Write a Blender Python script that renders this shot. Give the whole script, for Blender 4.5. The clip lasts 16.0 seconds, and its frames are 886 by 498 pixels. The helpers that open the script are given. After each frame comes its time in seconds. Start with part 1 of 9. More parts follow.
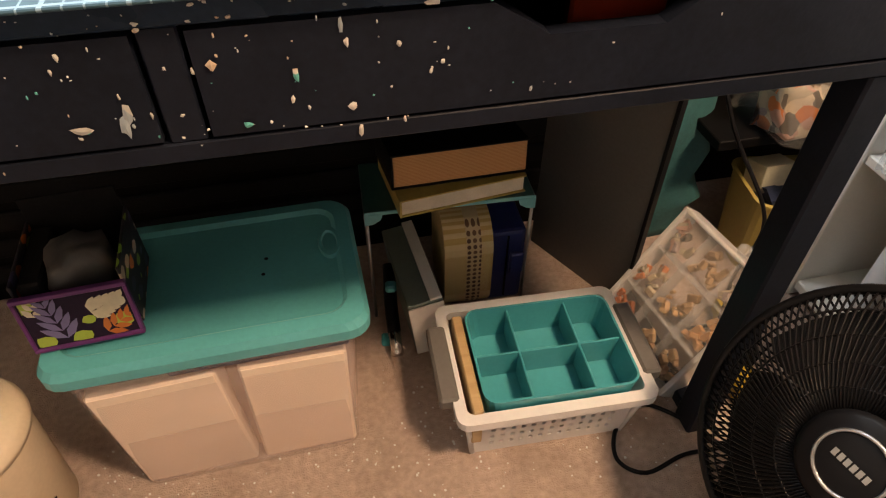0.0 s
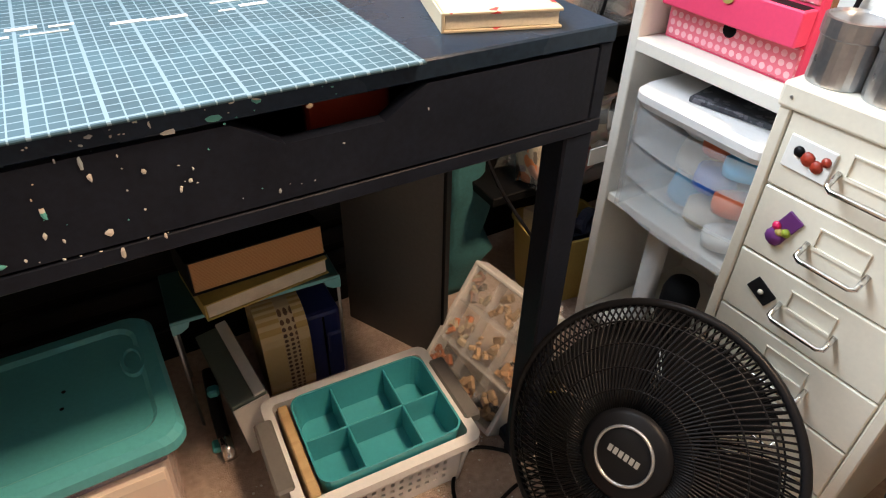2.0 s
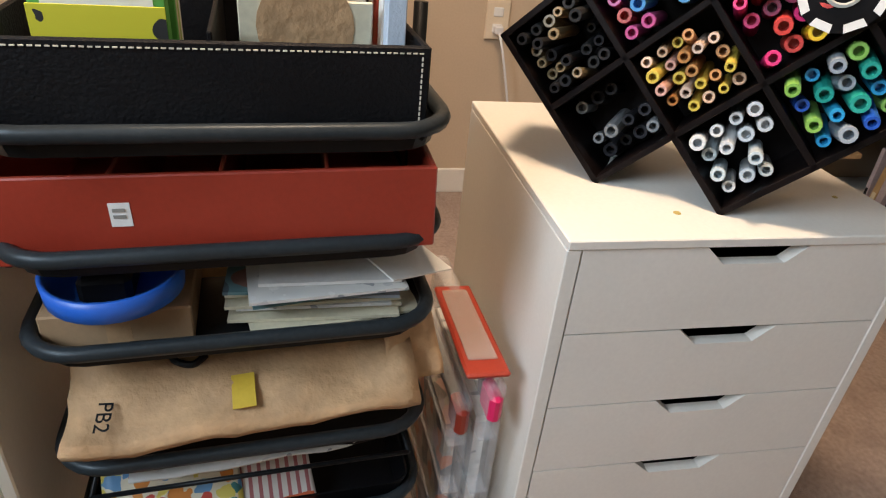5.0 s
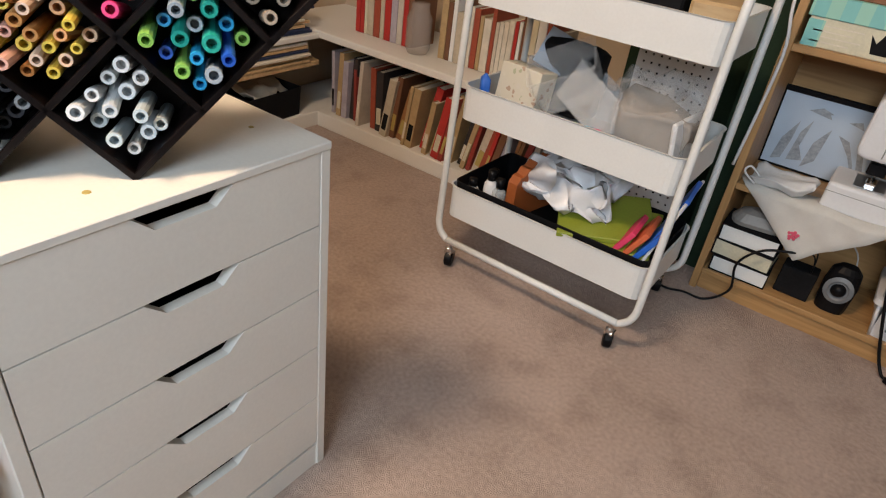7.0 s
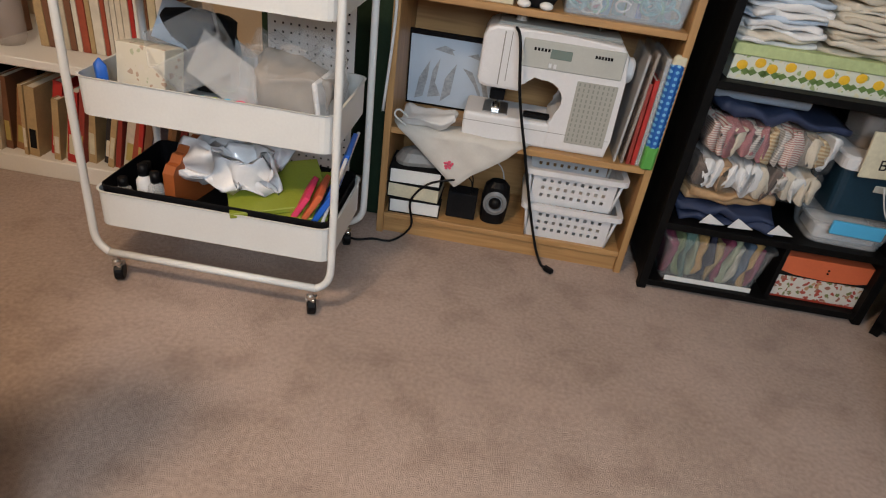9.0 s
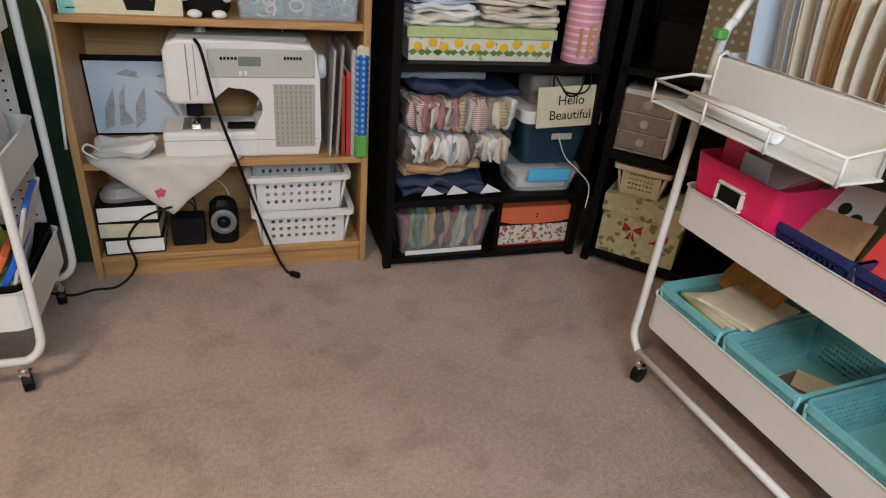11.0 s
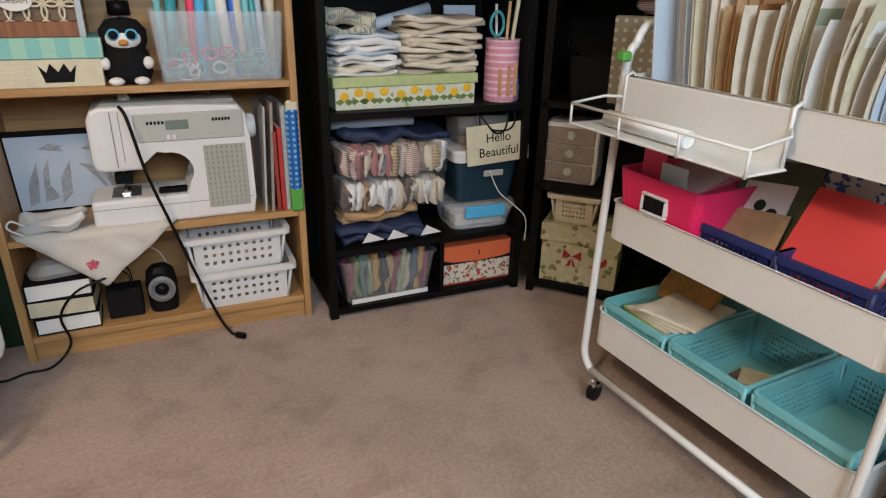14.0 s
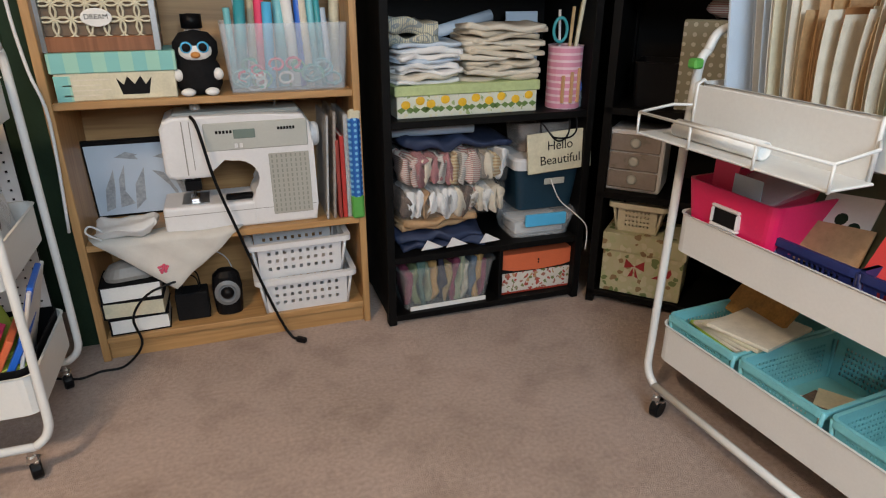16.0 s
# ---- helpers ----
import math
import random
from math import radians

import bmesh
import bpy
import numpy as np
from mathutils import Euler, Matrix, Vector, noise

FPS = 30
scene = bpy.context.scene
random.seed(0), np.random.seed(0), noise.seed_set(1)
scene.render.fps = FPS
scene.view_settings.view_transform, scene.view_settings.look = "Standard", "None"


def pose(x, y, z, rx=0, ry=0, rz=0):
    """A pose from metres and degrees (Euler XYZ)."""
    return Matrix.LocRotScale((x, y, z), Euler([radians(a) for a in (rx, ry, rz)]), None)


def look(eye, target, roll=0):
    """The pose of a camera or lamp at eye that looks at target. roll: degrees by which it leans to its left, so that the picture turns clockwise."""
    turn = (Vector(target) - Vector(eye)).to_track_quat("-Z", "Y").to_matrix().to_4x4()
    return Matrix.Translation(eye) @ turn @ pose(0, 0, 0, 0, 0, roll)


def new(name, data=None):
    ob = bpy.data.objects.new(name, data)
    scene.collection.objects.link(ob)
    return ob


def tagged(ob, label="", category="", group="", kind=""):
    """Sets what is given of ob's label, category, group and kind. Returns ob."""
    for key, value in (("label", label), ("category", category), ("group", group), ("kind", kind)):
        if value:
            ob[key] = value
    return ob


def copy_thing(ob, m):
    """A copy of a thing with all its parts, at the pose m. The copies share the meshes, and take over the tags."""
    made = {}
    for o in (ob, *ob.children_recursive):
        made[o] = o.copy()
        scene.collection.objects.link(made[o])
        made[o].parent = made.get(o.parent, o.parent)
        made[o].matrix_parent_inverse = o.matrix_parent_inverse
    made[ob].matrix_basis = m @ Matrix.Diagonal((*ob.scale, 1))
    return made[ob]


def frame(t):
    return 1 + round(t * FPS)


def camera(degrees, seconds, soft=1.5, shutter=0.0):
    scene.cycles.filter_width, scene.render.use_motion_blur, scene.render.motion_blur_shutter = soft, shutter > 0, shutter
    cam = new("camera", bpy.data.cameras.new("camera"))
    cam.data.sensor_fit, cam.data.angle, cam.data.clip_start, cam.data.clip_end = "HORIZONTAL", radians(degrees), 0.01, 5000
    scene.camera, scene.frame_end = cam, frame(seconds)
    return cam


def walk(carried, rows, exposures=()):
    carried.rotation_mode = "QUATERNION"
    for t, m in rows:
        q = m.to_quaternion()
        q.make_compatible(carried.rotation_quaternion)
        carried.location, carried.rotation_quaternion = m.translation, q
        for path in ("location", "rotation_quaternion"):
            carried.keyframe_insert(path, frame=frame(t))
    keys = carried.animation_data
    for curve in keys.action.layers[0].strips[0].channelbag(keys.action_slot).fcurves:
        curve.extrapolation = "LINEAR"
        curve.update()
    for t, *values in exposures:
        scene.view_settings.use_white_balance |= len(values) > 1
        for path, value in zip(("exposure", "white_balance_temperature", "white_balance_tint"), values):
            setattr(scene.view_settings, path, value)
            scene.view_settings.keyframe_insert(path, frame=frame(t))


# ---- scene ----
cam = camera(69.8, 16.0, soft=1.15)
PATH = [
    (0, (0.711, 0.294, 0.926), (1.032, 1.696, -0.463), 0.3),
    (0.5, (0.700, 0.262, 0.948), (1.051, 1.704, -0.393), 0.5),
    (1, (0.699, 0.246, 0.959), (1.134, 1.710, -0.332), 0.7),
    (1.5, (0.716, 0.240, 0.964), (1.321, 1.680, -0.284), 1.0),
    (2, (0.756, 0.229, 0.973), (1.577, 1.595, -0.235), 1.4),
    (2.5, (0.792, 0.218, 0.972), (1.870, 1.437, -0.191), 1.9),
    (3, (0.836, 0.185, 0.977), (2.160, 1.183, -0.141), 2.3),
    (3.5, (0.859, 0.158, 0.977), (2.387, 0.846, -0.114), 3.3),
    (4, (0.880, 0.116, 0.974), (2.537, 0.463, -0.090), 4.0),
    (4.5, (0.904, 0.069, 0.972), (2.611, 0.047, -0.070), 4.8),
    (5, (0.911, 0.041, 0.976), (2.592, -0.354, -0.032), 5.6),
    (7.5, (0.86, -0.124, 1.02), (1.566, -1.656, -0.054), 8.1),
    (8, (0.848, -0.134, 1.025), (1.373, -1.738, -0.047), 8.0),
    (8.5, (0.83, -0.142, 1.026), (1.154, -1.803, -0.04), 8.1),
    (9, (0.815, -0.162, 1.024), (0.906, -1.86, -0.029), 8.3),
    (9.5, (0.801, -0.177, 1.027), (0.665, -1.88, -0.012), 8.4),
    (10, (0.758, -0.166, 1.038), (0.457, -1.861, 0.019), 7.5),
    (12.5, (0.685, -0.093, 0.987), (-0.107, -1.705, 0.106), 3.1),
    (13, (0.691, -0.095, 0.985), (-0.095, -1.719, 0.122), 2.5),
    (13.5, (0.695, -0.095, 0.98), (-0.076, -1.746, 0.155), 2.0),
    (14, (0.696, -0.088, 0.979), (-0.049, -1.77, 0.195), 1.4),
    (14.5, (0.704, -0.098, 0.996), (-0.018, -1.792, 0.217), 1.1),
    (15, (0.697, -0.098, 0.987), (0.022, -1.819, 0.224), 0.6),
    (15.5, (0.699, -0.103, 0.989), (0.071, -1.839, 0.222), 0.4),
    (16, (0.703, -0.107, 0.991), (0.117, -1.853, 0.212), 0.1),
]
EXPOSURES = [(0, 0.5, 7300, 14), (1.5, 0.42, 7000, 12), (2.5, 0.22, 6500, 10), (3.5, -0.35, 6500, 10), (5, -0.35, 6450, 10), (7.5, -0.3, 6450, 9), (10, -0.3, 6450, 9), (12.5, -0.2, 6450, 9), (16, -0.2, 6400, 8)]
walk(cam, [(t, look(eye, aim, roll)) for t, eye, aim, roll in PATH], EXPOSURES)

# ---- light ----
world = bpy.data.worlds.new("world")
scene.world = world
world.use_nodes = True
wn = world.node_tree
sky = wn.nodes.new("ShaderNodeTexSky")
sky.sky_type, sky.sun_disc, sky.sun_elevation, sky.sun_rotation = "NISHITA", False, radians(50), radians(146)
wn.links.new(sky.outputs[0], wn.nodes["Background"].inputs[0])
wn.nodes["Background"].inputs[1].default_value = 0.12


def lamp(name, kind, energy, colour, m, **more):
    data = bpy.data.lights.new(name, kind)
    data.energy, data.color = energy, colour
    for key, value in more.items():
        if key == "size":
            data.size = value
        elif key == "size_y":
            data.shape, data.size_y = "RECTANGLE", value
        elif key == "angle":
            data.angle = value
    ob = new(name, data)
    ob.matrix_world = m
    return ob


lamp("sun", "SUN", 2.5, (1, 0.95, 0.86), look((2, -3, 5), (0, 0, 0.2)), angle=radians(0.5))
# daylight of the window in the north wall, over the desk, and the round ceiling lamp
lamp("window_light", "AREA", 64, (0.76, 0.88, 1.0), look((0.55, 1.36, 1.80), (0.45, -1.0, 0.80)), size=1.1, size_y=0.75)
lamp("ceiling_lamp_light", "AREA", 48, (1.0, 0.71, 0.47), look((1.60, 0.0, 2.27), (1.60, 0.0, 0)), size=0.30)


# ---- materials ----
def nodes_of(name):
    m = bpy.data.materials.new(name)
    m.use_nodes = True
    return m, m.node_tree, m.node_tree.nodes["Principled BSDF"]


def shift(c, k):
    return tuple(max(0.0, min(1.0, v * k)) for v in c)


def mat(name, base, rough=0.5, metal=0.0, var=0.12, scale=9.0, fine=160.0, bump=0.05, alpha=1.0, coat=0.0, islands=False, trans=0.0, spread=0.25, spec=0.5):
    """Base colour with a broad and a fine variation, fine relief and an uneven gloss."""
    m, t, b = nodes_of(name)
    co = t.nodes.new("ShaderNodeTexCoord")
    n1, n2 = t.nodes.new("ShaderNodeTexNoise"), t.nodes.new("ShaderNodeTexNoise")
    n1.inputs["Scale"].default_value, n1.inputs["Detail"].default_value = scale, 4
    n2.inputs["Scale"].default_value, n2.inputs["Detail"].default_value = fine, 3
    for n in (n1, n2):
        t.links.new(co.outputs["Object"], n.inputs["Vector"])
    add = t.nodes.new("ShaderNodeMath")
    add.operation = "MULTIPLY_ADD"
    add.inputs[1].default_value = 0.4
    t.links.new(n2.outputs["Fac"], add.inputs[0])
    half = t.nodes.new("ShaderNodeMath")
    half.operation = "MULTIPLY"
    half.inputs[1].default_value = 0.6
    t.links.new(n1.outputs["Fac"], half.inputs[0])
    t.links.new(half.outputs[0], add.inputs[2])
    ramp = t.nodes.new("ShaderNodeValToRGB")
    ramp.color_ramp.elements[0].position, ramp.color_ramp.elements[1].position = 0.3, 0.7
    ramp.color_ramp.elements[0].color = (*shift(base, 1 - var), 1)
    ramp.color_ramp.elements[1].color = (*shift(base, 1 + var), 1)
    t.links.new(add.outputs[0], ramp.inputs[0])
    out = ramp.outputs[0]
    if islands:
        geo = t.nodes.new("ShaderNodeNewGeometry")
        hsv = t.nodes.new("ShaderNodeHueSaturation")
        mr = t.nodes.new("ShaderNodeMapRange")
        mr.inputs["To Min"].default_value, mr.inputs["To Max"].default_value = 1 - spread, 1 + spread
        t.links.new(geo.outputs["Random Per Island"], mr.inputs["Value"])
        t.links.new(mr.outputs[0], hsv.inputs["Value"])
        t.links.new(out, hsv.inputs["Color"])
        out = hsv.outputs[0]
    t.links.new(out, b.inputs["Base Color"])
    mr2 = t.nodes.new("ShaderNodeMapRange")
    mr2.inputs["To Min"].default_value, mr2.inputs["To Max"].default_value = max(0.03, rough - 0.1), min(1, rough + 0.1)
    t.links.new(n1.outputs["Fac"], mr2.inputs["Value"])
    t.links.new(mr2.outputs[0], b.inputs["Roughness"])
    b.inputs["Metallic"].default_value = metal
    b.inputs["Alpha"].default_value = alpha
    b.inputs["Coat Weight"].default_value = coat
    b.inputs["Specular IOR Level"].default_value = spec if max(base) > 0.05 else spec * 0.25
    b.inputs["Transmission Weight"].default_value = trans
    if bump:
        bp = t.nodes.new("ShaderNodeBump")
        bp.inputs["Strength"].default_value, bp.inputs["Distance"].default_value = bump, 0.004
        t.links.new(n2.outputs["Fac"], bp.inputs["Height"])
        t.links.new(bp.outputs[0], b.inputs["Normal"])
    return m


def wood(name, base, dark, axis=0, rough=0.45, scale=14):
    m, t, b = nodes_of(name)
    co, mp = t.nodes.new("ShaderNodeTexCoord"), t.nodes.new("ShaderNodeMapping")
    s = [scale, scale, scale]
    s[axis] = scale * 0.07
    mp.inputs["Scale"].default_value = s
    t.links.new(co.outputs["Object"], mp.inputs["Vector"])
    n = t.nodes.new("ShaderNodeTexNoise")
    n.inputs["Scale"].default_value, n.inputs["Detail"].default_value, n.inputs["Distortion"].default_value = 3.0, 8, 1.2
    t.links.new(mp.outputs[0], n.inputs["Vector"])
    r = t.nodes.new("ShaderNodeValToRGB")
    r.color_ramp.elements[0].position, r.color_ramp.elements[1].position = 0.35, 0.66
    r.color_ramp.elements[0].color, r.color_ramp.elements[1].color = (*dark, 1), (*base, 1)
    t.links.new(n.outputs["Fac"], r.inputs[0])
    t.links.new(r.outputs[0], b.inputs["Base Color"])
    b.inputs["Roughness"].default_value = rough
    bp = t.nodes.new("ShaderNodeBump")
    bp.inputs["Strength"].default_value, bp.inputs["Distance"].default_value = 0.08, 0.002
    t.links.new(n.outputs["Fac"], bp.inputs["Height"])
    t.links.new(bp.outputs[0], b.inputs["Normal"])
    return m


def blotch(name, ground, colours, scale=30.0, rough=0.6, amount=0.5, kind="CELL", stretch=(1, 1, 1), plane=(0, 2)):
    """A printed pattern: cells of several colours scattered over a ground colour."""
    m, t, b = nodes_of(name)
    co, mp = t.nodes.new("ShaderNodeTexCoord"), t.nodes.new("ShaderNodeMapping")
    mp.inputs["Scale"].default_value = stretch
    t.links.new(co.outputs["Object"], mp.inputs["Vector"])
    wob = t.nodes.new("ShaderNodeTexNoise")
    wob.inputs["Scale"].default_value = scale * 0.8
    t.links.new(mp.outputs[0], wob.inputs["Vector"])
    mixv = t.nodes.new("ShaderNodeMix")
    mixv.data_type = "VECTOR"
    mixv.inputs["Factor"].default_value = 0.02 if kind == "CELL" else 0.0
    t.links.new(mp.outputs[0], mixv.inputs[4])
    t.links.new(wob.outputs["Color"], mixv.inputs[5])
    v = t.nodes.new("ShaderNodeTexVoronoi")
    v.inputs["Scale"].default_value = scale
    v.inputs["Randomness"].default_value = 0.95 if kind == "CELL" else 0.0
    if kind == "DOT":
        flat, two = t.nodes.new("ShaderNodeSeparateXYZ"), t.nodes.new("ShaderNodeCombineXYZ")
        t.links.new(mp.outputs[0], flat.inputs[0])
        for k, ax in enumerate(plane):
            t.links.new(flat.outputs[ax], two.inputs[k])
        v.voronoi_dimensions = "2D"
        t.links.new(two.outputs[0], v.inputs["Vector"])
    else:
        t.links.new(mixv.outputs[1], v.inputs["Vector"])
    sep = t.nodes.new("ShaderNodeSeparateColor")
    t.links.new(v.outputs["Color"], sep.inputs[0])
    r = t.nodes.new("ShaderNodeValToRGB")
    r.color_ramp.interpolation = "CONSTANT"
    while len(r.color_ramp.elements) < len(colours):
        r.color_ramp.elements.new(0.5)
    for i, c in enumerate(colours):
        r.color_ramp.elements[i].position = i / len(colours)
        r.color_ramp.elements[i].color = (*c, 1)
    t.links.new(sep.outputs[0], r.inputs[0])
    lt = t.nodes.new("ShaderNodeMath")
    lt.operation = "LESS_THAN"
    lt.inputs[1].default_value = amount
    t.links.new(v.outputs["Distance"], lt.inputs[0])
    mix = t.nodes.new("ShaderNodeMix")
    mix.data_type = "RGBA"
    t.links.new(lt.outputs[0], mix.inputs["Factor"])
    mix.inputs[6].default_value = (*ground, 1)
    t.links.new(r.outputs[0], mix.inputs[7])
    t.links.new(mix.outputs[2], b.inputs["Base Color"])
    b.inputs["Roughness"].default_value = rough
    return m


def stripes(name, a, c, step, axis=0, share=0.5, rough=0.85, soft=False):
    m, t, b = nodes_of(name)
    co, sep = t.nodes.new("ShaderNodeTexCoord"), t.nodes.new("ShaderNodeSeparateXYZ")
    t.links.new(co.outputs["Object"], sep.inputs[0])
    d = t.nodes.new("ShaderNodeMath")
    d.operation = "PINGPONG"
    d.inputs[1].default_value = step / 2
    t.links.new(sep.outputs[axis], d.inputs[0])
    lt = t.nodes.new("ShaderNodeMath")
    lt.operation = "LESS_THAN"
    lt.inputs[1].default_value = step / 2 * share
    t.links.new(d.outputs[0], lt.inputs[0])
    mix = t.nodes.new("ShaderNodeMix")
    mix.data_type = "RGBA"
    mix.inputs[6].default_value, mix.inputs[7].default_value = (*a, 1), (*c, 1)
    t.links.new(lt.outputs[0], mix.inputs["Factor"])
    t.links.new(mix.outputs[2], b.inputs["Base Color"])
    b.inputs["Roughness"].default_value = rough
    return m


def grid_mat(name, ground, line, small, large):
    m, t, b = nodes_of(name)
    co, sep = t.nodes.new("ShaderNodeTexCoord"), t.nodes.new("ShaderNodeSeparateXYZ")
    t.links.new(co.outputs["Object"], sep.inputs[0])
    best = None
    for step, wide in ((small, 0.0007), (large, 0.0016)):
        for ax in (0, 1):
            d = t.nodes.new("ShaderNodeMath")
            d.operation = "PINGPONG"
            d.inputs[1].default_value = step / 2
            t.links.new(sep.outputs[ax], d.inputs[0])
            lt = t.nodes.new("ShaderNodeMath")
            lt.operation = "LESS_THAN"
            lt.inputs[1].default_value = wide
            t.links.new(d.outputs[0], lt.inputs[0])
            if best:
                mx = t.nodes.new("ShaderNodeMath")
                mx.operation = "MAXIMUM"
                t.links.new(best.outputs[0], mx.inputs[0])
                t.links.new(lt.outputs[0], mx.inputs[1])
                best = mx
            else:
                best = lt
    n = t.nodes.new("ShaderNodeTexNoise")
    n.inputs["Scale"].default_value, n.inputs["Detail"].default_value = 12, 6
    t.links.new(co.outputs["Object"], n.inputs["Vector"])
    r = t.nodes.new("ShaderNodeValToRGB")
    r.color_ramp.elements[0].position, r.color_ramp.elements[1].position = 0.35, 0.75
    r.color_ramp.elements[0].color, r.color_ramp.elements[1].color = (*shift(ground, 0.75), 1), (*shift(ground, 1.35), 1)
    t.links.new(n.outputs["Fac"], r.inputs[0])
    mix = t.nodes.new("ShaderNodeMix")
    mix.data_type = "RGBA"
    t.links.new(best.outputs[0], mix.inputs["Factor"])
    t.links.new(r.outputs[0], mix.inputs[6])
    mix.inputs[7].default_value = (*line, 1)
    t.links.new(mix.outputs[2], b.inputs["Base Color"])
    b.inputs["Roughness"].default_value = 0.7
    b.inputs["Specular IOR Level"].default_value = 0.2
    return m


def carpet_mat():
    m, t, b = nodes_of("carpet")
    co = t.nodes.new("ShaderNodeTexCoord")
    big, fine, tuft = (t.nodes.new("ShaderNodeTexNoise") for _ in range(3))
    for n, s, d in ((big, 2.6, 8), (fine, 95, 12), (tuft, 420, 3)):
        n.inputs["Scale"].default_value, n.inputs["Detail"].default_value = s, d
        t.links.new(co.outputs["Object"], n.inputs["Vector"])
    r = t.nodes.new("ShaderNodeValToRGB")
    r.color_ramp.elements[0].position, r.color_ramp.elements[1].position = 0.33, 0.68
    r.color_ramp.elements[0].color, r.color_ramp.elements[1].color = (0.35, 0.258, 0.208, 1), (0.59, 0.455, 0.388, 1)
    mixf = t.nodes.new("ShaderNodeMath")
    mixf.operation = "MULTIPLY_ADD"
    mixf.inputs[1].default_value = 0.52
    half = t.nodes.new("ShaderNodeMath")
    half.operation = "MULTIPLY"
    half.inputs[1].default_value = 0.48
    t.links.new(big.outputs["Fac"], half.inputs[0])
    t.links.new(fine.outputs["Fac"], mixf.inputs[0])
    t.links.new(half.outputs[0], mixf.inputs[2])
    t.links.new(mixf.outputs[0], r.inputs[0])
    spot = t.nodes.new("ShaderNodeTexNoise")
    spot.inputs["Scale"].default_value, spot.inputs["Detail"].default_value = 9, 6
    t.links.new(co.outputs["Object"], spot.inputs["Vector"])
    rs = t.nodes.new("ShaderNodeValToRGB")
    rs.color_ramp.elements[0].position, rs.color_ramp.elements[1].position = 0.33, 0.50
    rs.color_ramp.elements[0].color, rs.color_ramp.elements[1].color = (0.82, 0.79, 0.77, 1), (1, 1, 1, 1)
    t.links.new(spot.outputs["Fac"], rs.inputs[0])
    mul = t.nodes.new("ShaderNodeMix")
    mul.data_type, mul.blend_type = "RGBA", "MULTIPLY"
    mul.inputs["Factor"].default_value = 1
    t.links.new(r.outputs[0], mul.inputs[6])
    t.links.new(rs.outputs[0], mul.inputs[7])
    t.links.new(mul.outputs[2], b.inputs["Base Color"])
    b.inputs["Roughness"].default_value = 0.97
    b.inputs["Sheen Weight"].default_value = 0.15
    bp = t.nodes.new("ShaderNodeBump")
    bp.inputs["Strength"].default_value, bp.inputs["Distance"].default_value = 0.9, 0.008
    t.links.new(tuft.outputs["Fac"], bp.inputs["Height"])
    t.links.new(bp.outputs[0], b.inputs["Normal"])
    return m


def clear(name, tint=(0.9, 0.92, 0.93), rough=0.25, alpha=0.35):
    return mat(name, tint, rough, var=0.06, alpha=alpha, bump=0.02, coat=0.3)


CARPET = carpet_mat()
WALL = mat("wall_paint", (0.50, 0.40, 0.29), 0.8, var=0.06, scale=3, bump=0.1)
DARKGREEN = mat("dark_green_paint", (0.018, 0.035, 0.02), 0.7, var=0.2)
WHITEWALL = mat("ceiling_paint", (0.66, 0.65, 0.62), 0.9, var=0.04, scale=2)
DESK = mat("black_desk_paint", (0.008, 0.0105, 0.018), 0.45, var=0.35, scale=14, bump=0.06)
DESKTOP = mat("blue_black_desk_top", (0.014, 0.026, 0.045), 0.28, var=0.35, scale=10, bump=0.04)
PAINT = blotch("paint_spots", (0.55, 0.55, 0.5), [(0.62, 0.6, 0.55), (0.45, 0.43, 0.38), (0.1, 0.4, 0.36), (0.55, 0.42, 0.3), (0.6, 0.58, 0.52), (0.3, 0.34, 0.36), (0.6, 0.55, 0.5)], 45, 0.5, 2.0)
MATGRID = grid_mat("cutting_mat_print", (0.034, 0.075, 0.098), (0.15, 0.215, 0.25), 0.0127, 0.0508)
TEAL = mat("teal_plastic", (0.045, 0.31, 0.36), 0.38, var=0.08, bump=0.03)
TEALLID = mat("teal_lid_plastic", (0.085, 0.37, 0.40), 0.42, var=0.1, bump=0.04)
AQUA = mat("aqua_plastic", (0.17, 0.47, 0.52), 0.42, var=0.08)
WHITE = mat("white_plastic", (0.66, 0.66, 0.67), 0.4, var=0.05)
WHITEMETAL = mat("white_enamel", (0.66, 0.67, 0.66), 0.33, var=0.05, scale=6, bump=0.03)
CREAMMETAL = mat("cream_enamel", (0.70, 0.66, 0.56), 0.4, var=0.06, scale=7, bump=0.04)
WHITEWOOD = mat("white_foil", (0.72, 0.70, 0.65), 0.42, var=0.05, scale=5, bump=0.04)
CREAM = mat("cream_plastic", (0.66, 0.56, 0.42), 0.5, var=0.08)
OLDPAPER = mat("old_tan_paper", (0.46, 0.30, 0.15), 0.85, var=0.25, scale=30)
GREYGREEN = mat("grey_green_paper", (0.30, 0.38, 0.30), 0.8, var=0.1)
PAPER = mat("paper_edges", (0.62, 0.57, 0.47), 0.85, var=0.14, scale=40, fine=400, bump=0.15)
PILEPAPER = mat("cream_file_paper", (0.78, 0.66, 0.54), 0.8, var=0.08, scale=12)
WHITEPAPER = mat("white_paper", (0.72, 0.72, 0.70), 0.8, var=0.06)
BROWNPAGE = stripes("brown_page_edges", (0.40, 0.20, 0.08), (0.50, 0.28, 0.13), 0.0024, 2)
KRAFT = mat("kraft_paper", (0.43, 0.27, 0.14), 0.75, var=0.2, scale=26, fine=90, bump=0.6)
CARD = mat("cardboard", (0.38, 0.25, 0.14), 0.8, var=0.1)
BLACK = mat("black_plastic", (0.006, 0.006, 0.007), 0.4, var=0.3, bump=0.05)
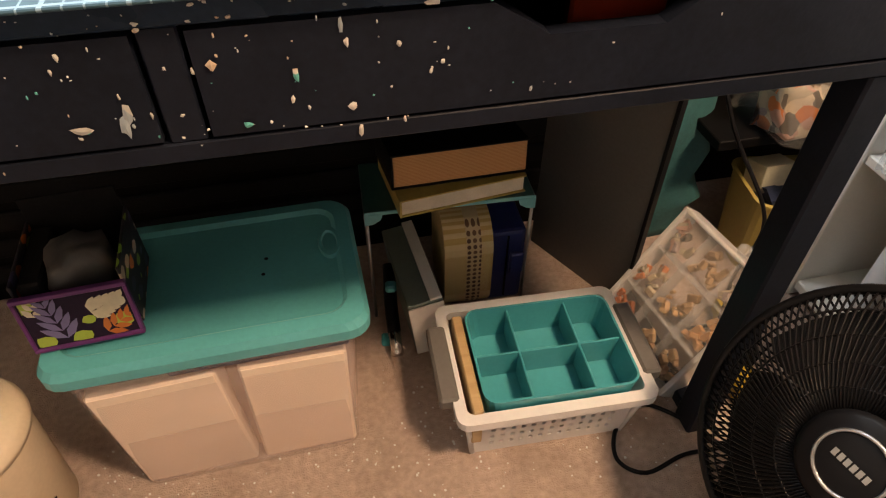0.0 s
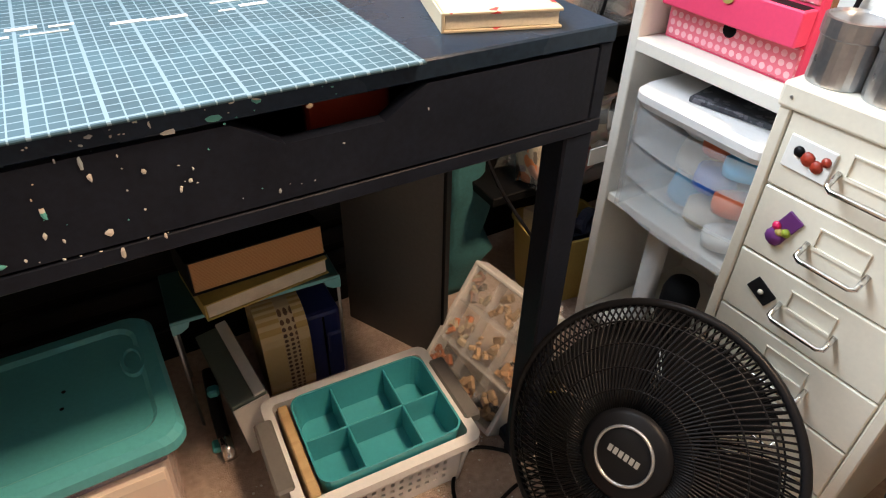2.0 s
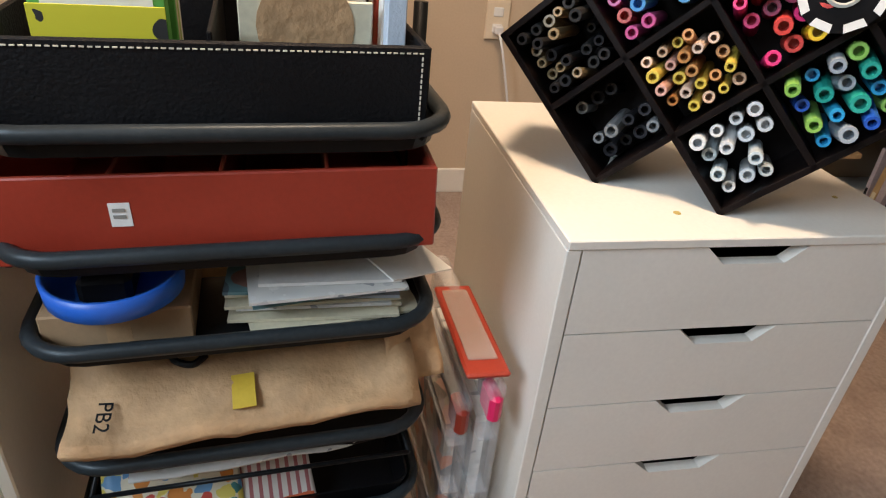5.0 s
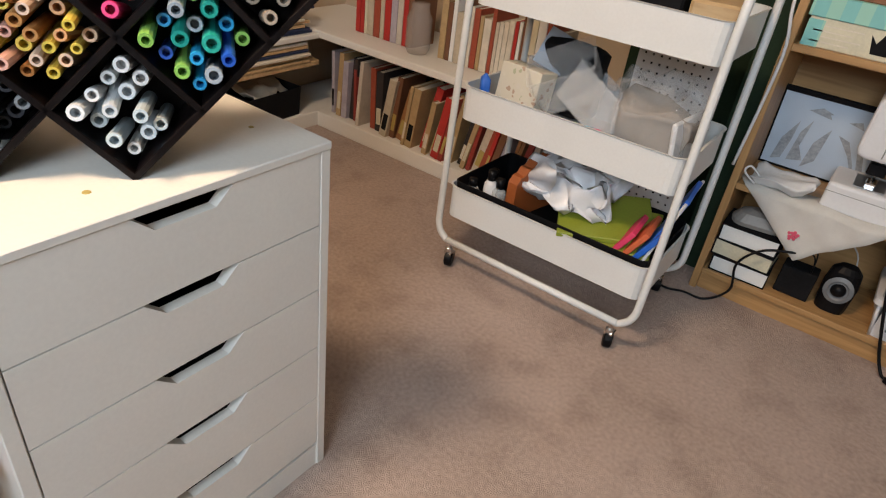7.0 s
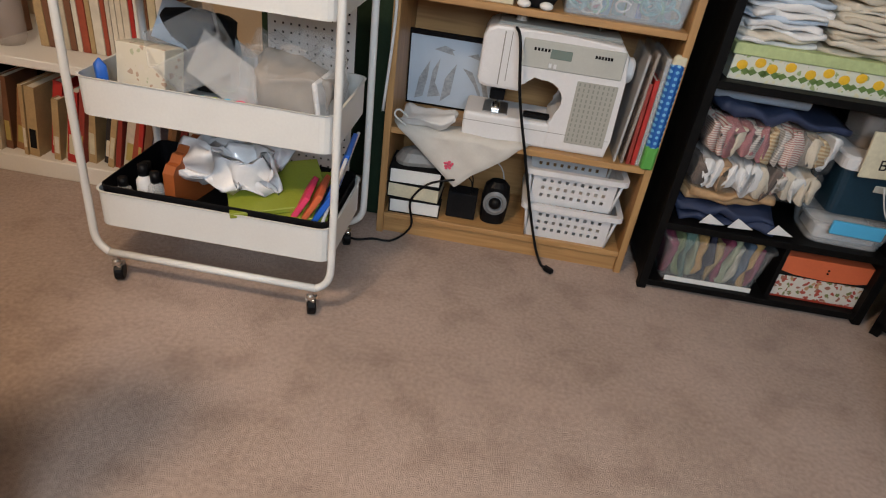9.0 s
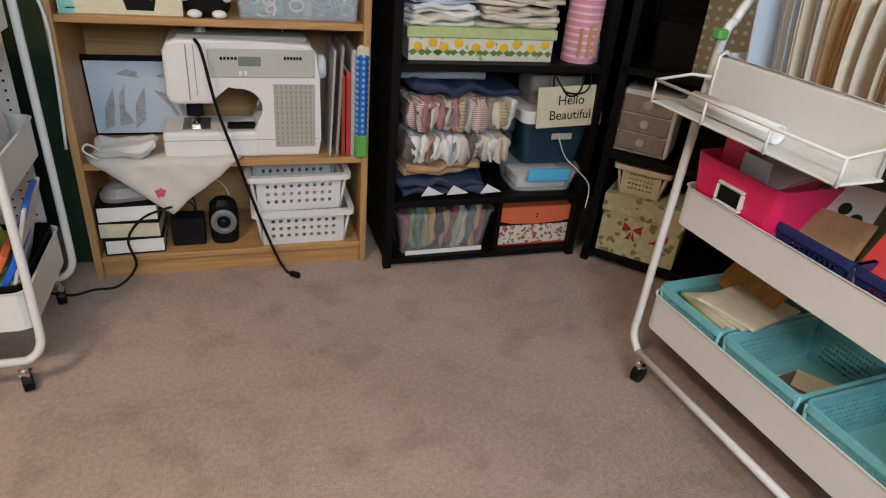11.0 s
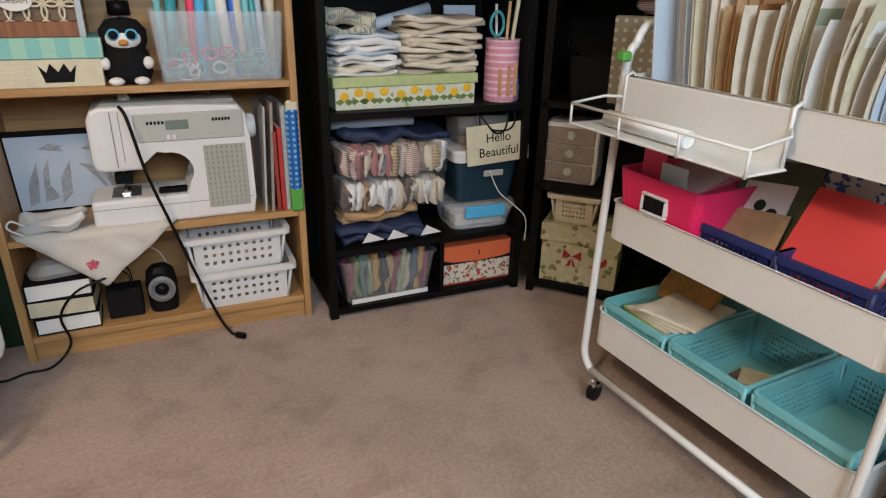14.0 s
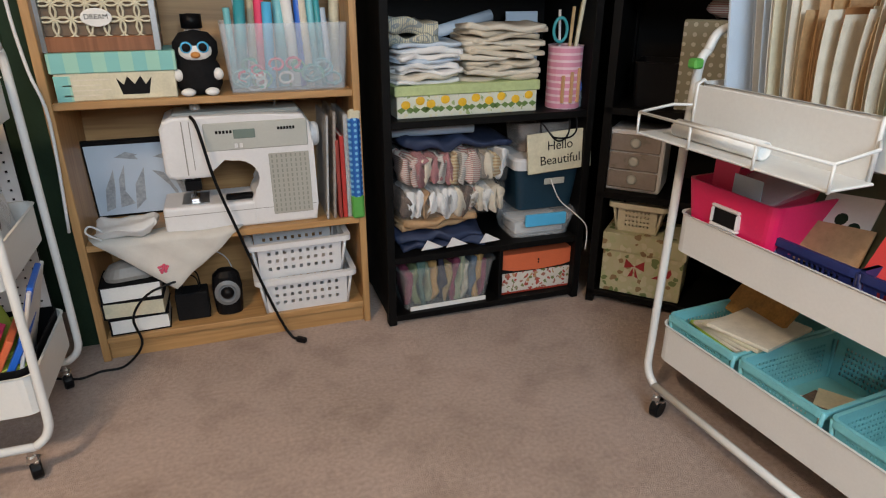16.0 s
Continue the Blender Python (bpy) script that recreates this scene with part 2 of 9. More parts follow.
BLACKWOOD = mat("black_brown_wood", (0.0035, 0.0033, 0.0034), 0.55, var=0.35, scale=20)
BLACKMETAL = mat("black_metal", (0.008, 0.009, 0.010), 0.36, metal=0.2, var=0.3)
GREYMETAL = mat("dark_grey_rail", (0.030, 0.037, 0.042), 0.38, metal=0.3, var=0.25)
LEATHER = mat("black_leather", (0.007, 0.007, 0.008), 0.55, var=0.4, fine=260, bump=0.35)
CHROME = mat("chrome", (0.72, 0.72, 0.72), 0.16, metal=1.0, var=0.05, bump=0)
FANBLADE = mat("fan_blade_plastic", (0.007, 0.007, 0.008), 0.35, var=0.2)
TIN = mat("brushed_tin", (0.42, 0.43, 0.44), 0.32, metal=0.9, var=0.12)
DARKTIN = mat("dull_tin", (0.42, 0.43, 0.45), 0.30, metal=0.92, var=0.15)
CUTGLASS = mat("cut_glass", (0.93, 0.95, 0.95), 0.11, var=0.02, bump=0.0, trans=1.0)
GLASSY = clear("clear_glass", (0.85, 0.88, 0.88), 0.06, 0.28)
CLEAR = clear("clear_plastic", alpha=0.13)
FROST = clear("frosted_plastic", (0.80, 0.82, 0.84), 0.4, 0.24)
EDGEPLASTIC = clear("thick_clear_edge", (0.80, 0.80, 0.80), 0.3, 0.55)
FROSTBLUE = clear("frosted_blue_plastic", (0.66, 0.74, 0.82), 0.4, 0.27)
SMOKE = clear("smoky_plastic", (0.5, 0.44, 0.4), 0.35, 0.35)
RED = mat("red_paint", (0.29, 0.03, 0.014), 0.45, var=0.12, scale=16)
REDCLOTH = mat("red_cover", (0.62, 0.05, 0.05), 0.55, var=0.08, fine=500, bump=0.12)
ORANGE = mat("orange_card", (0.6, 0.13, 0.05), 0.6, var=0.08)
PINK = mat("pink_plastic", (0.68, 0.015, 0.11), 0.38, var=0.07)
PINKCARD = mat("pink_card", (0.72, 0.05, 0.14), 0.6, var=0.06)
PINKPRINT = blotch("pink_lattice_print", (0.66, 0.14, 0.20), [(0.74, 0.42, 0.46), (0.72, 0.36, 0.42)], 75, 0.6, 0.36, "DOT", plane=(1, 2))
BLUE = mat("blue_plastic", (0.02, 0.12, 0.55), 0.4, var=0.08)
NAVY = mat("navy_cloth", (0.018, 0.03, 0.075), 0.7, var=0.25, fine=300, bump=0.2)
NAVYPL = mat("navy_plastic", (0.015, 0.025, 0.12), 0.45, var=0.15)
DARKTEAL = mat("dark_teal_plastic", (0.01, 0.035, 0.06), 0.45, var=0.2)
SKYBLUE = mat("sky_blue_plastic", (0.08, 0.42, 0.72), 0.5, var=0.06)
GREEN = mat("green_card", (0.09, 0.34, 0.06), 0.6, var=0.08)
OLIVE = mat("olive_card", (0.25, 0.30, 0.03), 0.55, var=0.1)
YELLOW = mat("yellow_plastic", (0.55, 0.38, 0.03), 0.5, var=0.1)
DULLYELLOW = mat("dull_yellow_plastic", (0.40, 0.31, 0.09), 0.5, var=0.12)
LIME = mat("lime_paint", (0.33, 0.45, 0.06), 0.5)
PURPLE = mat("purple_card", (0.12, 0.025, 0.15), 0.5, var=0.1)
OAK = wood("oak_foil", (0.46, 0.27, 0.11), (0.33, 0.18, 0.07), 0)
OAKUP = wood("oak_foil_upright", (0.46, 0.27, 0.11), (0.33, 0.18, 0.07), 2)
REDWOOD = wood("red_brown_wood", (0.26, 0.10, 0.04), (0.17, 0.06, 0.02), 2)
PINE = wood("pale_wood", (0.52, 0.37, 0.2), (0.42, 0.28, 0.14), 0)
ESPRESSO = mat("espresso_wood", (0.006, 0.004, 0.004), 0.4, var=0.35, scale=20)
GREYBOARD = mat("grey_board", (0.10, 0.098, 0.096), 0.5, var=0.15, scale=5)
GREYGRIP = mat("grey_grip", (0.13, 0.125, 0.12), 0.6, var=0.1)
TERRA = mat("terracotta_plastic", (0.30, 0.08, 0.02), 0.5, var=0.12)
GREENTEAL = mat("green_teal_ribbon", (0.03, 0.36, 0.25), 0.5, var=0.1)
TEALCLOTH = mat("teal_cloth", (0.025, 0.11, 0.12), 0.8, var=0.25, scale=18, bump=0.2)
LINEN = mat("linen_cloth", (0.56, 0.50, 0.40), 0.9, var=0.12, scale=20, fine=420, bump=0.3)
SHEER = mat("sheer_white_cloth", (0.62, 0.60, 0.56), 0.85, var=0.08, scale=30, fine=420, bump=0.2, alpha=0.86)
LINENPALE = mat("pale_linen_cloth", (0.62, 0.57, 0.48), 0.9, var=0.12, scale=20, fine=420, bump=0.3)
COTTON = mat("white_cotton", (0.68, 0.68, 0.68), 0.9, var=0.08, scale=18, fine=400, bump=0.25)
PALEBLUE = mat("pale_blue_cloth", (0.48, 0.57, 0.68), 0.85, var=0.08, fine=400, bump=0.2)
CHECK = grid_mat("checked_cloth", (0.50, 0.48, 0.36), (0.22, 0.25, 0.26), 0.006, 0.03)
BAGPLASTIC = clear("white_bag_plastic", (0.78, 0.80, 0.84), 0.35, 0.8)
FLORAL = blotch("dark_floral_print", (0.012, 0.012, 0.02), [(0.25, 0.42, 0.05), (0.55, 0.45, 0.36), (0.04, 0.04, 0.1), (0.5, 0.13, 0.02), (0.25, 0.4, 0.06), (0.08, 0.07, 0.16)], 34, 0.5, 0.42, stretch=(1, 1, 1.6))
LEMON = blotch("lemon_print", (0.60, 0.62, 0.52), [(0.62, 0.62, 0.54), (0.30, 0.38, 0.16), (0.6, 0.6, 0.5), (0.62, 0.6, 0.4)], 70, 0.55, 0.42)
LEMONLEAF = mat("leaf_ink", (0.12, 0.20, 0.05), 0.6, var=0.2)
LEMONLID = mat("pale_green_card", (0.42, 0.50, 0.24), 0.6, var=0.12, scale=60)
CHERRY = blotch("berry_print", (0.50, 0.42, 0.30), [(0.45, 0.02, 0.02), (0.1, 0.14, 0.05), (0.5, 0.42, 0.3), (0.5, 0.42, 0.3)], 42, 0.6, 0.4)
CREAMFLORAL = blotch("cream_floral_card", (0.60, 0.56, 0.46), [(0.42, 0.30, 0.22), (0.6, 0.56, 0.46), (0.4, 0.42, 0.28), (0.62, 0.58, 0.48), (0.6, 0.56, 0.48)], 60, 0.6, 0.35)
HOLLY = blotch("holiday_print", (0.44, 0.43, 0.27), [(0.50, 0.48, 0.33), (0.14, 0.19, 0.07), (0.52, 0.5, 0.36), (0.24, 0.16, 0.08), (0.40, 0.42, 0.24), (0.46, 0.44, 0.3)], 48, 0.55, 0.5)
XMAS = blotch("winter_print", (0.60, 0.56, 0.50), [(0.36, 0.06, 0.04), (0.16, 0.18, 0.06), (0.42, 0.24, 0.12), (0.6, 0.56, 0.5), (0.3, 0.12, 0.08), (0.6, 0.58, 0.52)], 75, 0.6, 0.5)
DOTTED = blotch("polka_dot_cloth", (0.28, 0.27, 0.20), [(0.55, 0.54, 0.46), (0.52, 0.5, 0.44)], 38, 0.85, 0.22, "DOT")
BLUEDOT = blotch("blue_dotted_paper", (0.01, 0.10, 0.38), [(0.16, 0.42, 0.65), (0.2, 0.45, 0.7)], 62, 0.45, 0.28, "DOT")
MARBLE = blotch("marbled_paper", (0.62, 0.62, 0.60), [(0.3, 0.31, 0.32), (0.7, 0.7, 0.68), (0.66, 0.66, 0.65), (0.5, 0.5, 0.5)], 60, 0.7, 0.35)
COMIC = blotch("bright_printed_paper", (0.62, 0.58, 0.45), [(0.55, 0.2, 0.03), (0.12, 0.28, 0.5), (0.6, 0.5, 0.1), (0.5, 0.05, 0.03), (0.65, 0.62, 0.5), (0.05, 0.2, 0.2)], 58, 0.5, 0.6)
JUNK = blotch("mixed_small_things", (0.3, 0.26, 0.2), [(0.5, 0.16, 0.05), (0.35, 0.3, 0.22), (0.12, 0.1, 0.08), (0.5, 0.4, 0.28), (0.25, 0.2, 0.2), (0.42, 0.25, 0.2)], 34, 0.6, 0.7)
RIBBON = blotch("ribbon_band", (0.52, 0.42, 0.26), [(0.09, 0.05, 0.03), (0.14, 0.08, 0.04)], 95, 0.7, 0.34, "DOT")
GOLDCASE = stripes("ribbed_gold_cloth", (0.50, 0.36, 0.14), (0.62, 0.50, 0.28), 0.012, 1, 0.5)
CANDY = stripes("pink_striped_tin", (0.62, 0.26, 0.36), (0.72, 0.52, 0.58), 0.02, 2, 0.35, 0.4)
TEALSTRIPE = stripes("mint_striped_card", (0.30, 0.55, 0.45), (0.20, 0.48, 0.46), 0.06, 0, 0.5, 0.6)
CREAMPRINT = mat("cream_printed_card", (0.58, 0.54, 0.40), 0.6, var=0.14, scale=30)
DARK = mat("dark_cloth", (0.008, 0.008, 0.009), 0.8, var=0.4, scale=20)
GREYCLOTH = mat("grey_bag_cloth", (0.25, 0.22, 0.19), 0.7, var=0.2, scale=30, bump=0.2)
CHARTGREY = mat("chart_grey", (0.36, 0.36, 0.32), 0.5, var=0.05)
LIGHTGREY = mat("light_grey_plastic", (0.42, 0.43, 0.40), 0.45, var=0.06)
SCREEN = mat("grey_screen", (0.16, 0.21, 0.19), 0.2, var=0.05)
SLOT = mat("slot_grey", (0.24, 0.24, 0.22), 0.5, var=0.1)
BOOKS = [mat("book_cover", c, 0.55, var=0.18, scale=25) for c in ((0.26, 0.035, 0.025), (0.04, 0.035, 0.035), (0.40, 0.28, 0.14), (0.46, 0.40, 0.30), (0.40, 0.025, 0.02), (0.16, 0.07, 0.035), (0.28, 0.13, 0.05), (0.38, 0.34, 0.38), (0.30, 0.06, 0.03), (0.52, 0.46, 0.38))]
MARKERS = {}
GLOW = bpy.data.materials.new("lamp_glow")
GLOW.use_nodes = True
GLOW.node_tree.nodes["Principled BSDF"].inputs["Emission Color"].default_value = (1, 0.82, 0.62, 1)
GLOW.node_tree.nodes["Principled BSDF"].inputs["Emission Strength"].default_value = 3


# ---- building helpers ----
ZONE = Matrix.Identity(4)


def thing(name, at=(0, 0, 0), rz=0.0, label="", category="", group="", kind="", m=None):
    ob = new(name)
    ob.empty_display_size = 0.05
    ob.matrix_basis = ZONE @ (m if m is not None else pose(*at, 0, 0, rz))
    return tagged(ob, label, category, group, kind)


def base_of(ob):
    m = ob.matrix_basis.copy()
    while ob.parent:
        ob = ob.parent
        m = ob.matrix_basis @ m
    return m


def part(name, bm, material, parent=None, label="", world=False, smooth=False):
    if world or not parent:
        bm.transform(ZONE)
    if world and parent:
        bm.transform(base_of(parent).inverted())
    bmesh.ops.recalc_face_normals(bm, faces=bm.faces)
    me = bpy.data.meshes.new(name)
    bm.to_mesh(me)
    bm.free()
    for f in me.polygons:
        f.use_smooth = smooth
    for one in material if isinstance(material, (list, tuple)) else [material]:
        me.materials.append(one)
    ob = new(name, me)
    if parent:
        ob.parent = parent
    return tagged(ob, label)


def box(bm, x0, y0, z0, x1, y1, z1, bev=0.0, m=None, seg=1):
    made = bmesh.ops.create_cube(bm, size=1)["verts"]
    lo, hi = Vector((min(x0, x1), min(y0, y1), min(z0, z1))), Vector((max(x0, x1), max(y0, y1), max(z0, z1)))
    for v in made:
        v.co = Vector([lo[i] + (v.co[i] + 0.5) * (hi[i] - lo[i]) for i in range(3)])
    if bev:
        es = list({e for v in made for e in v.link_edges})
        got = bmesh.ops.bevel(bm, geom=es, offset=min(bev, min(hi - lo) * 0.45), segments=seg, affect="EDGES", profile=0.5)
        made = list({v for f in got["faces"] for v in f.verts} | {v for v in made if v.is_valid})
    if m is not None:
        bmesh.ops.transform(bm, matrix=m, verts=made)
    return made


def bpart(name, c, material, parent, bev=0.002, label="", world=True, m=None, seg=1):
    bm = bmesh.new()
    box(bm, *c, bev=bev, m=m, seg=seg)
    return part(name, bm, material, parent, label, world)


def rrect(w, d, r, n=4):
    out = []
    for cx, cy, a0 in ((w / 2 - r, d / 2 - r, 0), (-w / 2 + r, d / 2 - r, 90), (-w / 2 + r, -d / 2 + r, 180), (w / 2 - r, -d / 2 + r, 270)):
        for i in range(n + 1):
            a = radians(a0 + 90 * i / n)
            out.append((cx + r * math.cos(a), cy + r * math.sin(a)))
    return out


def loft(bm, loops, cap0=True, cap1=True):
    rows = [[bm.verts.new(p) for p in loop] for loop in loops]
    n = len(rows[0])
    for a, c in zip(rows, rows[1:]):
        for i in range(n):
            bm.faces.new((a[i], a[(i + 1) % n], c[(i + 1) % n], c[i]))
    if cap0:
        bm.faces.new(rows[0][::-1])
    if cap1:
        bm.faces.new(rows[-1])
    return rows


def ring(w, d, r, z, n=4):
    return [(x, y, z) for x, y in rrect(w, d, r, n)]


def open_box(bm, w0, d0, w1, d1, h, t=0.003, r=0.02, z=0.0, lip=0.0):
    """An open container that widens from its floor to its rim, with real wall thickness and an optional rolled rim."""
    loops = [ring(w0, d0, r, z), ring(w1, d1, r, z + h)]
    if lip:
        loops = [ring(w0, d0, r, z), ring(w1 - 2 * lip, d1 - 2 * lip, r, z + h - lip * 1.2), ring(w1, d1, r, z + h - lip), ring(w1, d1, r, z + h)]
        w1, d1 = w1 - 2 * lip, d1 - 2 * lip
    loops += [ring(w1 - 2 * t, d1 - 2 * t, max(0.002, r - t), z + h), ring(w0 - 2 * t, d0 - 2 * t, max(0.002, r - t), z + t)]
    loft(bm, loops)


def lathe(bm, prof, n=24, m=None):
    rows = [[bm.verts.new((r * math.cos(2 * math.pi * i / n), r * math.sin(2 * math.pi * i / n), z)) for i in range(n)] for r, z in prof]
    for a, c in zip(rows, rows[1:]):
        for i in range(n):
            bm.faces.new((a[i], a[(i + 1) % n], c[(i + 1) % n], c[i]))
    if prof[0][0] > 1e-4:
        bm.faces.new(rows[0][::-1])
    if prof[-1][0] > 1e-4:
        bm.faces.new(rows[-1])
    if m is not None:
        bmesh.ops.transform(bm, matrix=m, verts=[v for row in rows for v in row])


def smooth_path(pts, n=6, closed=False):
    out, k = [], len(pts)
    P = [Vector(p) for p in pts]
    for i in range(k if closed else k - 1):
        p0, p1, p2, p3 = (P[(i - 1) % k], P[i], P[(i + 1) % k], P[(i + 2) % k]) if closed else (P[max(i - 1, 0)], P[i], P[i + 1], P[min(i + 2, k - 1)])
        for j in range(n):
            u = j / n
            out.append(0.5 * ((2 * p1) + (p2 - p0) * u + (2 * p0 - 5 * p1 + 4 * p2 - p3) * u * u + (3 * p1 - p0 - 3 * p2 + p3) * u ** 3))
    if not closed:
        out.append(P[-1])
    return out


def tube(bm, pts, r, n=8, closed=False):
    P = [Vector(p) for p in pts]
    k = len(P)
    rows, ref = [], None
    for i in range(k):
        a, c = (P[(i - 1) % k], P[(i + 1) % k]) if closed else (P[max(i - 1, 0)], P[min(i + 1, k - 1)])
        d = (c - a).normalized()
        if ref is None:
            ref = Vector((0, 0, 1)) if abs(d.z) < 0.9 else Vector((1, 0, 0))
        ref = (ref - d * ref.dot(d)).normalized()
        s = d.cross(ref)
        rows.append([bm.verts.new(P[i] + (ref * math.cos(2 * math.pi * j / n) + s * math.sin(2 * math.pi * j / n)) * r) for j in range(n)])
    for i in range(k if closed else k - 1):
        a, c = rows[i], rows[(i + 1) % k]
        for j in range(n):
            bm.faces.new((a[j], a[(j + 1) % n], c[(j + 1) % n], c[j]))
    if not closed:
        bm.faces.new(rows[0][::-1])
        bm.faces.new(rows[-1])


def tpart(name, pts, r, material, parent=None, label="", world=True, closed=False, n=8, curve=0):
    bm = bmesh.new()
    tube(bm, smooth_path(pts, curve, closed) if curve else pts, r, n, closed)
    return part(name, bm, material, parent, label, world, True)


def prism(bm, outline, depth, m):
    """An outline in its own plane (u, v), given thickness along the third axis, then placed by m."""
    a = [bm.verts.new(m @ Vector((u, v, 0))) for u, v in outline]
    c = [bm.verts.new(m @ Vector((u, v, depth))) for u, v in outline]
    n = len(a)
    bm.faces.new(a[::-1])
    bm.faces.new(c)
    for i in range(n):
        bm.faces.new((a[i], a[(i + 1) % n], c[(i + 1) % n], c[i]))


def perforated(bm, o, u, v, nu, nv, t, hole=0.5, margin=(0, 0)):
    """A wall panel from corner o along u and v, pierced by nu by nv holes, of thickness t."""
    o, u, v = Vector(o), Vector(u), Vector(v)
    nrm = u.cross(v).normalized() * t
    lu, lv = u.length, v.length
    mu, mv = margin[0] / lu, margin[1] / lv
    us, vs = [0.0], [0.0]
    for cells, m, out in ((nu, mu, us), (nv, mv, vs)):
        step = (1 - 2 * m) / cells
        for i in range(cells):
            a = m + step * (i + 0.5 - hole / 2)
            out += [a, a + step * hole]
        out.append(1.0)
    g = [[[bm.verts.new(o + u * a + v * c + nrm * s) for c in vs] for a in us] for s in (0, 1)]
    for i in range(len(us) - 1):
        for j in range(len(vs) - 1):
            if i % 2 and j % 2:
                for (a, c), (d, e) in (((i, j), (i + 1, j)), ((i + 1, j), (i + 1, j + 1)), ((i + 1, j + 1), (i, j + 1)), ((i, j + 1), (i, j))):
                    bm.faces.new((g[0][a][c], g[0][d][e], g[1][d][e], g[1][a][c]))
            else:
                for s in (0, 1):
                    bm.faces.new((g[s][i][j], g[s][i + 1][j], g[s][i + 1][j + 1], g[s][i][j + 1]))


def rumple(bm, amount, scale=12.0, cuts=0, seed=0.0):
    if cuts:
        bmesh.ops.subdivide_edges(bm, edges=bm.edges[:], cuts=cuts, use_grid_fill=True)
    for v in bm.verts:
        q = v.co * scale + Vector((seed, seed * 0.7, seed * 1.3))
        v.co += Vector((noise.noise(q), noise.noise(q + Vector((7, 3, 1))), noise.noise(q + Vector((2, 9, 5))))) * amount


def words(name, body, size, material, parent, m, label=""):
    """Lettering in the built-in font, lying in the local plane of m, made into a mesh."""
    cu = bpy.data.curves.new(name, "FONT")
    cu.body, cu.size, cu.align_x, cu.align_y, cu.extrude = body, size, "CENTER", "CENTER", 0.0004
    tmp = new(name, cu)
    bpy.context.view_layer.update()
    me = bpy.data.meshes.new_from_object(tmp.evaluated_get(bpy.context.evaluated_depsgraph_get()))
    bpy.data.objects.remove(tmp)
    me.materials.append(material)
    ob = new(name, me)
    me.transform(m)
    ob.parent = parent
    return tagged(ob, label)


def bars(name, rows, material, parent, m, label=""):
    """Unreadable print as plain bars: rows of (u, v, length, height) in the plane of m."""
    bm = bmesh.new()
    for u, v, w, h in rows:
        box(bm, u, v, 0, u + w, v + h, 0.0006, m=m)
    return part(name, bm, material, parent, label)


def book(name, w, d, h, cover, m, label, category="book", pages=None, group="", band=None):
    """A closed book lying flat: width w, depth d, thickness h; spine on -x, with two boards, a spine and a page block."""
    ob = thing(name, m=m, label=label, category=category, group=group)
    t = min(0.003, h * 0.15)
    bpart("page_block", (-w / 2 + t, -d / 2 + 0.003, t, w / 2 - 0.003, d / 2 - 0.003, h - t), pages or PAPER, ob, 0.0008, world=False)
    bpart("back_board", (-w / 2, -d / 2, 0, w / 2, d / 2, t), cover, ob, 0.0006, world=False)
    bpart("front_board", (-w / 2, -d / 2, h - t, w / 2, d / 2, h), cover, ob, 0.0006, world=False)
    bpart("spine", (-w / 2 - t * 0.4, -d / 2, 0, -w / 2 + t * 0.8, d / 2, h), cover, ob, 0.0008, world=False)
    if band:
        bpart("title_band", (-w / 2 - t * 0.4 - 0.0007, d * 0.1, h * 0.18, -w / 2 - t * 0.3, d * 0.38, h * 0.82), band, ob, 0, world=False)
    return ob


def setting(name, c, material, label="", bev=0.0, world=True):
    ob = bpart(name, c, material, None, bev)
    return tagged(ob, label, kind="structure")


# ---- the room ----
WX, EX, SY, NY, CZ = -0.95, 2.95, -2.25, 1.40, 2.35
setting("floor", (WX - 0.15, SY - 0.15, -0.1, EX + 0.15, NY + 0.15, 0), CARPET, "beige-pink cut pile carpet, worn and slightly stained")
setting("ceiling", (WX - 0.15, SY - 0.15, CZ, EX + 0.15, NY + 0.15, CZ + 0.1), WHITEWALL, "plain off-white painted ceiling")
setting("wall_west", (WX - 0.12, SY - 0.12, 0, WX, NY + 0.12, CZ), WALL, "tan painted wall beside the rolling cart")
setting("wall_east", (EX, SY - 0.12, 0, EX + 0.12, NY + 0.12, CZ), WALL, "tan painted wall with a socket")
setting("wall_south", (WX, SY - 0.12, 0, EX, SY, CZ), WALL, "tan painted wall behind the bookcases")
bm = bmesh.new()
for c in ((WX, 0, -0.05, CZ), (1.15, 0, EX, CZ), (-0.05, 0, 1.15, 1.35), (-0.05, 2.2, 1.15, CZ)):
    box(bm, c[0], NY, c[1], c[2], NY + 0.12, c[3])
tagged(part("wall_north", bm, WALL), "tan painted wall with a window over the desk", kind="structure")
win = thing("window_1", m=pose(0.55, NY + 0.06, 1.35) @ Matrix.Diagonal((1, 1, 0.85, 1)), label="white framed window in the wall over the desk", category="window", kind="structure")
for c in ((-0.6, 0, -0.55, 1.0), (0.55, 0, 0.6, 1.0), (-0.55, 0, 0.55, 0.05), (-0.55, 0.95, 0.55, 1.0), (-0.02, 0.05, 0.02, 0.95)):
    bpart("window_frame", (c[0], -0.03, c[1], c[2], 0.03, c[3]), WHITEWOOD, win, 0.004, world=False)
pane = bpart("pane", (-0.55, -0.003, 0.05, 0.55, 0.003, 0.95), GLASSY, win, 0, world=False)
pane.visible_shadow = False
bpart("window_sill", (-0.62, -0.12, -0.03, 0.62, -0.03, 0), WHITEWOOD, win, 0.004, world=False)
cl = thing("ceiling_lamp", (1.60, 0.0, CZ), label="round white ceiling lamp with warm light", category="lamp")
bm = bmesh.new()
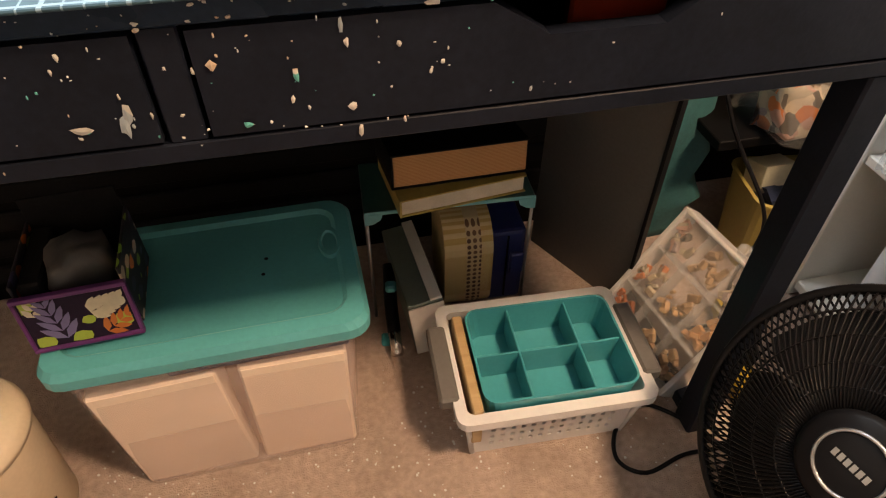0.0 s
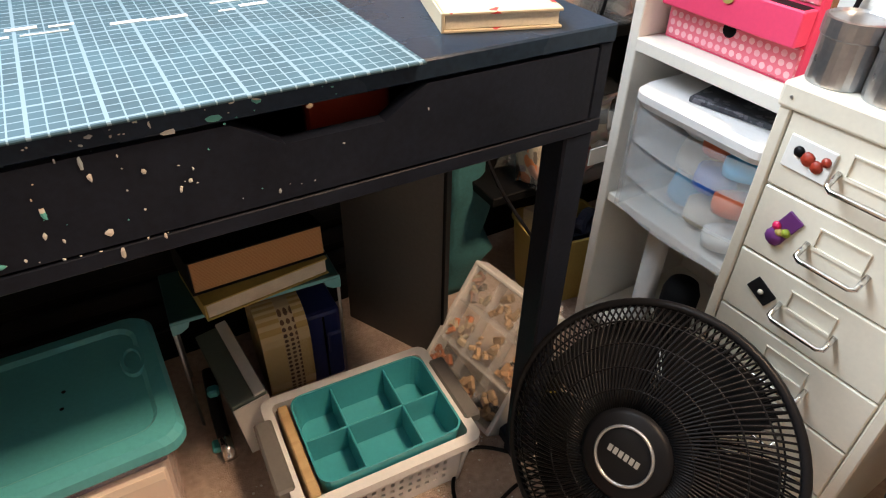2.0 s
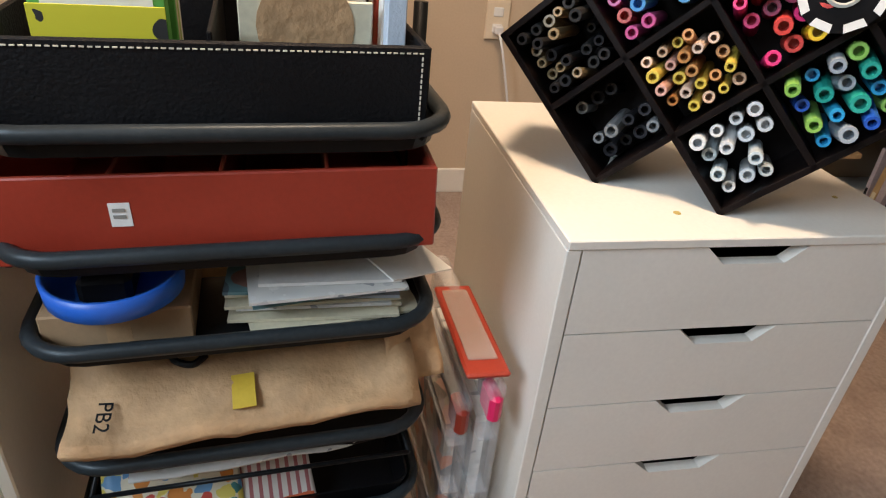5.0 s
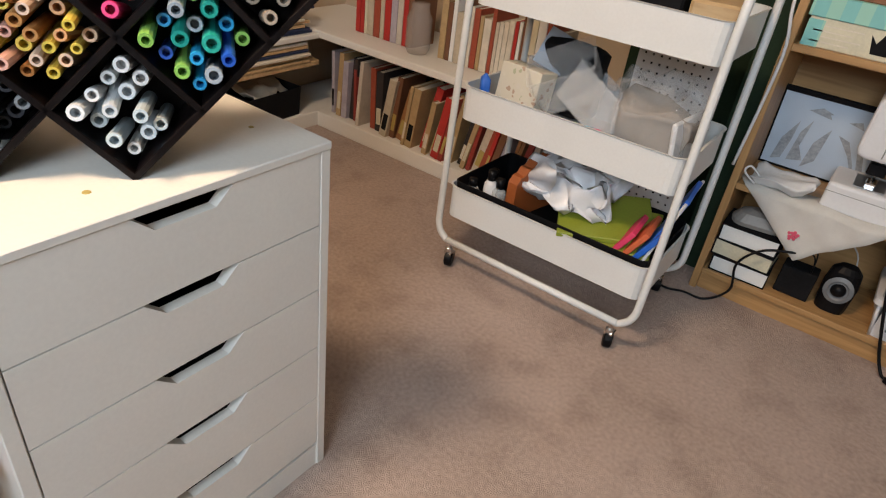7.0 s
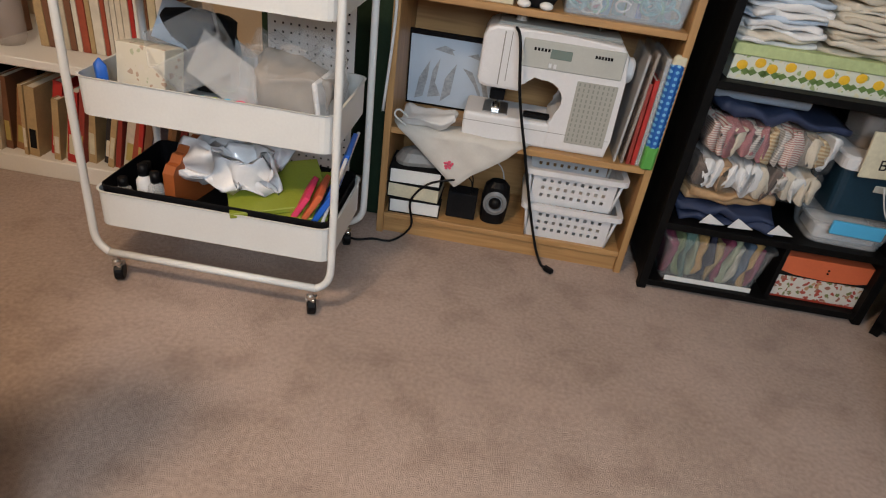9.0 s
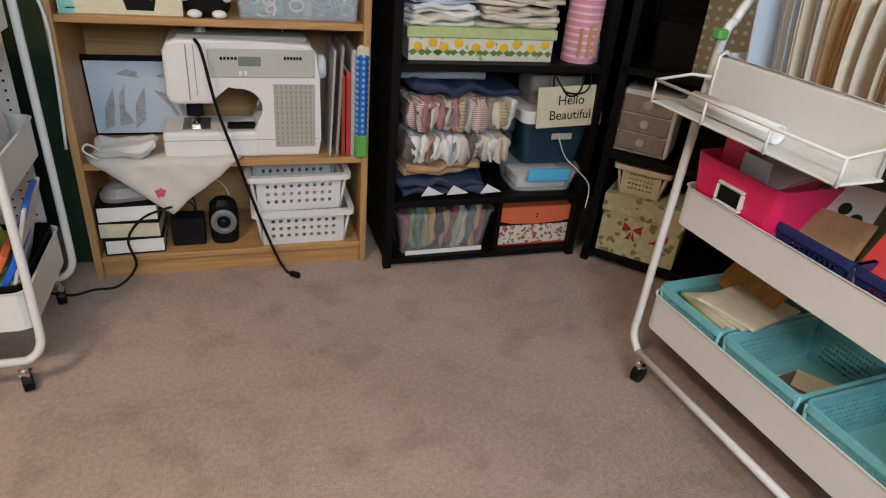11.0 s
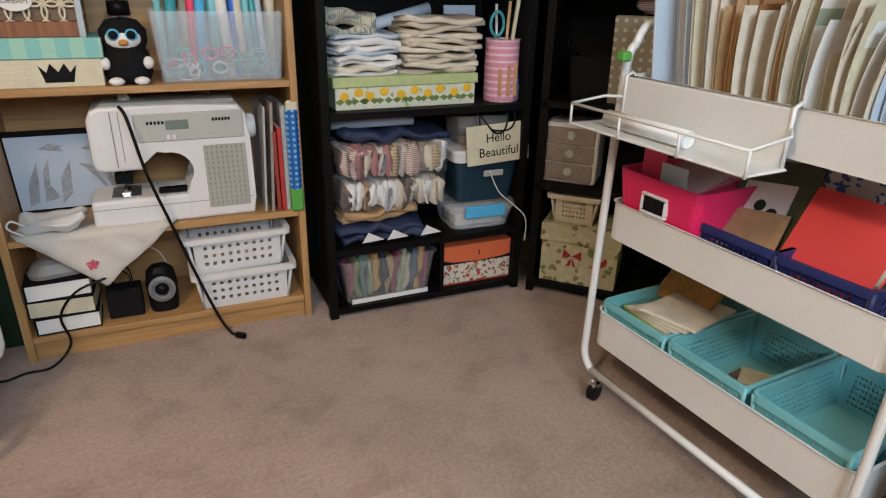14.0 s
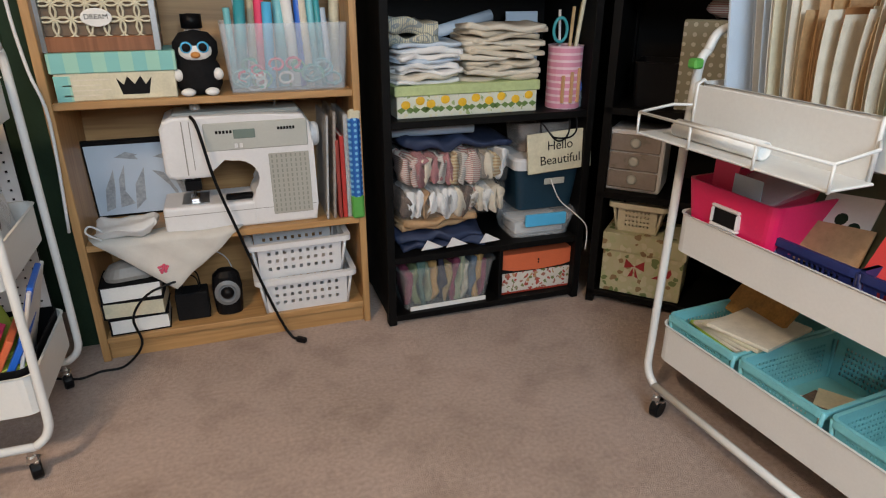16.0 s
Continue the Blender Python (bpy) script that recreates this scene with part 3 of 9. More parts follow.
lathe(bm, [(0.16, 0), (0.16, -0.03), (0.14, -0.045)], 32)
part("lamp_base", bm, WHITEMETAL, cl, smooth=True)
bm = bmesh.new()
lathe(bm, [(0.14, -0.045), (0.13, -0.06), (0.0, -0.065)], 32)
part("diffuser", bm, GLOW, cl, smooth=True)
for a, c in (((WX, NY - 0.015, 0), (EX, NY, 0.09)), ((EX - 0.015, -1.0, 0), (EX, NY - 0.02, 0.09)), ((WX, SY, 0), (1.0, SY + 0.015, 0.09))):
    setting("baseboard", (*a, *c), WHITEWOOD, "white painted skirting board", 0.003)
# the desk side of the room is laid out in its own frame, moved to its place
ZONE = Matrix.Translation((0, -0.21, 0))
ou = thing("wall_outlet", (EX - 0.012, -0.33, 0.60), label="cream double wall socket with a white plug", category="socket")
bpart("cover_plate", (0, -0.038, -0.06, 0.012, 0.038, 0.06), CREAM, ou, 0.003, world=False)
for dz in (-0.025, 0.025):
    bpart("socket_face", (-0.004, -0.016, dz - 0.014, 0.002, 0.016, dz + 0.014), WHITEPAPER, ou, 0.004, world=False)
bpart("plug", (-0.035, -0.014, -0.038, -0.004, 0.014, -0.012), WHITE, ou, 0.004, world=False)
tpart("cord", [(-0.03, 0, -0.03), (-0.06, -0.01, -0.08), (-0.06, -0.05, -0.25), (-0.03, -0.09, -0.45), (-0.03, -0.1, -0.58)], 0.004, WHITE, ou, world=False, curve=5)


# ---- the black desk ----
DX0, DX1, DY, DB = -0.03, 1.26, 0.928, 1.508
desk = thing("desk", (0.615, 1.2, 0), label="black painted desk spattered with paint, two drawers", category="desk")
bpart("tabletop", (DX0, DY, 0.743, DX1, DB, 0.763), DESKTOP, desk, 0.002)
bpart("bottom_rail", (DX0, DY + 0.002, 0.637, DX1, DY + 0.02, 0.654), DESK, desk, 0.0015)
for x0, x1 in ((DX0, DX0 + 0.018), (0.602, 0.629), (DX1 - 0.018, DX1)):
    bpart("stile", (x0, DY + 0.003, 0.654, x1, DY + 0.02, 0.743), DESK, desk, 0.0015)
bpart("side_panel", (DX1 - 0.018, DY + 0.02, 0.637, DX1, DB, 0.743), DESK, desk, 0.0015)
bpart("side_panel", (DX0, DY + 0.02, 0.637, DX0 + 0.018, DB, 0.743), DESK, desk, 0.0015)
bpart("back_panel", (DX0 + 0.018, DB - 0.018, 0.637, DX1 - 0.018, DB, 0.743), DESK, desk, 0.0015)
bpart("bottom_panel", (DX0 + 0.018, DY + 0.022, 0.640, DX1 - 0.018, DB - 0.018, 0.648), DESK, desk, 0)
for x0, x1, c0, c1 in ((DX0 + 0.022, 0.598, 0.20, 0.385), (0.633, DX1 - 0.022, 0.845, 1.03)):
    drawer = None
    z0, z1, dip = 0.6575, 0.7395, 0.028
    out = [(x0, z0), (x1, z0), (x1, z1), (c1, z1), (c1 - 0.022, z1 - dip * 0.45), (c1 - 0.045, z1 - dip), (c0 + 0.045, z1 - dip), (c0 + 0.022, z1 - dip * 0.45), (c0, z1), (x0, z1)]
    bm = bmesh.new()
    prism(bm, out, 0.016, Matrix(((1, 0, 0, 0), (0, 0, 1, DY + 0.001), (0, 1, 0, 0), (0, 0, 0, 1))))
    drawer = part("drawer", bm, DESK, desk, world=True)
    bpart("drawer_floor", (x0 + 0.01, DY + 0.02, 0.662, x1 - 0.01, DB - 0.05, 0.668), DESK, drawer, 0)
for x in (DX0 + 0.004, DX1 - 0.046):
    for y in (DY + 0.006, DB - 0.05):
        bpart("leg", (x, y, 0, x + 0.042, y + 0.042, 0.637), DESK, desk, 0.003)
    bpart("leg_brace", (x + 0.008, DY + 0.048, 0.0, x + 0.034, DB - 0.05, 0.025), DESK, desk, 0.003)
bpart("red_drawer_content", (0.93, DY + 0.06, 0.669, 1.02, DY + 0.075, 0.722), RED, desk, 0.003)
rnd = random.Random(5)
bm = bmesh.new()


def spot(x, z, r, tall=1.0):
    k = rnd.randint(6, 9)
    vs = []
    for i in range(k):
        a = 2 * math.pi * i / k
        rr = r * rnd.uniform(0.6, 1.2)
        vs.append(bm.verts.new((x + rr * math.cos(a), DY - 0.0006, z + rr * math.sin(a) * tall)))
    top = bm.verts.new((x, DY - 0.0014, z))
    for i in range(k):
        bm.faces.new((vs[i], vs[(i + 1) % k], top))


for _ in range(130):
    x = min(1.2, max(0.2, rnd.gauss(0.60, 0.17)))
    spot(x, rnd.uniform(0.645, 0.76), abs(rnd.gauss(0, 0.0008)) + 0.0004, rnd.choice((1, 1, 1.8, 2.6, 0.5)))
for _ in range(55):
    spot(rnd.uniform(0.3, 0.95), rnd.uniform(0.742, 0.762), abs(rnd.gauss(0, 0.0014)) + 0.0006, 0.6)
for x, z, r, s in ((0.548, 0.675, 0.008, 0.6), (0.577, 0.674, 0.004, 2.2), (0.581, 0.684, 0.004, 2.0), (0.735, 0.735, 0.0022, 3.2), (0.738, 0.722, 0.002, 2), (0.775, 0.717, 0.002, 1.6), (0.738, 0.671, 0.004, 0.9), (0.645, 0.715, 0.0035, 1.4), (0.66, 0.665, 0.004, 0.8), (0.80, 0.745, 0.006, 0.5), (0.835, 0.748, 0.007, 0.5), (0.70, 0.70, 0.003, 2)):
    spot(x, z, r, s)
tagged(part("paint_spatter", bm, PAINT, desk, world=True), "dried paint drips", kind="stuff")

mat_ob = bpart("cutting_mat", (0.105, 0.916, 0.7635, 1.022, 1.373, 0.7665), MATGRID, None, 0.001)
tagged(mat_ob, "blue-grey cutting mat with a white grid, paint smeared", "cutting mat")
bm = bmesh.new()
for _ in range(26):
    x, y = rnd.uniform(0.3, 1.0), rnd.uniform(0.92, 0.96)
    box(bm, x, y, 0.7666, x + rnd.uniform(0.004, 0.05), y + rnd.uniform(0.002, 0.009), 0.7672, m=None)
box(bm, 0, 0, 0, 0.045, 0.012, 0.0004, m=Matrix.Translation((0.925, 1.01, 0.7667)) @ pose(0, 0, 0, 0, 0, -22))
tagged(part("paint_smear", bm, WHITEPAPER, mat_ob), "dried white paint", kind="stuff")
tpart("paint_brush", [(0.80, 1.24, 0.772), (0.93, 1.20, 0.772)], 0.005, BLACK, None)
tagged(bpy.data.objects["paint_brush"], "black brush lying on the cutting mat", "brush")
bk = book("decorated_book", 0.125, 0.155, 0.020, CHERRY, pose(1.158, 1.035, 0.763, 0, 0, -18), "cream covered book with red berry print on the desk")
bpart("loose_paper", (0.04, 0.0, 0.006, 0.075, 0.08, 0.0075), WHITEPAPER, bk, 0, world=False)


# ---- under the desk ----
# added dark panel deepens the shade here; slats follow dark lines on the wall
db0 = thing("shade_panel", (0.6, 1.50, 0), label="dark slatted panel added to deepen the shade under the desk", category="panel")
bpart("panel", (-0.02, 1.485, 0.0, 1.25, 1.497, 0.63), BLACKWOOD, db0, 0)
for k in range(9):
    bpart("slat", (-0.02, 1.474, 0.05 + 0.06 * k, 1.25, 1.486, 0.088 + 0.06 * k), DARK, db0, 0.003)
def storage_tub():
    ob = thing("storage_tub", (0.535, 1.155, 0), 0.8, label="clear storage tub of papers with a teal lid", category="storage tub")
    bm = bmesh.new()
    open_box(bm, 0.326, 0.242, 0.376, 0.256, 0.272, 0.003, 0.02, 0.0, 0.006)
    part("tub_body", bm, mat("tub_plastic", (0.78, 0.62, 0.58), 0.3, var=0.06, alpha=0.22), ob, "clear plastic body")
    for x0, x1, t in ((-0.158, 0.006, -2.5), (0.016, 0.158, 1.5)):
        bpart("paper_pile", (x0, -0.114, 0.006, x1, 0.1, 0.246), PILEPAPER, ob, 0.004, world=False, m=pose(0, 0, 0, 2, t, 0))
    # brown filler that stands for the dark gap between the piles
    bpart("pile_gap_shade", (0.0, -0.09, 0.006, 0.02, 0.09, 0.22), CARD, ob, 0, world=False)
    # dark strip in place of the shade that the lid rim throws
    bpart("rim_shade_strip", (-0.06, -0.119, 0.247, 0.17, -0.112, 0.262), NAVY, ob, 0.002, "dark strip standing in for the shade under the lid", world=False)
    bm = bmesh.new()
    w, d, r = 0.405, 0.262, 0.03
    loft(bm, [ring(w - 0.012, d - 0.012, r, 0.268), ring(w, d, r, 0.272), ring(w, d, r, 0.288), ring(w - 0.012, d - 0.012, r, 0.298), ring(w - 0.05, d - 0.05, r, 0.301),
              ring(w - 0.062, d - 0.062, r - 0.006, 0.295), ring(w - 0.085, d - 0.085, r - 0.01, 0.2945)])
    lid = part("lid", bm, TEALLID, ob, "matt teal plastic lid", smooth=False)
    for s in (-1, 1):
        bm = bmesh.new()
        lathe(bm, [(0.03, 0), (0.028, 0.005), (0.02, 0.0055), (0.018, 0.002)], 20, Matrix.Translation((s * 0.165, 0.03, 0.2965)) @ Matrix.Diagonal((0.55, 1.1, 1, 1)))
        part("finger_grip", bm, TEALLID, lid)
    for x in (0.07, 0.075):
        bm = bmesh.new()
        lathe(bm, [(0.003, 0), (0.002, 0.001)], 8, Matrix.Translation((x, -0.01 + (x - 0.07) * 6, 0.2946)))
        part("ink_dot", bm, BLACK, lid)
    return ob


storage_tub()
gb = thing("floral_box", m=pose(0.397, 1.118, 0.3015, 0, 0, 3) @ Matrix.Diagonal((0.92, 0.95, 1, 1)), label="purple edged box with a dark leaf print, open", category="box")
LEAN = pose(0, -0.055, 0.001, -8, 0, 0)
front = bpart("front_wall", (-0.065, 0, 0, 0.065, 0.004, 0.08), mat("dark_plum_card", (0.02, 0.012, 0.03), 0.5, var=0.2), gb, 0.001, world=False, m=LEAN)
for x in (-0.065, 0.061):
    bpart("side_wall", (x, -0.035, 0, x + 0.004, 0.09, 0.095), FLORAL, gb, 0.001, world=False)
bpart("back_wall", (-0.061, 0.086, 0, 0.061, 0.09, 0.13), DARK, gb, 0.001, world=False)
bpart("box_floor", (-0.061, -0.046, 0, 0.061, 0.086, 0.004), PURPLE, gb, 0, world=False)
for z in (0, 0.076):
    bpart("trim", (-0.068, -0.003, z, 0.068, 0.006, z + 0.006), PURPLE, gb, 0.001, world=False, m=LEAN)
for x in (-0.068, 0.063):
    bpart("trim", (x, -0.0028, 0.006, x + 0.005, 0.006, 0.076), PURPLE, gb, 0.001, world=False, m=LEAN)
LAVENDER = mat("lavender_ink", (0.16, 0.14, 0.30), 0.5, var=0.15)
LEAFORANGE = mat("orange_ink", (0.5, 0.15, 0.03), 0.5, var=0.15)


def sprig(x, z, reach, pairs, aim, material, wide=0.22):
    """A printed sprig: pairs of pointed leaves along a stem, lying on the front of the box."""
    bm = bmesh.new()
    a0 = radians(aim)
    for k in range(pairs):
        f = (k + 0.4) / pairs
        bx, bz = x + reach * f * math.cos(a0), z + reach * f * math.sin(a0)
        for sgn in (-1, 1):
            a = a0 + sgn * radians(48 - 20 * f)
            L = reach * (0.55 - 0.2 * f)
            pts = [(0, 0), (L * 0.35, L * wide), (L * 0.75, L * wide * 0.7), (L, 0), (L * 0.75, -L * wide * 0.7), (L * 0.35, -L * wide)]
            out = [(min(0.06, max(-0.06, bx + u * math.cos(a) - v * math.sin(a))), min(0.075, max(0.007, bz + u * math.sin(a) + v * math.cos(a)))) for u, v in pts]
            prism(bm, out, 0.0005, LEAN @ pose(0, -0.0004 - 0.0001 * k, 0, 90, 0, 0))
    part("leaf_sprig", bm, material, front)


sprig(-0.022, 0.01, 0.062, 5, 100, LAVENDER, 0.16)
sprig(0.012, 0.045, 0.045, 5, 20, CREAMPRINT, 0.3)
sprig(0.022, 0.01, 0.045, 4, 35, LEAFORANGE, 0.2)
sprig(-0.05, 0.05, 0.03, 3, 80, CREAMPRINT, 0.28)
for x, z, r in ((-0.05, 0.012, 0.013), (-0.005, 0.012, 0.012), (0.052, 0.028, 0.013), (-0.058, 0.07, 0.014), (0.01, 0.036, 0.008)):
    bm = bmesh.new()
    prism(bm, [(min(0.06, max(-0.06, x + r * math.cos(k * 0.7) * (1 + 0.25 * (k % 2)))), min(0.075, max(0.007, z + r * 0.8 * math.sin(k * 0.7)))) for k in range(9)], 0.0005, LEAN @ pose(0, -0.0002, 0, 90, 0, 0))
    part("lime_leaf", bm, LIME, front)
bm = bmesh.new()
box(bm, -0.03, -0.01, 0.004, 0.04, 0.05, 0.10)
rumple(bm, 0.02, 20, 3)
part("tissue", bm, GREYBOARD, gb, smooth=True)
bpart("dark_lining", (-0.058, -0.03, 0.004, -0.03, 0.08, 0.09), DARK, gb, 0.003, world=False)

bn = thing("waste_bin", (0.20, 1.03, 0), label="cream plastic bin with a domed lid on the carpet", category="bin")
bm = bmesh.new()
lathe(bm, [(0.075, 0), (0.08, 0.004), (0.09, 0.19), (0.092, 0.2)], 36)
part("bin_body", bm, CREAM, bn, smooth=True)
bm = bmesh.new()
lathe(bm, [(0.094, 0.196), (0.095, 0.206), (0.088, 0.222), (0.05, 0.234), (0, 0.237)], 36)
part("lid", bm, CREAM, bn, smooth=True)
bars("small_print", [(-0.02 + 0.011 * (i % 3), 0.05 - 0.008 * (i // 3), 0.008, 0.004) for i in range(8)], DARK, bn, pose(0.077, -0.036, 0.02, 90, 0, 62) @ Matrix.Translation((0, 0, 0)))


def wire_rack():
    ob = thing("stacking_shelf", (0.905, 1.345, 0), -3, label="small teal topped shelf on thin wire legs", category="shelf")
    w, d, h = 0.285, 0.135, 0.252
    bpart("shelf_board", (-w / 2, -d / 2, h, w / 2, d / 2, h + 0.007), mat("green_glass_board", (0.03, 0.10, 0.10), 0.3, var=0.2), ob, 0.002, world=False)
    bpart("front_edge", (-w / 2, -d / 2 - 0.003, h + 0.001, w / 2, -d / 2, h + 0.008), AQUA, ob, 0.001, world=False)
    for sx in (-1, 1):
        for sy in (-1, 1):
            tpart("leg", [(sx * (w / 2 - 0.003), sy * (d / 2 - 0.003), 0), (sx * (w / 2 - 0.003), sy * (d / 2 - 0.003), h)], 0.003, TIN, ob, world=False)
        bm = bmesh.new()
        prism(bm, [(0, 0), (sx * -0.03, 0), (sx * -0.026, -0.012), (sx * -0.014, -0.02), (0, -0.022)], 0.005, Matrix(((1, 0, 0, sx * w / 2), (0, 0, 1, -d / 2 - 0.004), (0, 1, 0, h + 0.004), (0, 0, 0, 1))))
        part("corner_bracket", bm, AQUA, ob)


wire_rack()
book("thick_book", 0.215, 0.14, 0.034, DULLYELLOW, pose(0.915, 1.34, 0.2595, 0, 0, 6), "thick cream book lying on the small shelf", pages=PAPER)
book("thick_book", 0.222, 0.135, 0.058, BLACKWOOD, pose(0.912, 1.335, 0.300, -9, 2, 3), "thick black covered book with browned page edges", pages=BROWNPAGE)
fb = thing("slide_file", (0.84, 1.29, 0), 4, label="narrow grey-green file box with a white end", category="file box")
bpart("file_body", (-0.026, -0.10, 0.0, 0.036, 0.1, 0.128), mat("grey_green_board", (0.13, 0.17, 0.15), 0.5), fb, 0.002, world=False, m=pose(0, 0, 0, 0, -6, 0))
bpart("end_label", (-0.026, -0.104, 0.0, 0.036, -0.101, 0.124), WHITEPAPER, fb, 0.001, world=False, m=pose(0, 0, 0, 0, -6, 0))
bpart("top_edge", (0.014, -0.1, 0.1285, 0.034, 0.1, 0.134), WHITEPAPER, fb, 0.001, world=False, m=pose(0, 0, 0, 0, -6, 0))
gc = thing("sewing_case", (0.935, 1.335, 0), -3, label="rounded gold cloth case with a patterned brown ribbon", category="case")
bm = bmesh.new()
loft(bm, [[(x, y, z) for y, z in rrect(0.15, 0.205, 0.055, 6)] for x in (-0.043, -0.036, 0.036, 0.043)])
bmesh.ops.translate(bm, verts=bm.verts, vec=(0, 0, 0.1025))
part("case_body", bm, GOLDCASE, gc, smooth=False)
bm = bmesh.new()
pts = rrect(0.153, 0.208, 0.056, 6)
loft(bm, [[(x, y, z + 0.1025) for y, z in pts] for x in (-0.004, 0.022)])
part("ribbon", bm, RIBBON, gc)
nc = thing("navy_case", (1.01, 1.35, 0), -2, label="navy blue plastic tool case with a latch", category="case")
bpart("case_body", (-0.034, -0.07, 0, 0.034, 0.07, 0.175), NAVYPL, nc, 0.008, world=False, seg=2)
bpart("latch", (0.004, -0.08, 0.075, 0.03, -0.07, 0.125), NAVYPL, nc, 0.003, world=False)
bpart("seam", (-0.002, -0.0712, 0.01, 0.002, -0.0695, 0.165), BLACK, nc, 0, world=False)
hp = thing("hole_punch", (0.785, 1.24, 0), -8, label="black handled punch with a chrome end on the carpet", category="tool")
tpart("handle", [(0, 0.09, 0.09), (0, 0.03, 0.055), (0.004, -0.02, 0.03)], 0.012, BLACK, hp, world=False, curve=4)
tpart("chrome_end", [(0.004, -0.02, 0.03), (0.008, -0.06, 0.014)], 0.0115, CHROME, hp, world=False)
bpart("teal_clip", (-0.02, -0.03, 0.0, 0.004, -0.005, 0.012), TEAL, hp, 0.003, world=False)
bpart("teal_knob", (-0.008, 0.03, 0.075, 0.012, 0.05, 0.092), TEAL, hp, 0.004, world=False)

gp = thing("grey_board", (1.172, 1.32, 0), label="tall dark grey board standing under the desk", category="board")
ang = math.degrees(math.atan2(-0.21, 0.105))
bpart("panel", (-0.12, -0.006, 0.0, 0.118, 0.006, 0.632), GREYBOARD, gp, 0.001, world=False, m=pose(0, 0, 0, 0, 0, ang))
bpart("black_edge", (0.118, -0.008, 0.0, 0.125, 0.008, 0.632), BLACK, gp, 0.001, world=False, m=pose(0, 0, 0, 0, 0, ang))


def bead_case():
    ax = Vector((0.153, -0.988, 0))
    up = Vector((0.55, 0.2, 0.81))
    up = (up - ax * up.dot(ax)).normalized()
    dp = up.cross(ax)
    m = Matrix(((ax.x, dp.x, up.x, 1.160), (ax.y, dp.y, up.y, 1.203), (ax.z, dp.z, up.z, 0.022), (0, 0, 0, 1)))
    ob = thing("bead_case", m=m, label="clear compartment case of craft bits, leaning upright", category="storage case")
    w, h, t = 0.21, 0.25, 0.036
    thin = clear("thin_case_plastic", (0.85, 0.83, 0.8), 0.2, 0.07)
    bpart("case_front", (0, 0.001, 0, w, 0.004, h), thin, ob, 0.001, world=False)
    bpart("case_back", (0, t, 0, w, t + 0.003, h), thin, ob, 0.001, world=False)
    for c in ((0, 0, w, 0.008), (0, h - 0.008, w, h), (0, 0, 0.01, h), (w - 0.01, 0, w, h), (0, h * 0.33, w, h * 0.33 + 0.004), (0, h * 0.66, w, h * 0.66 + 0.004), (w * 0.33, 0, w * 0.33 + 0.003, h), (w * 0.66, 0, w * 0.66 + 0.003, h)):
        edge = c[0] == 0 and c[2] == w and c[3] - c[1] > 0.005 or c[3] - c[1] == h and c[2] - c[0] > 0.005
        bpart("rim" if edge else "divider", (c[0], 0.0 if edge else 0.004, c[1], c[2], t + (0.006 if edge else 0), c[3]), EDGEPLASTIC if edge else FROST, ob, 0.002 if edge else 0.001, world=False)
    r2 = random.Random(8)
    for i in range(3):
        for j in range(3):
            bm = bmesh.new()
            for _ in range(14):
                x, z, s = w * (i + 0.14 + 0.7 * r2.random()) / 3, h * (j + 0.06 + 0.55 * r2.random()) / 3, r2.uniform(0.004, 0.012)
                box(bm, -s, -0.005, -s * 0.6, s, 0.005, s * 0.6, 0.0015, Matrix.Translation((x, t * r2.uniform(0.35, 0.7), z + s)) @ pose(0, 0, 0, r2.uniform(-25, 25), r2.uniform(0, 180), r2.uniform(-25, 25)))
            part("craft_bits", bm, r2.choice((JUNK, KRAFT, JUNK, BROWNPAGE, TERRA, CARD)), ob)
    bpart("handle", (w * 0.55, 0.004, h, w * 0.95, 0.03, h + 0.02), FROST, ob, 0.006, world=False)


bead_case()


def slotted_basket(name, w, d, h, material, m, label, nu=10, nv=3, hole=0.5, grips=None, group="", cat="basket", taper=0.03, rim=0.03):
    """A plastic basket with pierced walls, a solid floor and a flat rim."""
    ob = thing(name, m=m, label=label, category=cat, group=group)
    a, c = w / 2 - taper / 2, d / 2 - taper / 2
    A, C = w / 2, d / 2
    nd = max(2, round(nu * d / w))
    for nm, o, u, v, n in (("front_wall", (-a, -c, 0), (2 * a, 0, 0), (0, -(C - c), h), nu), ("back_wall", (a, c, 0), (-2 * a, 0, 0), (0, C - c, h), nu),
                           ("side_wall", (a, -c, 0), (0, 2 * c, 0), (A - a, 0, h), nd), ("side_wall", (-a, c, 0), (0, -2 * c, 0), (-(A - a), 0, h), nd)):
        bm = bmesh.new()
        perforated(bm, o, u, v, n, nv, 0.0025, hole, (0.02, h * 0.16))
        part(nm, bm, material, ob)
    for sx in (-1, 1):
        for sy in (-1, 1):
            bm = bmesh.new()
            tube(bm, [(sx * a, sy * c, 0), (sx * A, sy * C, h)], 0.005, 6)
            part("corner", bm, material, ob, smooth=True)
    bpart("basket_floor", (-a, -c, 0, a, c, 0.003), material, ob, 0, world=False)
    bm = bmesh.new()
    o, i = rrect(w + rim, d + rim, 0.018), rrect(w - 0.004, d - 0.004, 0.01)
    loft(bm, [[(x, y, h - 0.012) for x, y in o], [(x, y, h + 0.004) for x, y in o], [(x, y, h + 0.004) for x, y in i], [(x, y, h - 0.012) for x, y in i]], False, False)
    part("rim", bm, material, ob)
    if grips:
        for s in (-1, 1):
            bpart("grip", (s * (A + 0.005), -d * 0.36, h - 0.016, s * (A + 0.034), d * 0.36, h + 0.008), grips, ob, 0.004, "soft grey grip", world=False)
    return ob


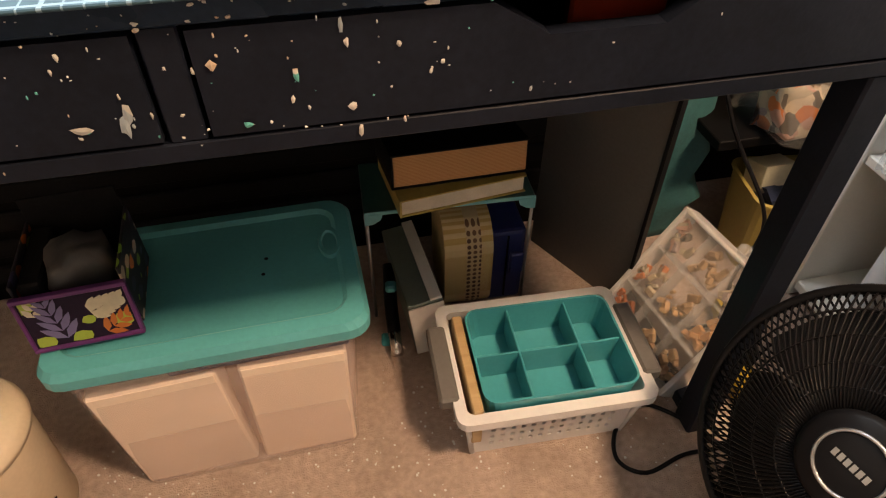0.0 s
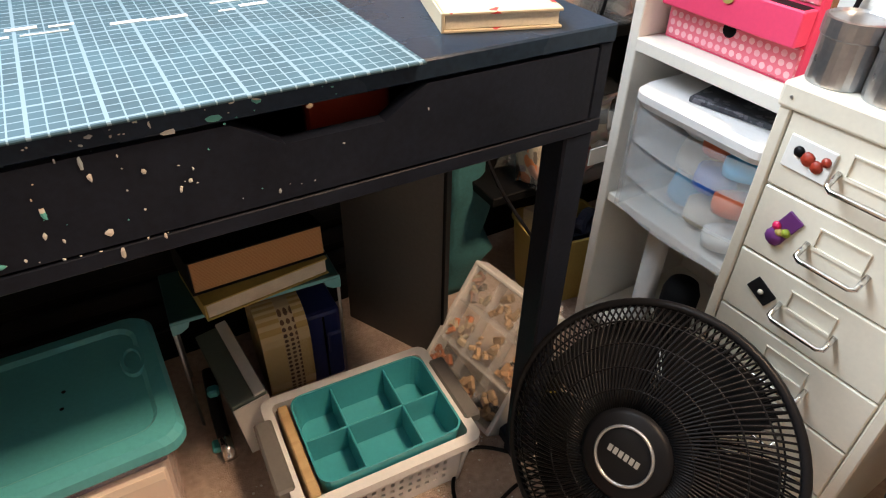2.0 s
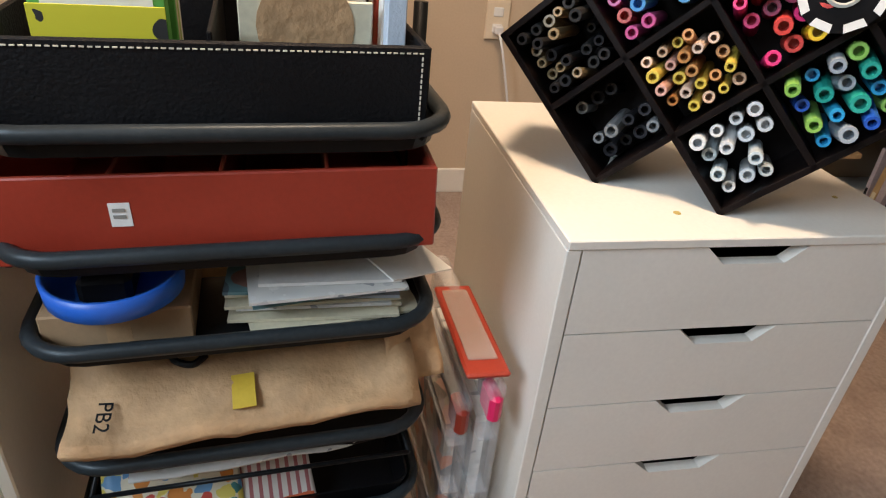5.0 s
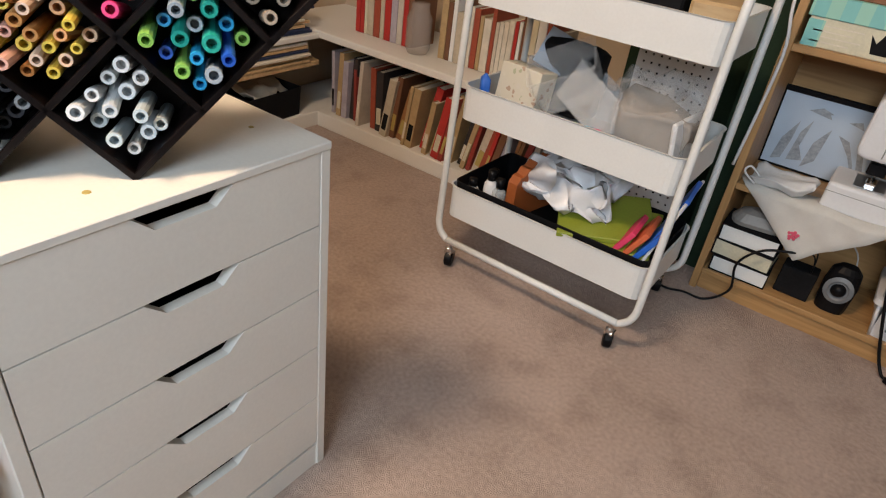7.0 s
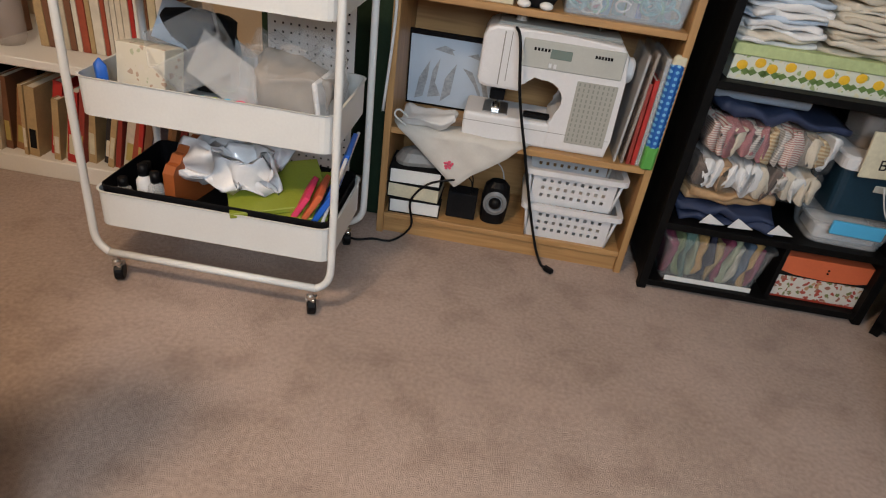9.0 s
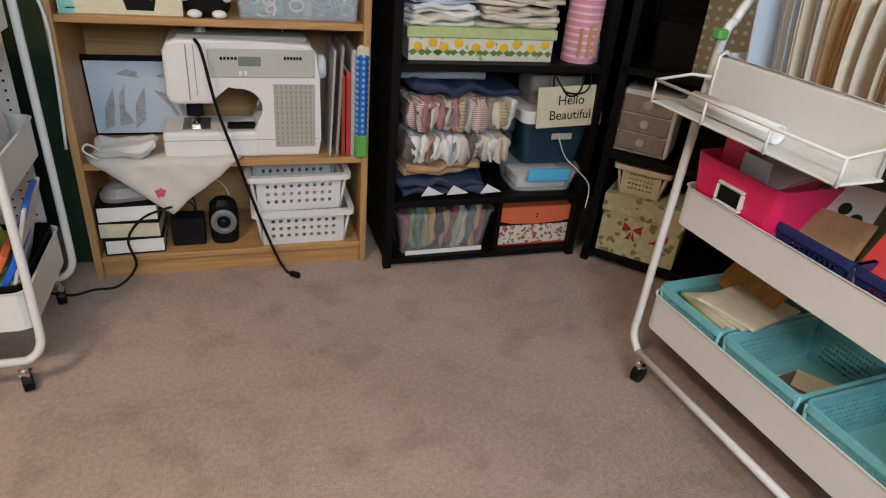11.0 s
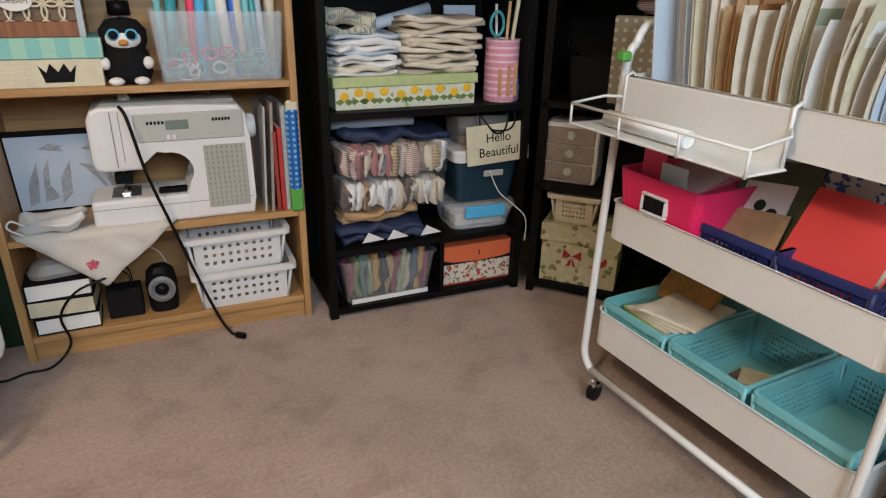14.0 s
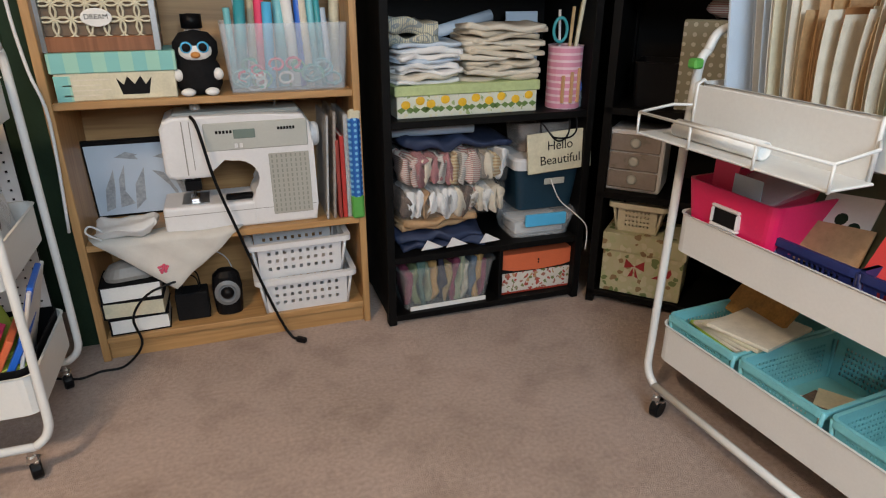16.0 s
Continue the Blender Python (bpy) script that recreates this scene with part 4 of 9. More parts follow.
bk1 = slotted_basket("white_basket", 0.272, 0.195, 0.125, WHITE, pose(0.994, 1.056, 0.001, 0, 0, -3), "white plastic basket with grey grips on the carpet", 13, 4, 0.42, GREYGRIP)
ys = thing("wooden_strip", (0.875, 1.056, 0.05), -3, label="pale yellow wooden strip standing in the basket", category="strip")
bpart("strip", (-0.008, -0.09, 0, 0.008, 0.088, 0.088), PINE, ys, 0.002, world=False)
tr = thing("divided_tray", (1.003, 1.05, 0.085), -3, label="teal plastic tray with six compartments in the basket", category="tray")
bm = bmesh.new()
open_box(bm, 0.222, 0.162, 0.236, 0.176, 0.062, 0.0035, 0.022)
part("tray_body", bm, TEAL, tr)
for c in ((-0.114, -0.0018, 0.114, 0.0018), (-0.048, -0.084, -0.0445, 0.084), (0.047, -0.084, 0.0505, 0.084)):
    bpart("divider", (c[0], c[1], 0.003, c[2], c[3], 0.056), TEAL, tr, 0.001, world=False)


# ---- the fan ----
def fan():
    hub, axis = Vector((1.176, 0.71, 0.339)), Vector((-0.80, -0.22, 0.55)).normalized()
    m = Matrix.Translation(hub - axis * 0.05) @ axis.to_track_quat("Z", "Y").to_matrix().to_4x4()
    ob = thing("floor_fan", (1.27, 0.74, 0), label="black round floor fan tilted upward in its wire cage", category="fan")
    loc = pose(1.27, 0.74, 0).inverted() @ m
    R = 0.178

    def add(nm, bm, material, parent=ob, smooth=True, label=""):
        bm.transform(loc)
        return part(nm, bm, material, parent, label, smooth=smooth)
    bm = bmesh.new()
    tube(bm, [(R * math.cos(a), R * math.sin(a), 0) for a in [2 * math.pi * i / 64 for i in range(64)]], 0.006, 8, True)
    cage = add("cage_rim", bm, BLACK)
    for sgn, dome in ((1, 0.052), (-1, 0.075)):
        bm = bmesh.new()
        k = 128
        for i in range(k):
            a = 2 * math.pi * i / k
            pts = []
            for j in range(6):
                f = j / 5
                r = R - (R - 0.052) * f
                tw = a + (0.28 * f if sgn > 0 else 0)
                pts.append((r * math.cos(tw), r * math.sin(tw), sgn * dome * math.sin(f * math.pi / 2) ** 0.8 if f > 0 else 0))
            tube(bm, pts, 0.0014, 4)
        for rr, z in ((0.155, 0.03), (0.128, 0.05), (0.1, 0.06), (0.075, 0.07)):
            f = (R - rr) / (R - 0.052)
            tube(bm, [(rr * math.cos(2 * math.pi * i / 48), rr * math.sin(2 * math.pi * i / 48), sgn * dome * math.sin(f * math.pi / 2) ** 0.8) for i in range(48)], 0.0013, 4, True)
        add("front_grille" if sgn > 0 else "rear_grille", bm, BLACK)
    bm = bmesh.new()
    lathe(bm, [(0.054, 0.042), (0.054, 0.056), (0.048, 0.061), (0, 0.062)], 40)
    disc = add("hub_cap", bm, BLACK)
    bm = bmesh.new()
    tube(bm, [(0.034 * math.cos(2 * math.pi * i / 40), 0.034 * math.sin(2 * math.pi * i / 40), 0.062) for i in range(40)], 0.0022, 6, True)
    add("silver_ring", bm, TIN, disc, label="silver ring on the hub")
    bm = bmesh.new()
    for i in range(6):
        box(bm, -0.02 + 0.007 * i, -0.004, 0.0622, -0.015 + 0.007 * i, 0.004, 0.0628)
    add("badge", bm, TIN, disc, False)
    for i in range(5):
        bm = bmesh.new()
        a0 = 2 * math.pi * i / 5
        g = []
        for j in range(7):
            r = 0.035 + (0.155 - 0.035) * j / 6
            wdt = 0.28 + 0.42 * math.sin(j / 6 * math.pi * 0.75)
            g.append([bm.verts.new((r * math.cos(a0 + wdt * (u - 0.5) * 1.6), r * math.sin(a0 + wdt * (u - 0.5) * 1.6), -0.022 + 0.034 * (u - 0.5))) for u in (0, 0.33, 0.66, 1)])
        for p, q in zip(g, g[1:]):
            for c in range(3):
                bm.faces.new((p[c], p[c + 1], q[c + 1], q[c]))
        add("fan_blade", bm, FANBLADE)
    bm = bmesh.new()
    lathe(bm, [(0.04, -0.03), (0.05, -0.07), (0.05, -0.14), (0.03, -0.165), (0, -0.17)], 28)
    add("motor_housing", bm, BLACK)
    q = Vector((1.27, 0.74, 0))
    back = (m @ Vector((0, 0, -0.11))) - q
    tpart("neck", [tuple(back), (back.x, back.y, back.z - 0.06), (0.05, 0.02, 0.03)], 0.016, BLACK, ob, world=False)
    bm = bmesh.new()
    lathe(bm, [(0.13, 0), (0.135, 0.008), (0.12, 0.022), (0.04, 0.034), (0.03, 0.05)], 36, Matrix.Translation((0.05, 0.02, 0)))
    part("base", bm, BLACK, ob, smooth=True)


fan()
cb = tpart("cable", [(1.27, 0.87, 0.006), (1.22, 0.955, 0.006), (1.16, 1.0, 0.005), (1.105, 0.965, 0.005), (1.085, 0.915, 0.005), (1.12, 0.885, 0.005), (1.19, 0.9, 0.005), (1.26, 0.90, 0.005), (1.3, 0.93, 0.005)], 0.0035, BLACK, None, curve=6)
tagged(cb, "black power cord looped on the carpet", "cable")
cb = tpart("cable", [(1.33, 1.33, 0.5), (1.36, 1.25, 0.36), (1.42, 1.17, 0.22), (1.40, 1.16, 0.1), (1.37, 1.12, 0.04), (1.30, 1.06, 0.03), (1.27, 1.0, 0.006), (1.26, 0.92, 0.006)], 0.0035, BLACK, None, curve=6)
tagged(cb, "black cord hanging beside the yellow bin", "cable")
ps = thing("power_strip", (1.37, 1.06, 0), 70, label="yellow power strip with black plugs on the carpet", category="power strip")
bpart("strip_body", (-0.11, -0.02, 0, 0.11, 0.02, 0.032), YELLOW, ps, 0.005, world=False)
for x in (-0.05, 0.02):
    bpart("plug", (x, -0.016, 0.032, x + 0.03, 0.016, 0.075), BLACK, ps, 0.005, world=False)
tpart("plug_cord", [(-0.035, 0, 0.07), (-0.03, 0.02, 0.12), (-0.02, 0.06, 0.1), (0.03, 0.09, 0.02)], 0.0035, BLACK, ps, world=False, curve=5)

rf = random.Random(40)
bm = bmesh.new()
for _ in range(320):
    x, y = rf.uniform(0.3, 1.25), rf.gauss(1.02, 0.07)
    w = rf.uniform(0.0006, 0.0018)
    box(bm, -w, -w, 0, w, w, w, 0, Matrix.Translation((x, y, 0.0003)) @ pose(0, 0, 0, 0, rf.uniform(0, 40), rf.uniform(0, 90)))
tagged(part("glitter", bm, WHITEPAPER), "pale glitter flecks scattered over the carpet", "glitter", kind="stuff")

# ---- corner behind the desk ----
yb = thing("yellow_bin", (1.578, 1.300, 0), -9, label="dull yellow plastic bin full of craft things", category="bin")
bm = bmesh.new()
open_box(bm, 0.155, 0.13, 0.19, 0.16, 0.178, 0.003, 0.03, 0, 0.004)
part("bin_body", bm, DULLYELLOW, yb)
bpart("content_box", (-0.075, -0.03, 0.15, 0.0, 0.02, 0.205), CREAMPRINT, yb, 0.001, world=False, m=pose(0, 0, 0, -12, 4, 14))
bm = bmesh.new()
lathe(bm, [(0.035, -0.01), (0.035, 0.01), (0.022, 0.01), (0.022, -0.01), (0.035, -0.01)], 20, Matrix.Translation((0.05, -0.03, 0.18)) @ pose(0, 0, 0, 80, 0, 20))
part("tape_roll", bm, NAVY, yb)
bm = bmesh.new()
box(bm, -0.06, -0.045, 0.08, 0.06, 0.045, 0.165)
rumple(bm, 0.03, 18, 2)
part("content", bm, NAVY, yb)
tb = thing("teal_bag", (1.385, 1.42, 0), label="dark teal cloth bag hanging beside the board", category="bag")
bm = bmesh.new()
loft(bm, [ring(0.10, 0.06, 0.02, 0), ring(0.13, 0.10, 0.03, 0.1), ring(0.11, 0.09, 0.03, 0.26), ring(0.07, 0.07, 0.02, 0.42), ring(0.05, 0.05, 0.015, 0.62)])
rumple(bm, 0.025, 14, 2)
part("bag_body", bm, TEALCLOTH, tb, smooth=True)
cs = thing("corner_shelf", (1.62, 1.41, 0), label="dark cube shelf in the corner behind the desk", category="shelf")
for c in ((-0.24, -0.12, 0.28, 0.32, 0.13, 0.30), (-0.24, -0.12, 0.58, 0.32, 0.13, 0.6), (-0.24, 0.12, 0, 0.32, 0.135, 0.6), (0.3, -0.12, 0, 0.32, 0.12, 0.58)):
    bpart("panel", c, BLACKWOOD, cs, 0.002, world=False)
pb = thing("bag_of_scraps", (1.565, 1.325, 0.30), label="clear plastic bag of orange and brown scraps", category="bag")
for i, (mm, s) in enumerate(((JUNK, 0.055), (KRAFT, 0.05), (JUNK, 0.05), (RED, 0.035), (WHITEPAPER, 0.04))):
    bm = bmesh.new()
    box(bm, -s, -s * 0.6, 0, s, s * 0.6, s * 1.6)
    rumple(bm, 0.03, 28, 3, i)
    bm.transform(Matrix.Translation(((i - 2) * 0.035 + 0.02, -0.03 + 0.02 * (i % 2), 0.01 + 0.04 * (i % 3))))
    part("scrap", bm, mm, pb, smooth=True)
bm = bmesh.new()
box(bm, -0.11, -0.07, 0.0, 0.12, 0.07, 0.17)
rumple(bm, 0.035, 12, 3)
part("bag_film", bm, CLEAR, pb, smooth=True)
bpart("label", (-0.01, -0.098, 0.06, 0.06, -0.095, 0.095), WHITEPAPER, pb, 0, world=False)
for i, (x, y, w, h) in enumerate(((1.50, 1.40, 0.24, 0.15), (1.72, 1.38, 0.2, 0.17))):
    bxo = thing("clear_storage_box", (x, y, 0.6), label="clear plastic storage box with a small white label", category="storage box", group="clear boxes on the corner shelf")
    bm = bmesh.new()
    open_box(bm, w * 0.9, 0.17, w, 0.19, h, 0.003, 0.02, 0, 0.004)
    part("box_body", bm, FROST, bxo)
    bpart("lid", (-w / 2, -0.095, h, w / 2, 0.095, h + 0.012), FROST, bxo, 0.004, world=False)
    bpart("label", (-0.02, -0.099, h * 0.5, 0.025, -0.0965, h * 0.5 + 0.02), WHITEPAPER, bxo, 0, world=False)
    bm = bmesh.new()
    box(bm, -w * 0.38, -0.07, 0.005, w * 0.38, 0.07, h * 0.55)
    rumple(bm, 0.03, 18, 3)
    part("content", bm, JUNK, bxo)
cb = tpart("lamp_cord", [(1.30, 1.40, 0.763), (1.37, 1.33, 0.80), (1.44, 1.31, 0.86), (1.56, 1.29, 0.80), (1.58, 1.28, 0.68), (1.57, 1.28, 0.62)], 0.0035, BLACK, None, curve=5)
tagged(cb, "thin black cord beside the clear boxes", "cable")

# ---- white shelf with plastic drawers ----
ws = thing("white_shelf_unit", (1.70, 1.02, 0), label="tall white shelf unit against the corner", category="shelf")
bpart("side_panel", (1.555, 1.168, 0, 1.86, 1.19, 1.5), WHITEWOOD, ws, 0.002)
bpart("shelf_board", (1.552, 0.862, 0.608, 1.86, 1.168, 0.63), WHITEWOOD, ws, 0.002)
bpart("shelf_board", (1.56, 0.862, 0.315, 1.86, 1.168, 0.333), WHITEWOOD, ws, 0.002)
bpart("shelf_board", (1.56, 0.862, 0.02, 1.86, 1.168, 0.04), WHITEWOOD, ws, 0.002)
bpart("shelf_board", (1.56, 0.862, 1.0, 1.86, 1.168, 1.02), WHITEWOOD, ws, 0.002)
bpart("back_panel", (1.86, 0.862, 0, 1.866, 1.19, 1.5), WHITEWOOD, ws, 0)
bpart("side_panel", (1.62, 0.858, 0, 1.86, 0.862, 1.5), WHITEWOOD, ws, 0)
gj = thing("glass_jar", (1.63, 1.0, 0.04), label="dark clutter jar on the low white shelf", category="jar")
bm = bmesh.new()
lathe(bm, [(0.03, 0), (0.035, 0.01), (0.035, 0.14), (0.028, 0.16)], 20)
part("jar_body", bm, DARK, gj, smooth=True)
bm = bmesh.new()
lathe(bm, [(0.02, 0), (0.022, 0.02), (0.022, 0.26)], 16, Matrix.Translation((0.0, 0.08, 0)))
part("white_tube", bm, WHITE, gj, smooth=True)


def plastic_drawers():
    ob = thing("drawer_tower", (1.66, 1.005, 0.333), label="frosted plastic three drawer tower with a white top", category="drawer unit")
    w, d, h = 0.25, 0.24, 0.212
    for s in (-1, 1):
        bpart("side_frame", (-d / 2, s * w / 2 - 0.003, 0, d / 2, s * w / 2 + 0.003, h), FROST, ob, 0.002, world=False)
    bm = bmesh.new()
    loft(bm, [[(y, x, z) for x, y in rrect(w + a, d + a, 0.03)] for a, z in ((0.004, h - 0.012), (0.018, h), (0.018, h + 0.012), (0.004, h + 0.02))])
    part("top_cover", bm, WHITE, ob)
    cols = ((SKYBLUE, ORANGE, WHITEPAPER), (ORANGE, BLUE, PAPER), (WHITEPAPER, PAPER, SKYBLUE))
    for i in range(3):
        z = h - 0.012 - (i + 1) * 0.0662
        bm = bmesh.new()
        prof = [(-w / 2 + 0.008, -d / 2)] + [(-w / 2 + 0.008 + (w - 0.016) * k / 8, -d / 2 - 0.016 * math.sin(math.pi * k / 8)) for k in range(1, 8)] + [(w / 2 - 0.008, -d / 2), (w / 2 - 0.008, d / 2), (-w / 2 + 0.008, d / 2)]
        loft(bm, [[(y, x, z + 0.004) for x, y in prof], [(y, x, z + 0.064) for x, y in prof]], True, False)
        dr = part("drawer", bm, FROST, ob)
        for k, mm in enumerate(cols[i]):
            bm = bmesh.new()
            lathe(bm, [(0.034, 0), (0.036, 0.012), (0.034, 0.026 + 0.01 * k), (0, 0.03 + 0.01 * k)], 16, Matrix.Translation((-0.06 + 0.03 * k, (k - 1) * 0.068, z + 0.008)) @ pose(0, 0, 0, 8 * (k - 1), 6, 0))
            part("stored_item", bm, mm, dr, smooth=True)
    bpart("magazine", (-0.09, -0.08, h + 0.021, 0.05, 0.06, h + 0.03), blotch("dark_magazine", (0.03, 0.035, 0.045), [(0.1, 0.1, 0.12), (0.02, 0.02, 0.03)], 90), ob, 0.001, world=False, m=pose(0, 0, 0, 0, 0, 12))


plastic_drawers()
pk = thing("pink_drawer_box", (1.685, 1.035, 0.63), label="hot pink card drawer box with lattice print", category="drawer box")
bpart("box_frame", (-0.085, -0.12, 0, 0.1, 0.12, 0.2), PINKCARD, pk, 0.002, world=False)
for i, (z0, z1, mm, out) in enumerate(((0.004, 0.052, PINKPRINT, 0.088), (0.056, 0.104, PINKCARD, 0.112), (0.108, 0.156, PINKPRINT, 0.088), (0.16, 0.198, PINKCARD, 0.088))):
    d1 = bpart("drawer", (-out, -0.117, z0, -0.08, 0.117, z1), mm, pk, 0.002, world=False)
    bm = bmesh.new()
    lathe(bm, [(0.011, 0), (0.011, 0.002), (0, 0.0025)], 14, Matrix.Translation((-out - 0.0002, 0, z1 - 0.008)) @ pose(0, 0, 0, 0, -90, 0))
    part("pull", bm, DULLYELLOW if i == 1 else BLACK, d1)
    if i == 1:
        bpart("drawer_lining", (-0.108, -0.112, z1 - 0.001, -0.086, 0.112, z1 + 0.0005), BLACK, d1, 0, world=False)


# ---- small metal drawer cabinet ----
HX, HY0, HY1, HZ = 1.430, 0.576, 0.834, 0.705
ZONE = Matrix.Translation((1.439, 0.491, 0)) @ pose(0, 0, 0, 0, 0, 2.7) @ Matrix.Translation((-HX, -0.705, 0))


def metal_cabinet():
    ob = thing("metal_cabinet", ((HX + 0.215), (HY0 + HY1) / 2, 0), label="cream white metal cabinet with six drawers and magnets", category="drawer cabinet")
    bpart("cabinet_body", (HX + 0.004, HY0 + 0.003, 0.05, HX + 0.43, HY1 - 0.003, HZ - 0.025), CREAMMETAL, ob, 0.003)
    bpart("top_cap", (HX - 0.006, HY0, HZ - 0.03, HX + 0.43, HY1, HZ), CREAMMETAL, ob, 0.004, seg=2)
    for y in (HY0 + 0.003, HY1 - 0.018):
        bpart("front_post", (HX - 0.003, y, 0.05, HX + 0.01, y + 0.015, HZ - 0.03), CREAMMETAL, ob, 0.002)
    for x in (HX + 0.04, HX + 0.39):
        for y in (HY0 + 0.04, HY1 - 0.04):
            bm = bmesh.new()
            lathe(bm, [(0.02, -0.01), (0.022, 0), (0.02, 0.01)], 14, Matrix.Translation((x, y, 0.022)) @ pose(0, 0, 0, 90, 0, 0))
            box(bm, x - 0.008, y - 0.008, 0.03, x + 0.008, y + 0.008, 0.052)
            part("castor", bm, BLACK, ob, world=True)
    zt, step = HZ - 0.031, 0.0945
    for i in range(6):
        z1 = zt - i * step
        z0 = z1 - step + 0.003
        dr = bpart("drawer", (HX - 0.002, HY0 + 0.02, z0, HX + 0.012, HY1 - 0.02, z1), CREAMMETAL, ob, 0.0018)
        c = (HY0 + HY1) / 2
        zc = z0 + step * 0.38
        bm = bmesh.new()
        tube(bm, [(HX - 0.002, c + 0.036, zc + 0.012), (HX - 0.02, c + 0.036, zc), (HX - 0.022, c + 0.03, zc - 0.002), (HX - 0.022, c - 0.03, zc - 0.002), (HX - 0.02, c - 0.036, zc), (HX - 0.002, c - 0.036, zc + 0.012)], 0.0035, 8)
        part("handle", bm, CHROME, dr, "chrome bow handle", world=True, smooth=True)
        bm = bmesh.new()
        for y0, y1, a, d in ((c - 0.03, c + 0.03, zc + 0.036, zc + 0.038), (c - 0.03, c - 0.028, zc + 0.012, zc + 0.036), (c + 0.028, c + 0.03, zc + 0.012, zc + 0.036), (c - 0.03, c + 0.03, zc + 0.008, zc + 0.012)):
            box(bm, HX - 0.0045, y0, a, HX - 0.002, y1, d)
        part("label_holder", bm, CREAMMETAL, dr, world=True)
    bm = bmesh.new()
    for y in (HY0 + 0.015, HY1 - 0.015):
        lathe(bm, [(0.002, 0), (0.002, 0.001)], 8, Matrix.Translation((HX - 0.0062, y, HZ - 0.015)) @ pose(0, 0, 0, 0, -90, 0))
    part("rivet", bm, TIN, ob, world=True)


metal_cabinet()


def magnet(name, y, z, w, h, tilt, material, label, blobs=()):
    ob = thing(name, m=Matrix.Translation((HX - 0.0022, y, z - 0.014)) @ pose(0, 0, 0, 0, 0, -90) @ pose(0, 0, 0, 90, 0, 0) @ pose(0, 0, 0, 0, 0, tilt), label=label, category="magnet", group="magnets on the metal cabinet")
    bpart("magnet_plate", (-w / 2, -h / 2, 0, w / 2, h / 2, 0.003), material, ob, 0.001, world=False)
    for x, v, r, mm in blobs:
        bm = bmesh.new()
        lathe(bm, [(r, 0.003), (r * 0.8, 0.0055), (0, 0.0065)], 10, Matrix.Translation((x, v, 0)))
        part("motif", bm, mm, ob, smooth=True)


magnet("fridge_magnet", 0.777, 0.645, 0.056, 0.040, -2, WHITEPAPER, "white tile magnet with a red lobster motif", ((0.0, 0.0, 0.009, RED), (0.012, -0.004, 0.008, RED), (-0.012, 0.004, 0.007, BLACK), (0.02, 0.006, 0.006, RED)))
magnet("fridge_magnet", 0.637, 0.653, 0.042, 0.022, -24, PALEBLUE, "small blue picture magnet, crooked", ((0.004, 0, 0.005, DULLYELLOW),))
magnet("fridge_magnet", 0.772, 0.553, 0.022, 0.046, -25, PURPLE, "purple bouquet magnet with small flowers", ((0, -0.018, 0.012, PURPLE), (0.0, -0.008, 0.006, DULLYELLOW), (-0.008, -0.004, 0.006, PINK), (0.006, -0.002, 0.006, OLIVE)))
magnet("fridge_magnet", 0.605, 0.555, 0.036, 0.013, -12, CHROME, "pewter word magnet with a curved figure", ((-0.03, 0.012, 0.005, TIN), (-0.024, 0.006, 0.005, CHROME), (-0.022, -0.003, 0.0045, TIN), (-0.014, -0.009, 0.004, CHROME), (-0.02, 0.012, 0.004, TIN), (0.004, -0.008, 0.003, TIN), (0.0, 0.0, 0.003, DARK), (0.008, 0.0, 0.003, DARK)))
magnet("fridge_magnet", 0.768, 0.456, 0.034, 0.024, -28, DARK, "small dark photograph magnet", ((0.0, 0.0, 0.004, PAPER),))


def tin_can(x, y, top):
    ob = thing("storage_tin", (x, y, HZ), label="round brushed tin with a glass lid", category="tin", group="tins on the metal cabinet")
    bm = bmesh.new()
    lathe(bm, [(0.031, 0), (0.032, 0.002), (0.032, 0.050), (0.034, 0.052), (0.034, 0.070), (0.031, 0.071), (0.029, 0.068)], 28)
    part("tin_body", bm, DARKTIN, ob, smooth=False)
    bm = bmesh.new()
    lathe(bm, [(0.029, 0.067), (0.0, 0.067)], 28)
    part("glass_lid", bm, GLASSY, ob)
    bm = bmesh.new()
    lathe(bm, [(0.03, 0.03), (0.0, 0.032)], 20)
    part("content", bm, DARK, ob)
    if top:
        bm = bmesh.new()
        for k in range(5):
            box(bm, -0.012, -0.002, 0, 0.012, 0.002, 0.003, 0, Matrix.Translation((0.004 * k - 0.008, 0.003 * k - 0.006, 0.071)) @ pose(0, 0, 0, 0, -20, 37 * k))
        part("bow", bm, BLACK, ob)


tin_can(1.468, 0.801, False)
tin_can(1.470, 0.738, True)
pbx = thing("wooden_letter_box", (1.553, 0.757, HZ), 0, label="red-brown wooden letter box with marbled paper panels", category="box")
for c in ((-0.05, -0.097, -0.042, 0.097), (0.042, -0.097, 0.05, 0.097), (-0.042, -0.097, 0.042, -0.089), (-0.042, 0.089, 0.042, 0.097)):
    bpart("wall", (c[0], c[1], 0, c[2], c[3], 0.102), REDWOOD, pbx, 0.002, world=False)
for y in (-0.086, 0.008):
    bpart("paper_panel", (-0.0518, y, 0.008, -0.0502, y + 0.08, 0.093), MARBLE, pbx, 0, world=False)
bpart("divider", (-0.042, -0.004, 0, 0.042, 0.002, 0.098), REDWOOD, pbx, 0.001, world=False)
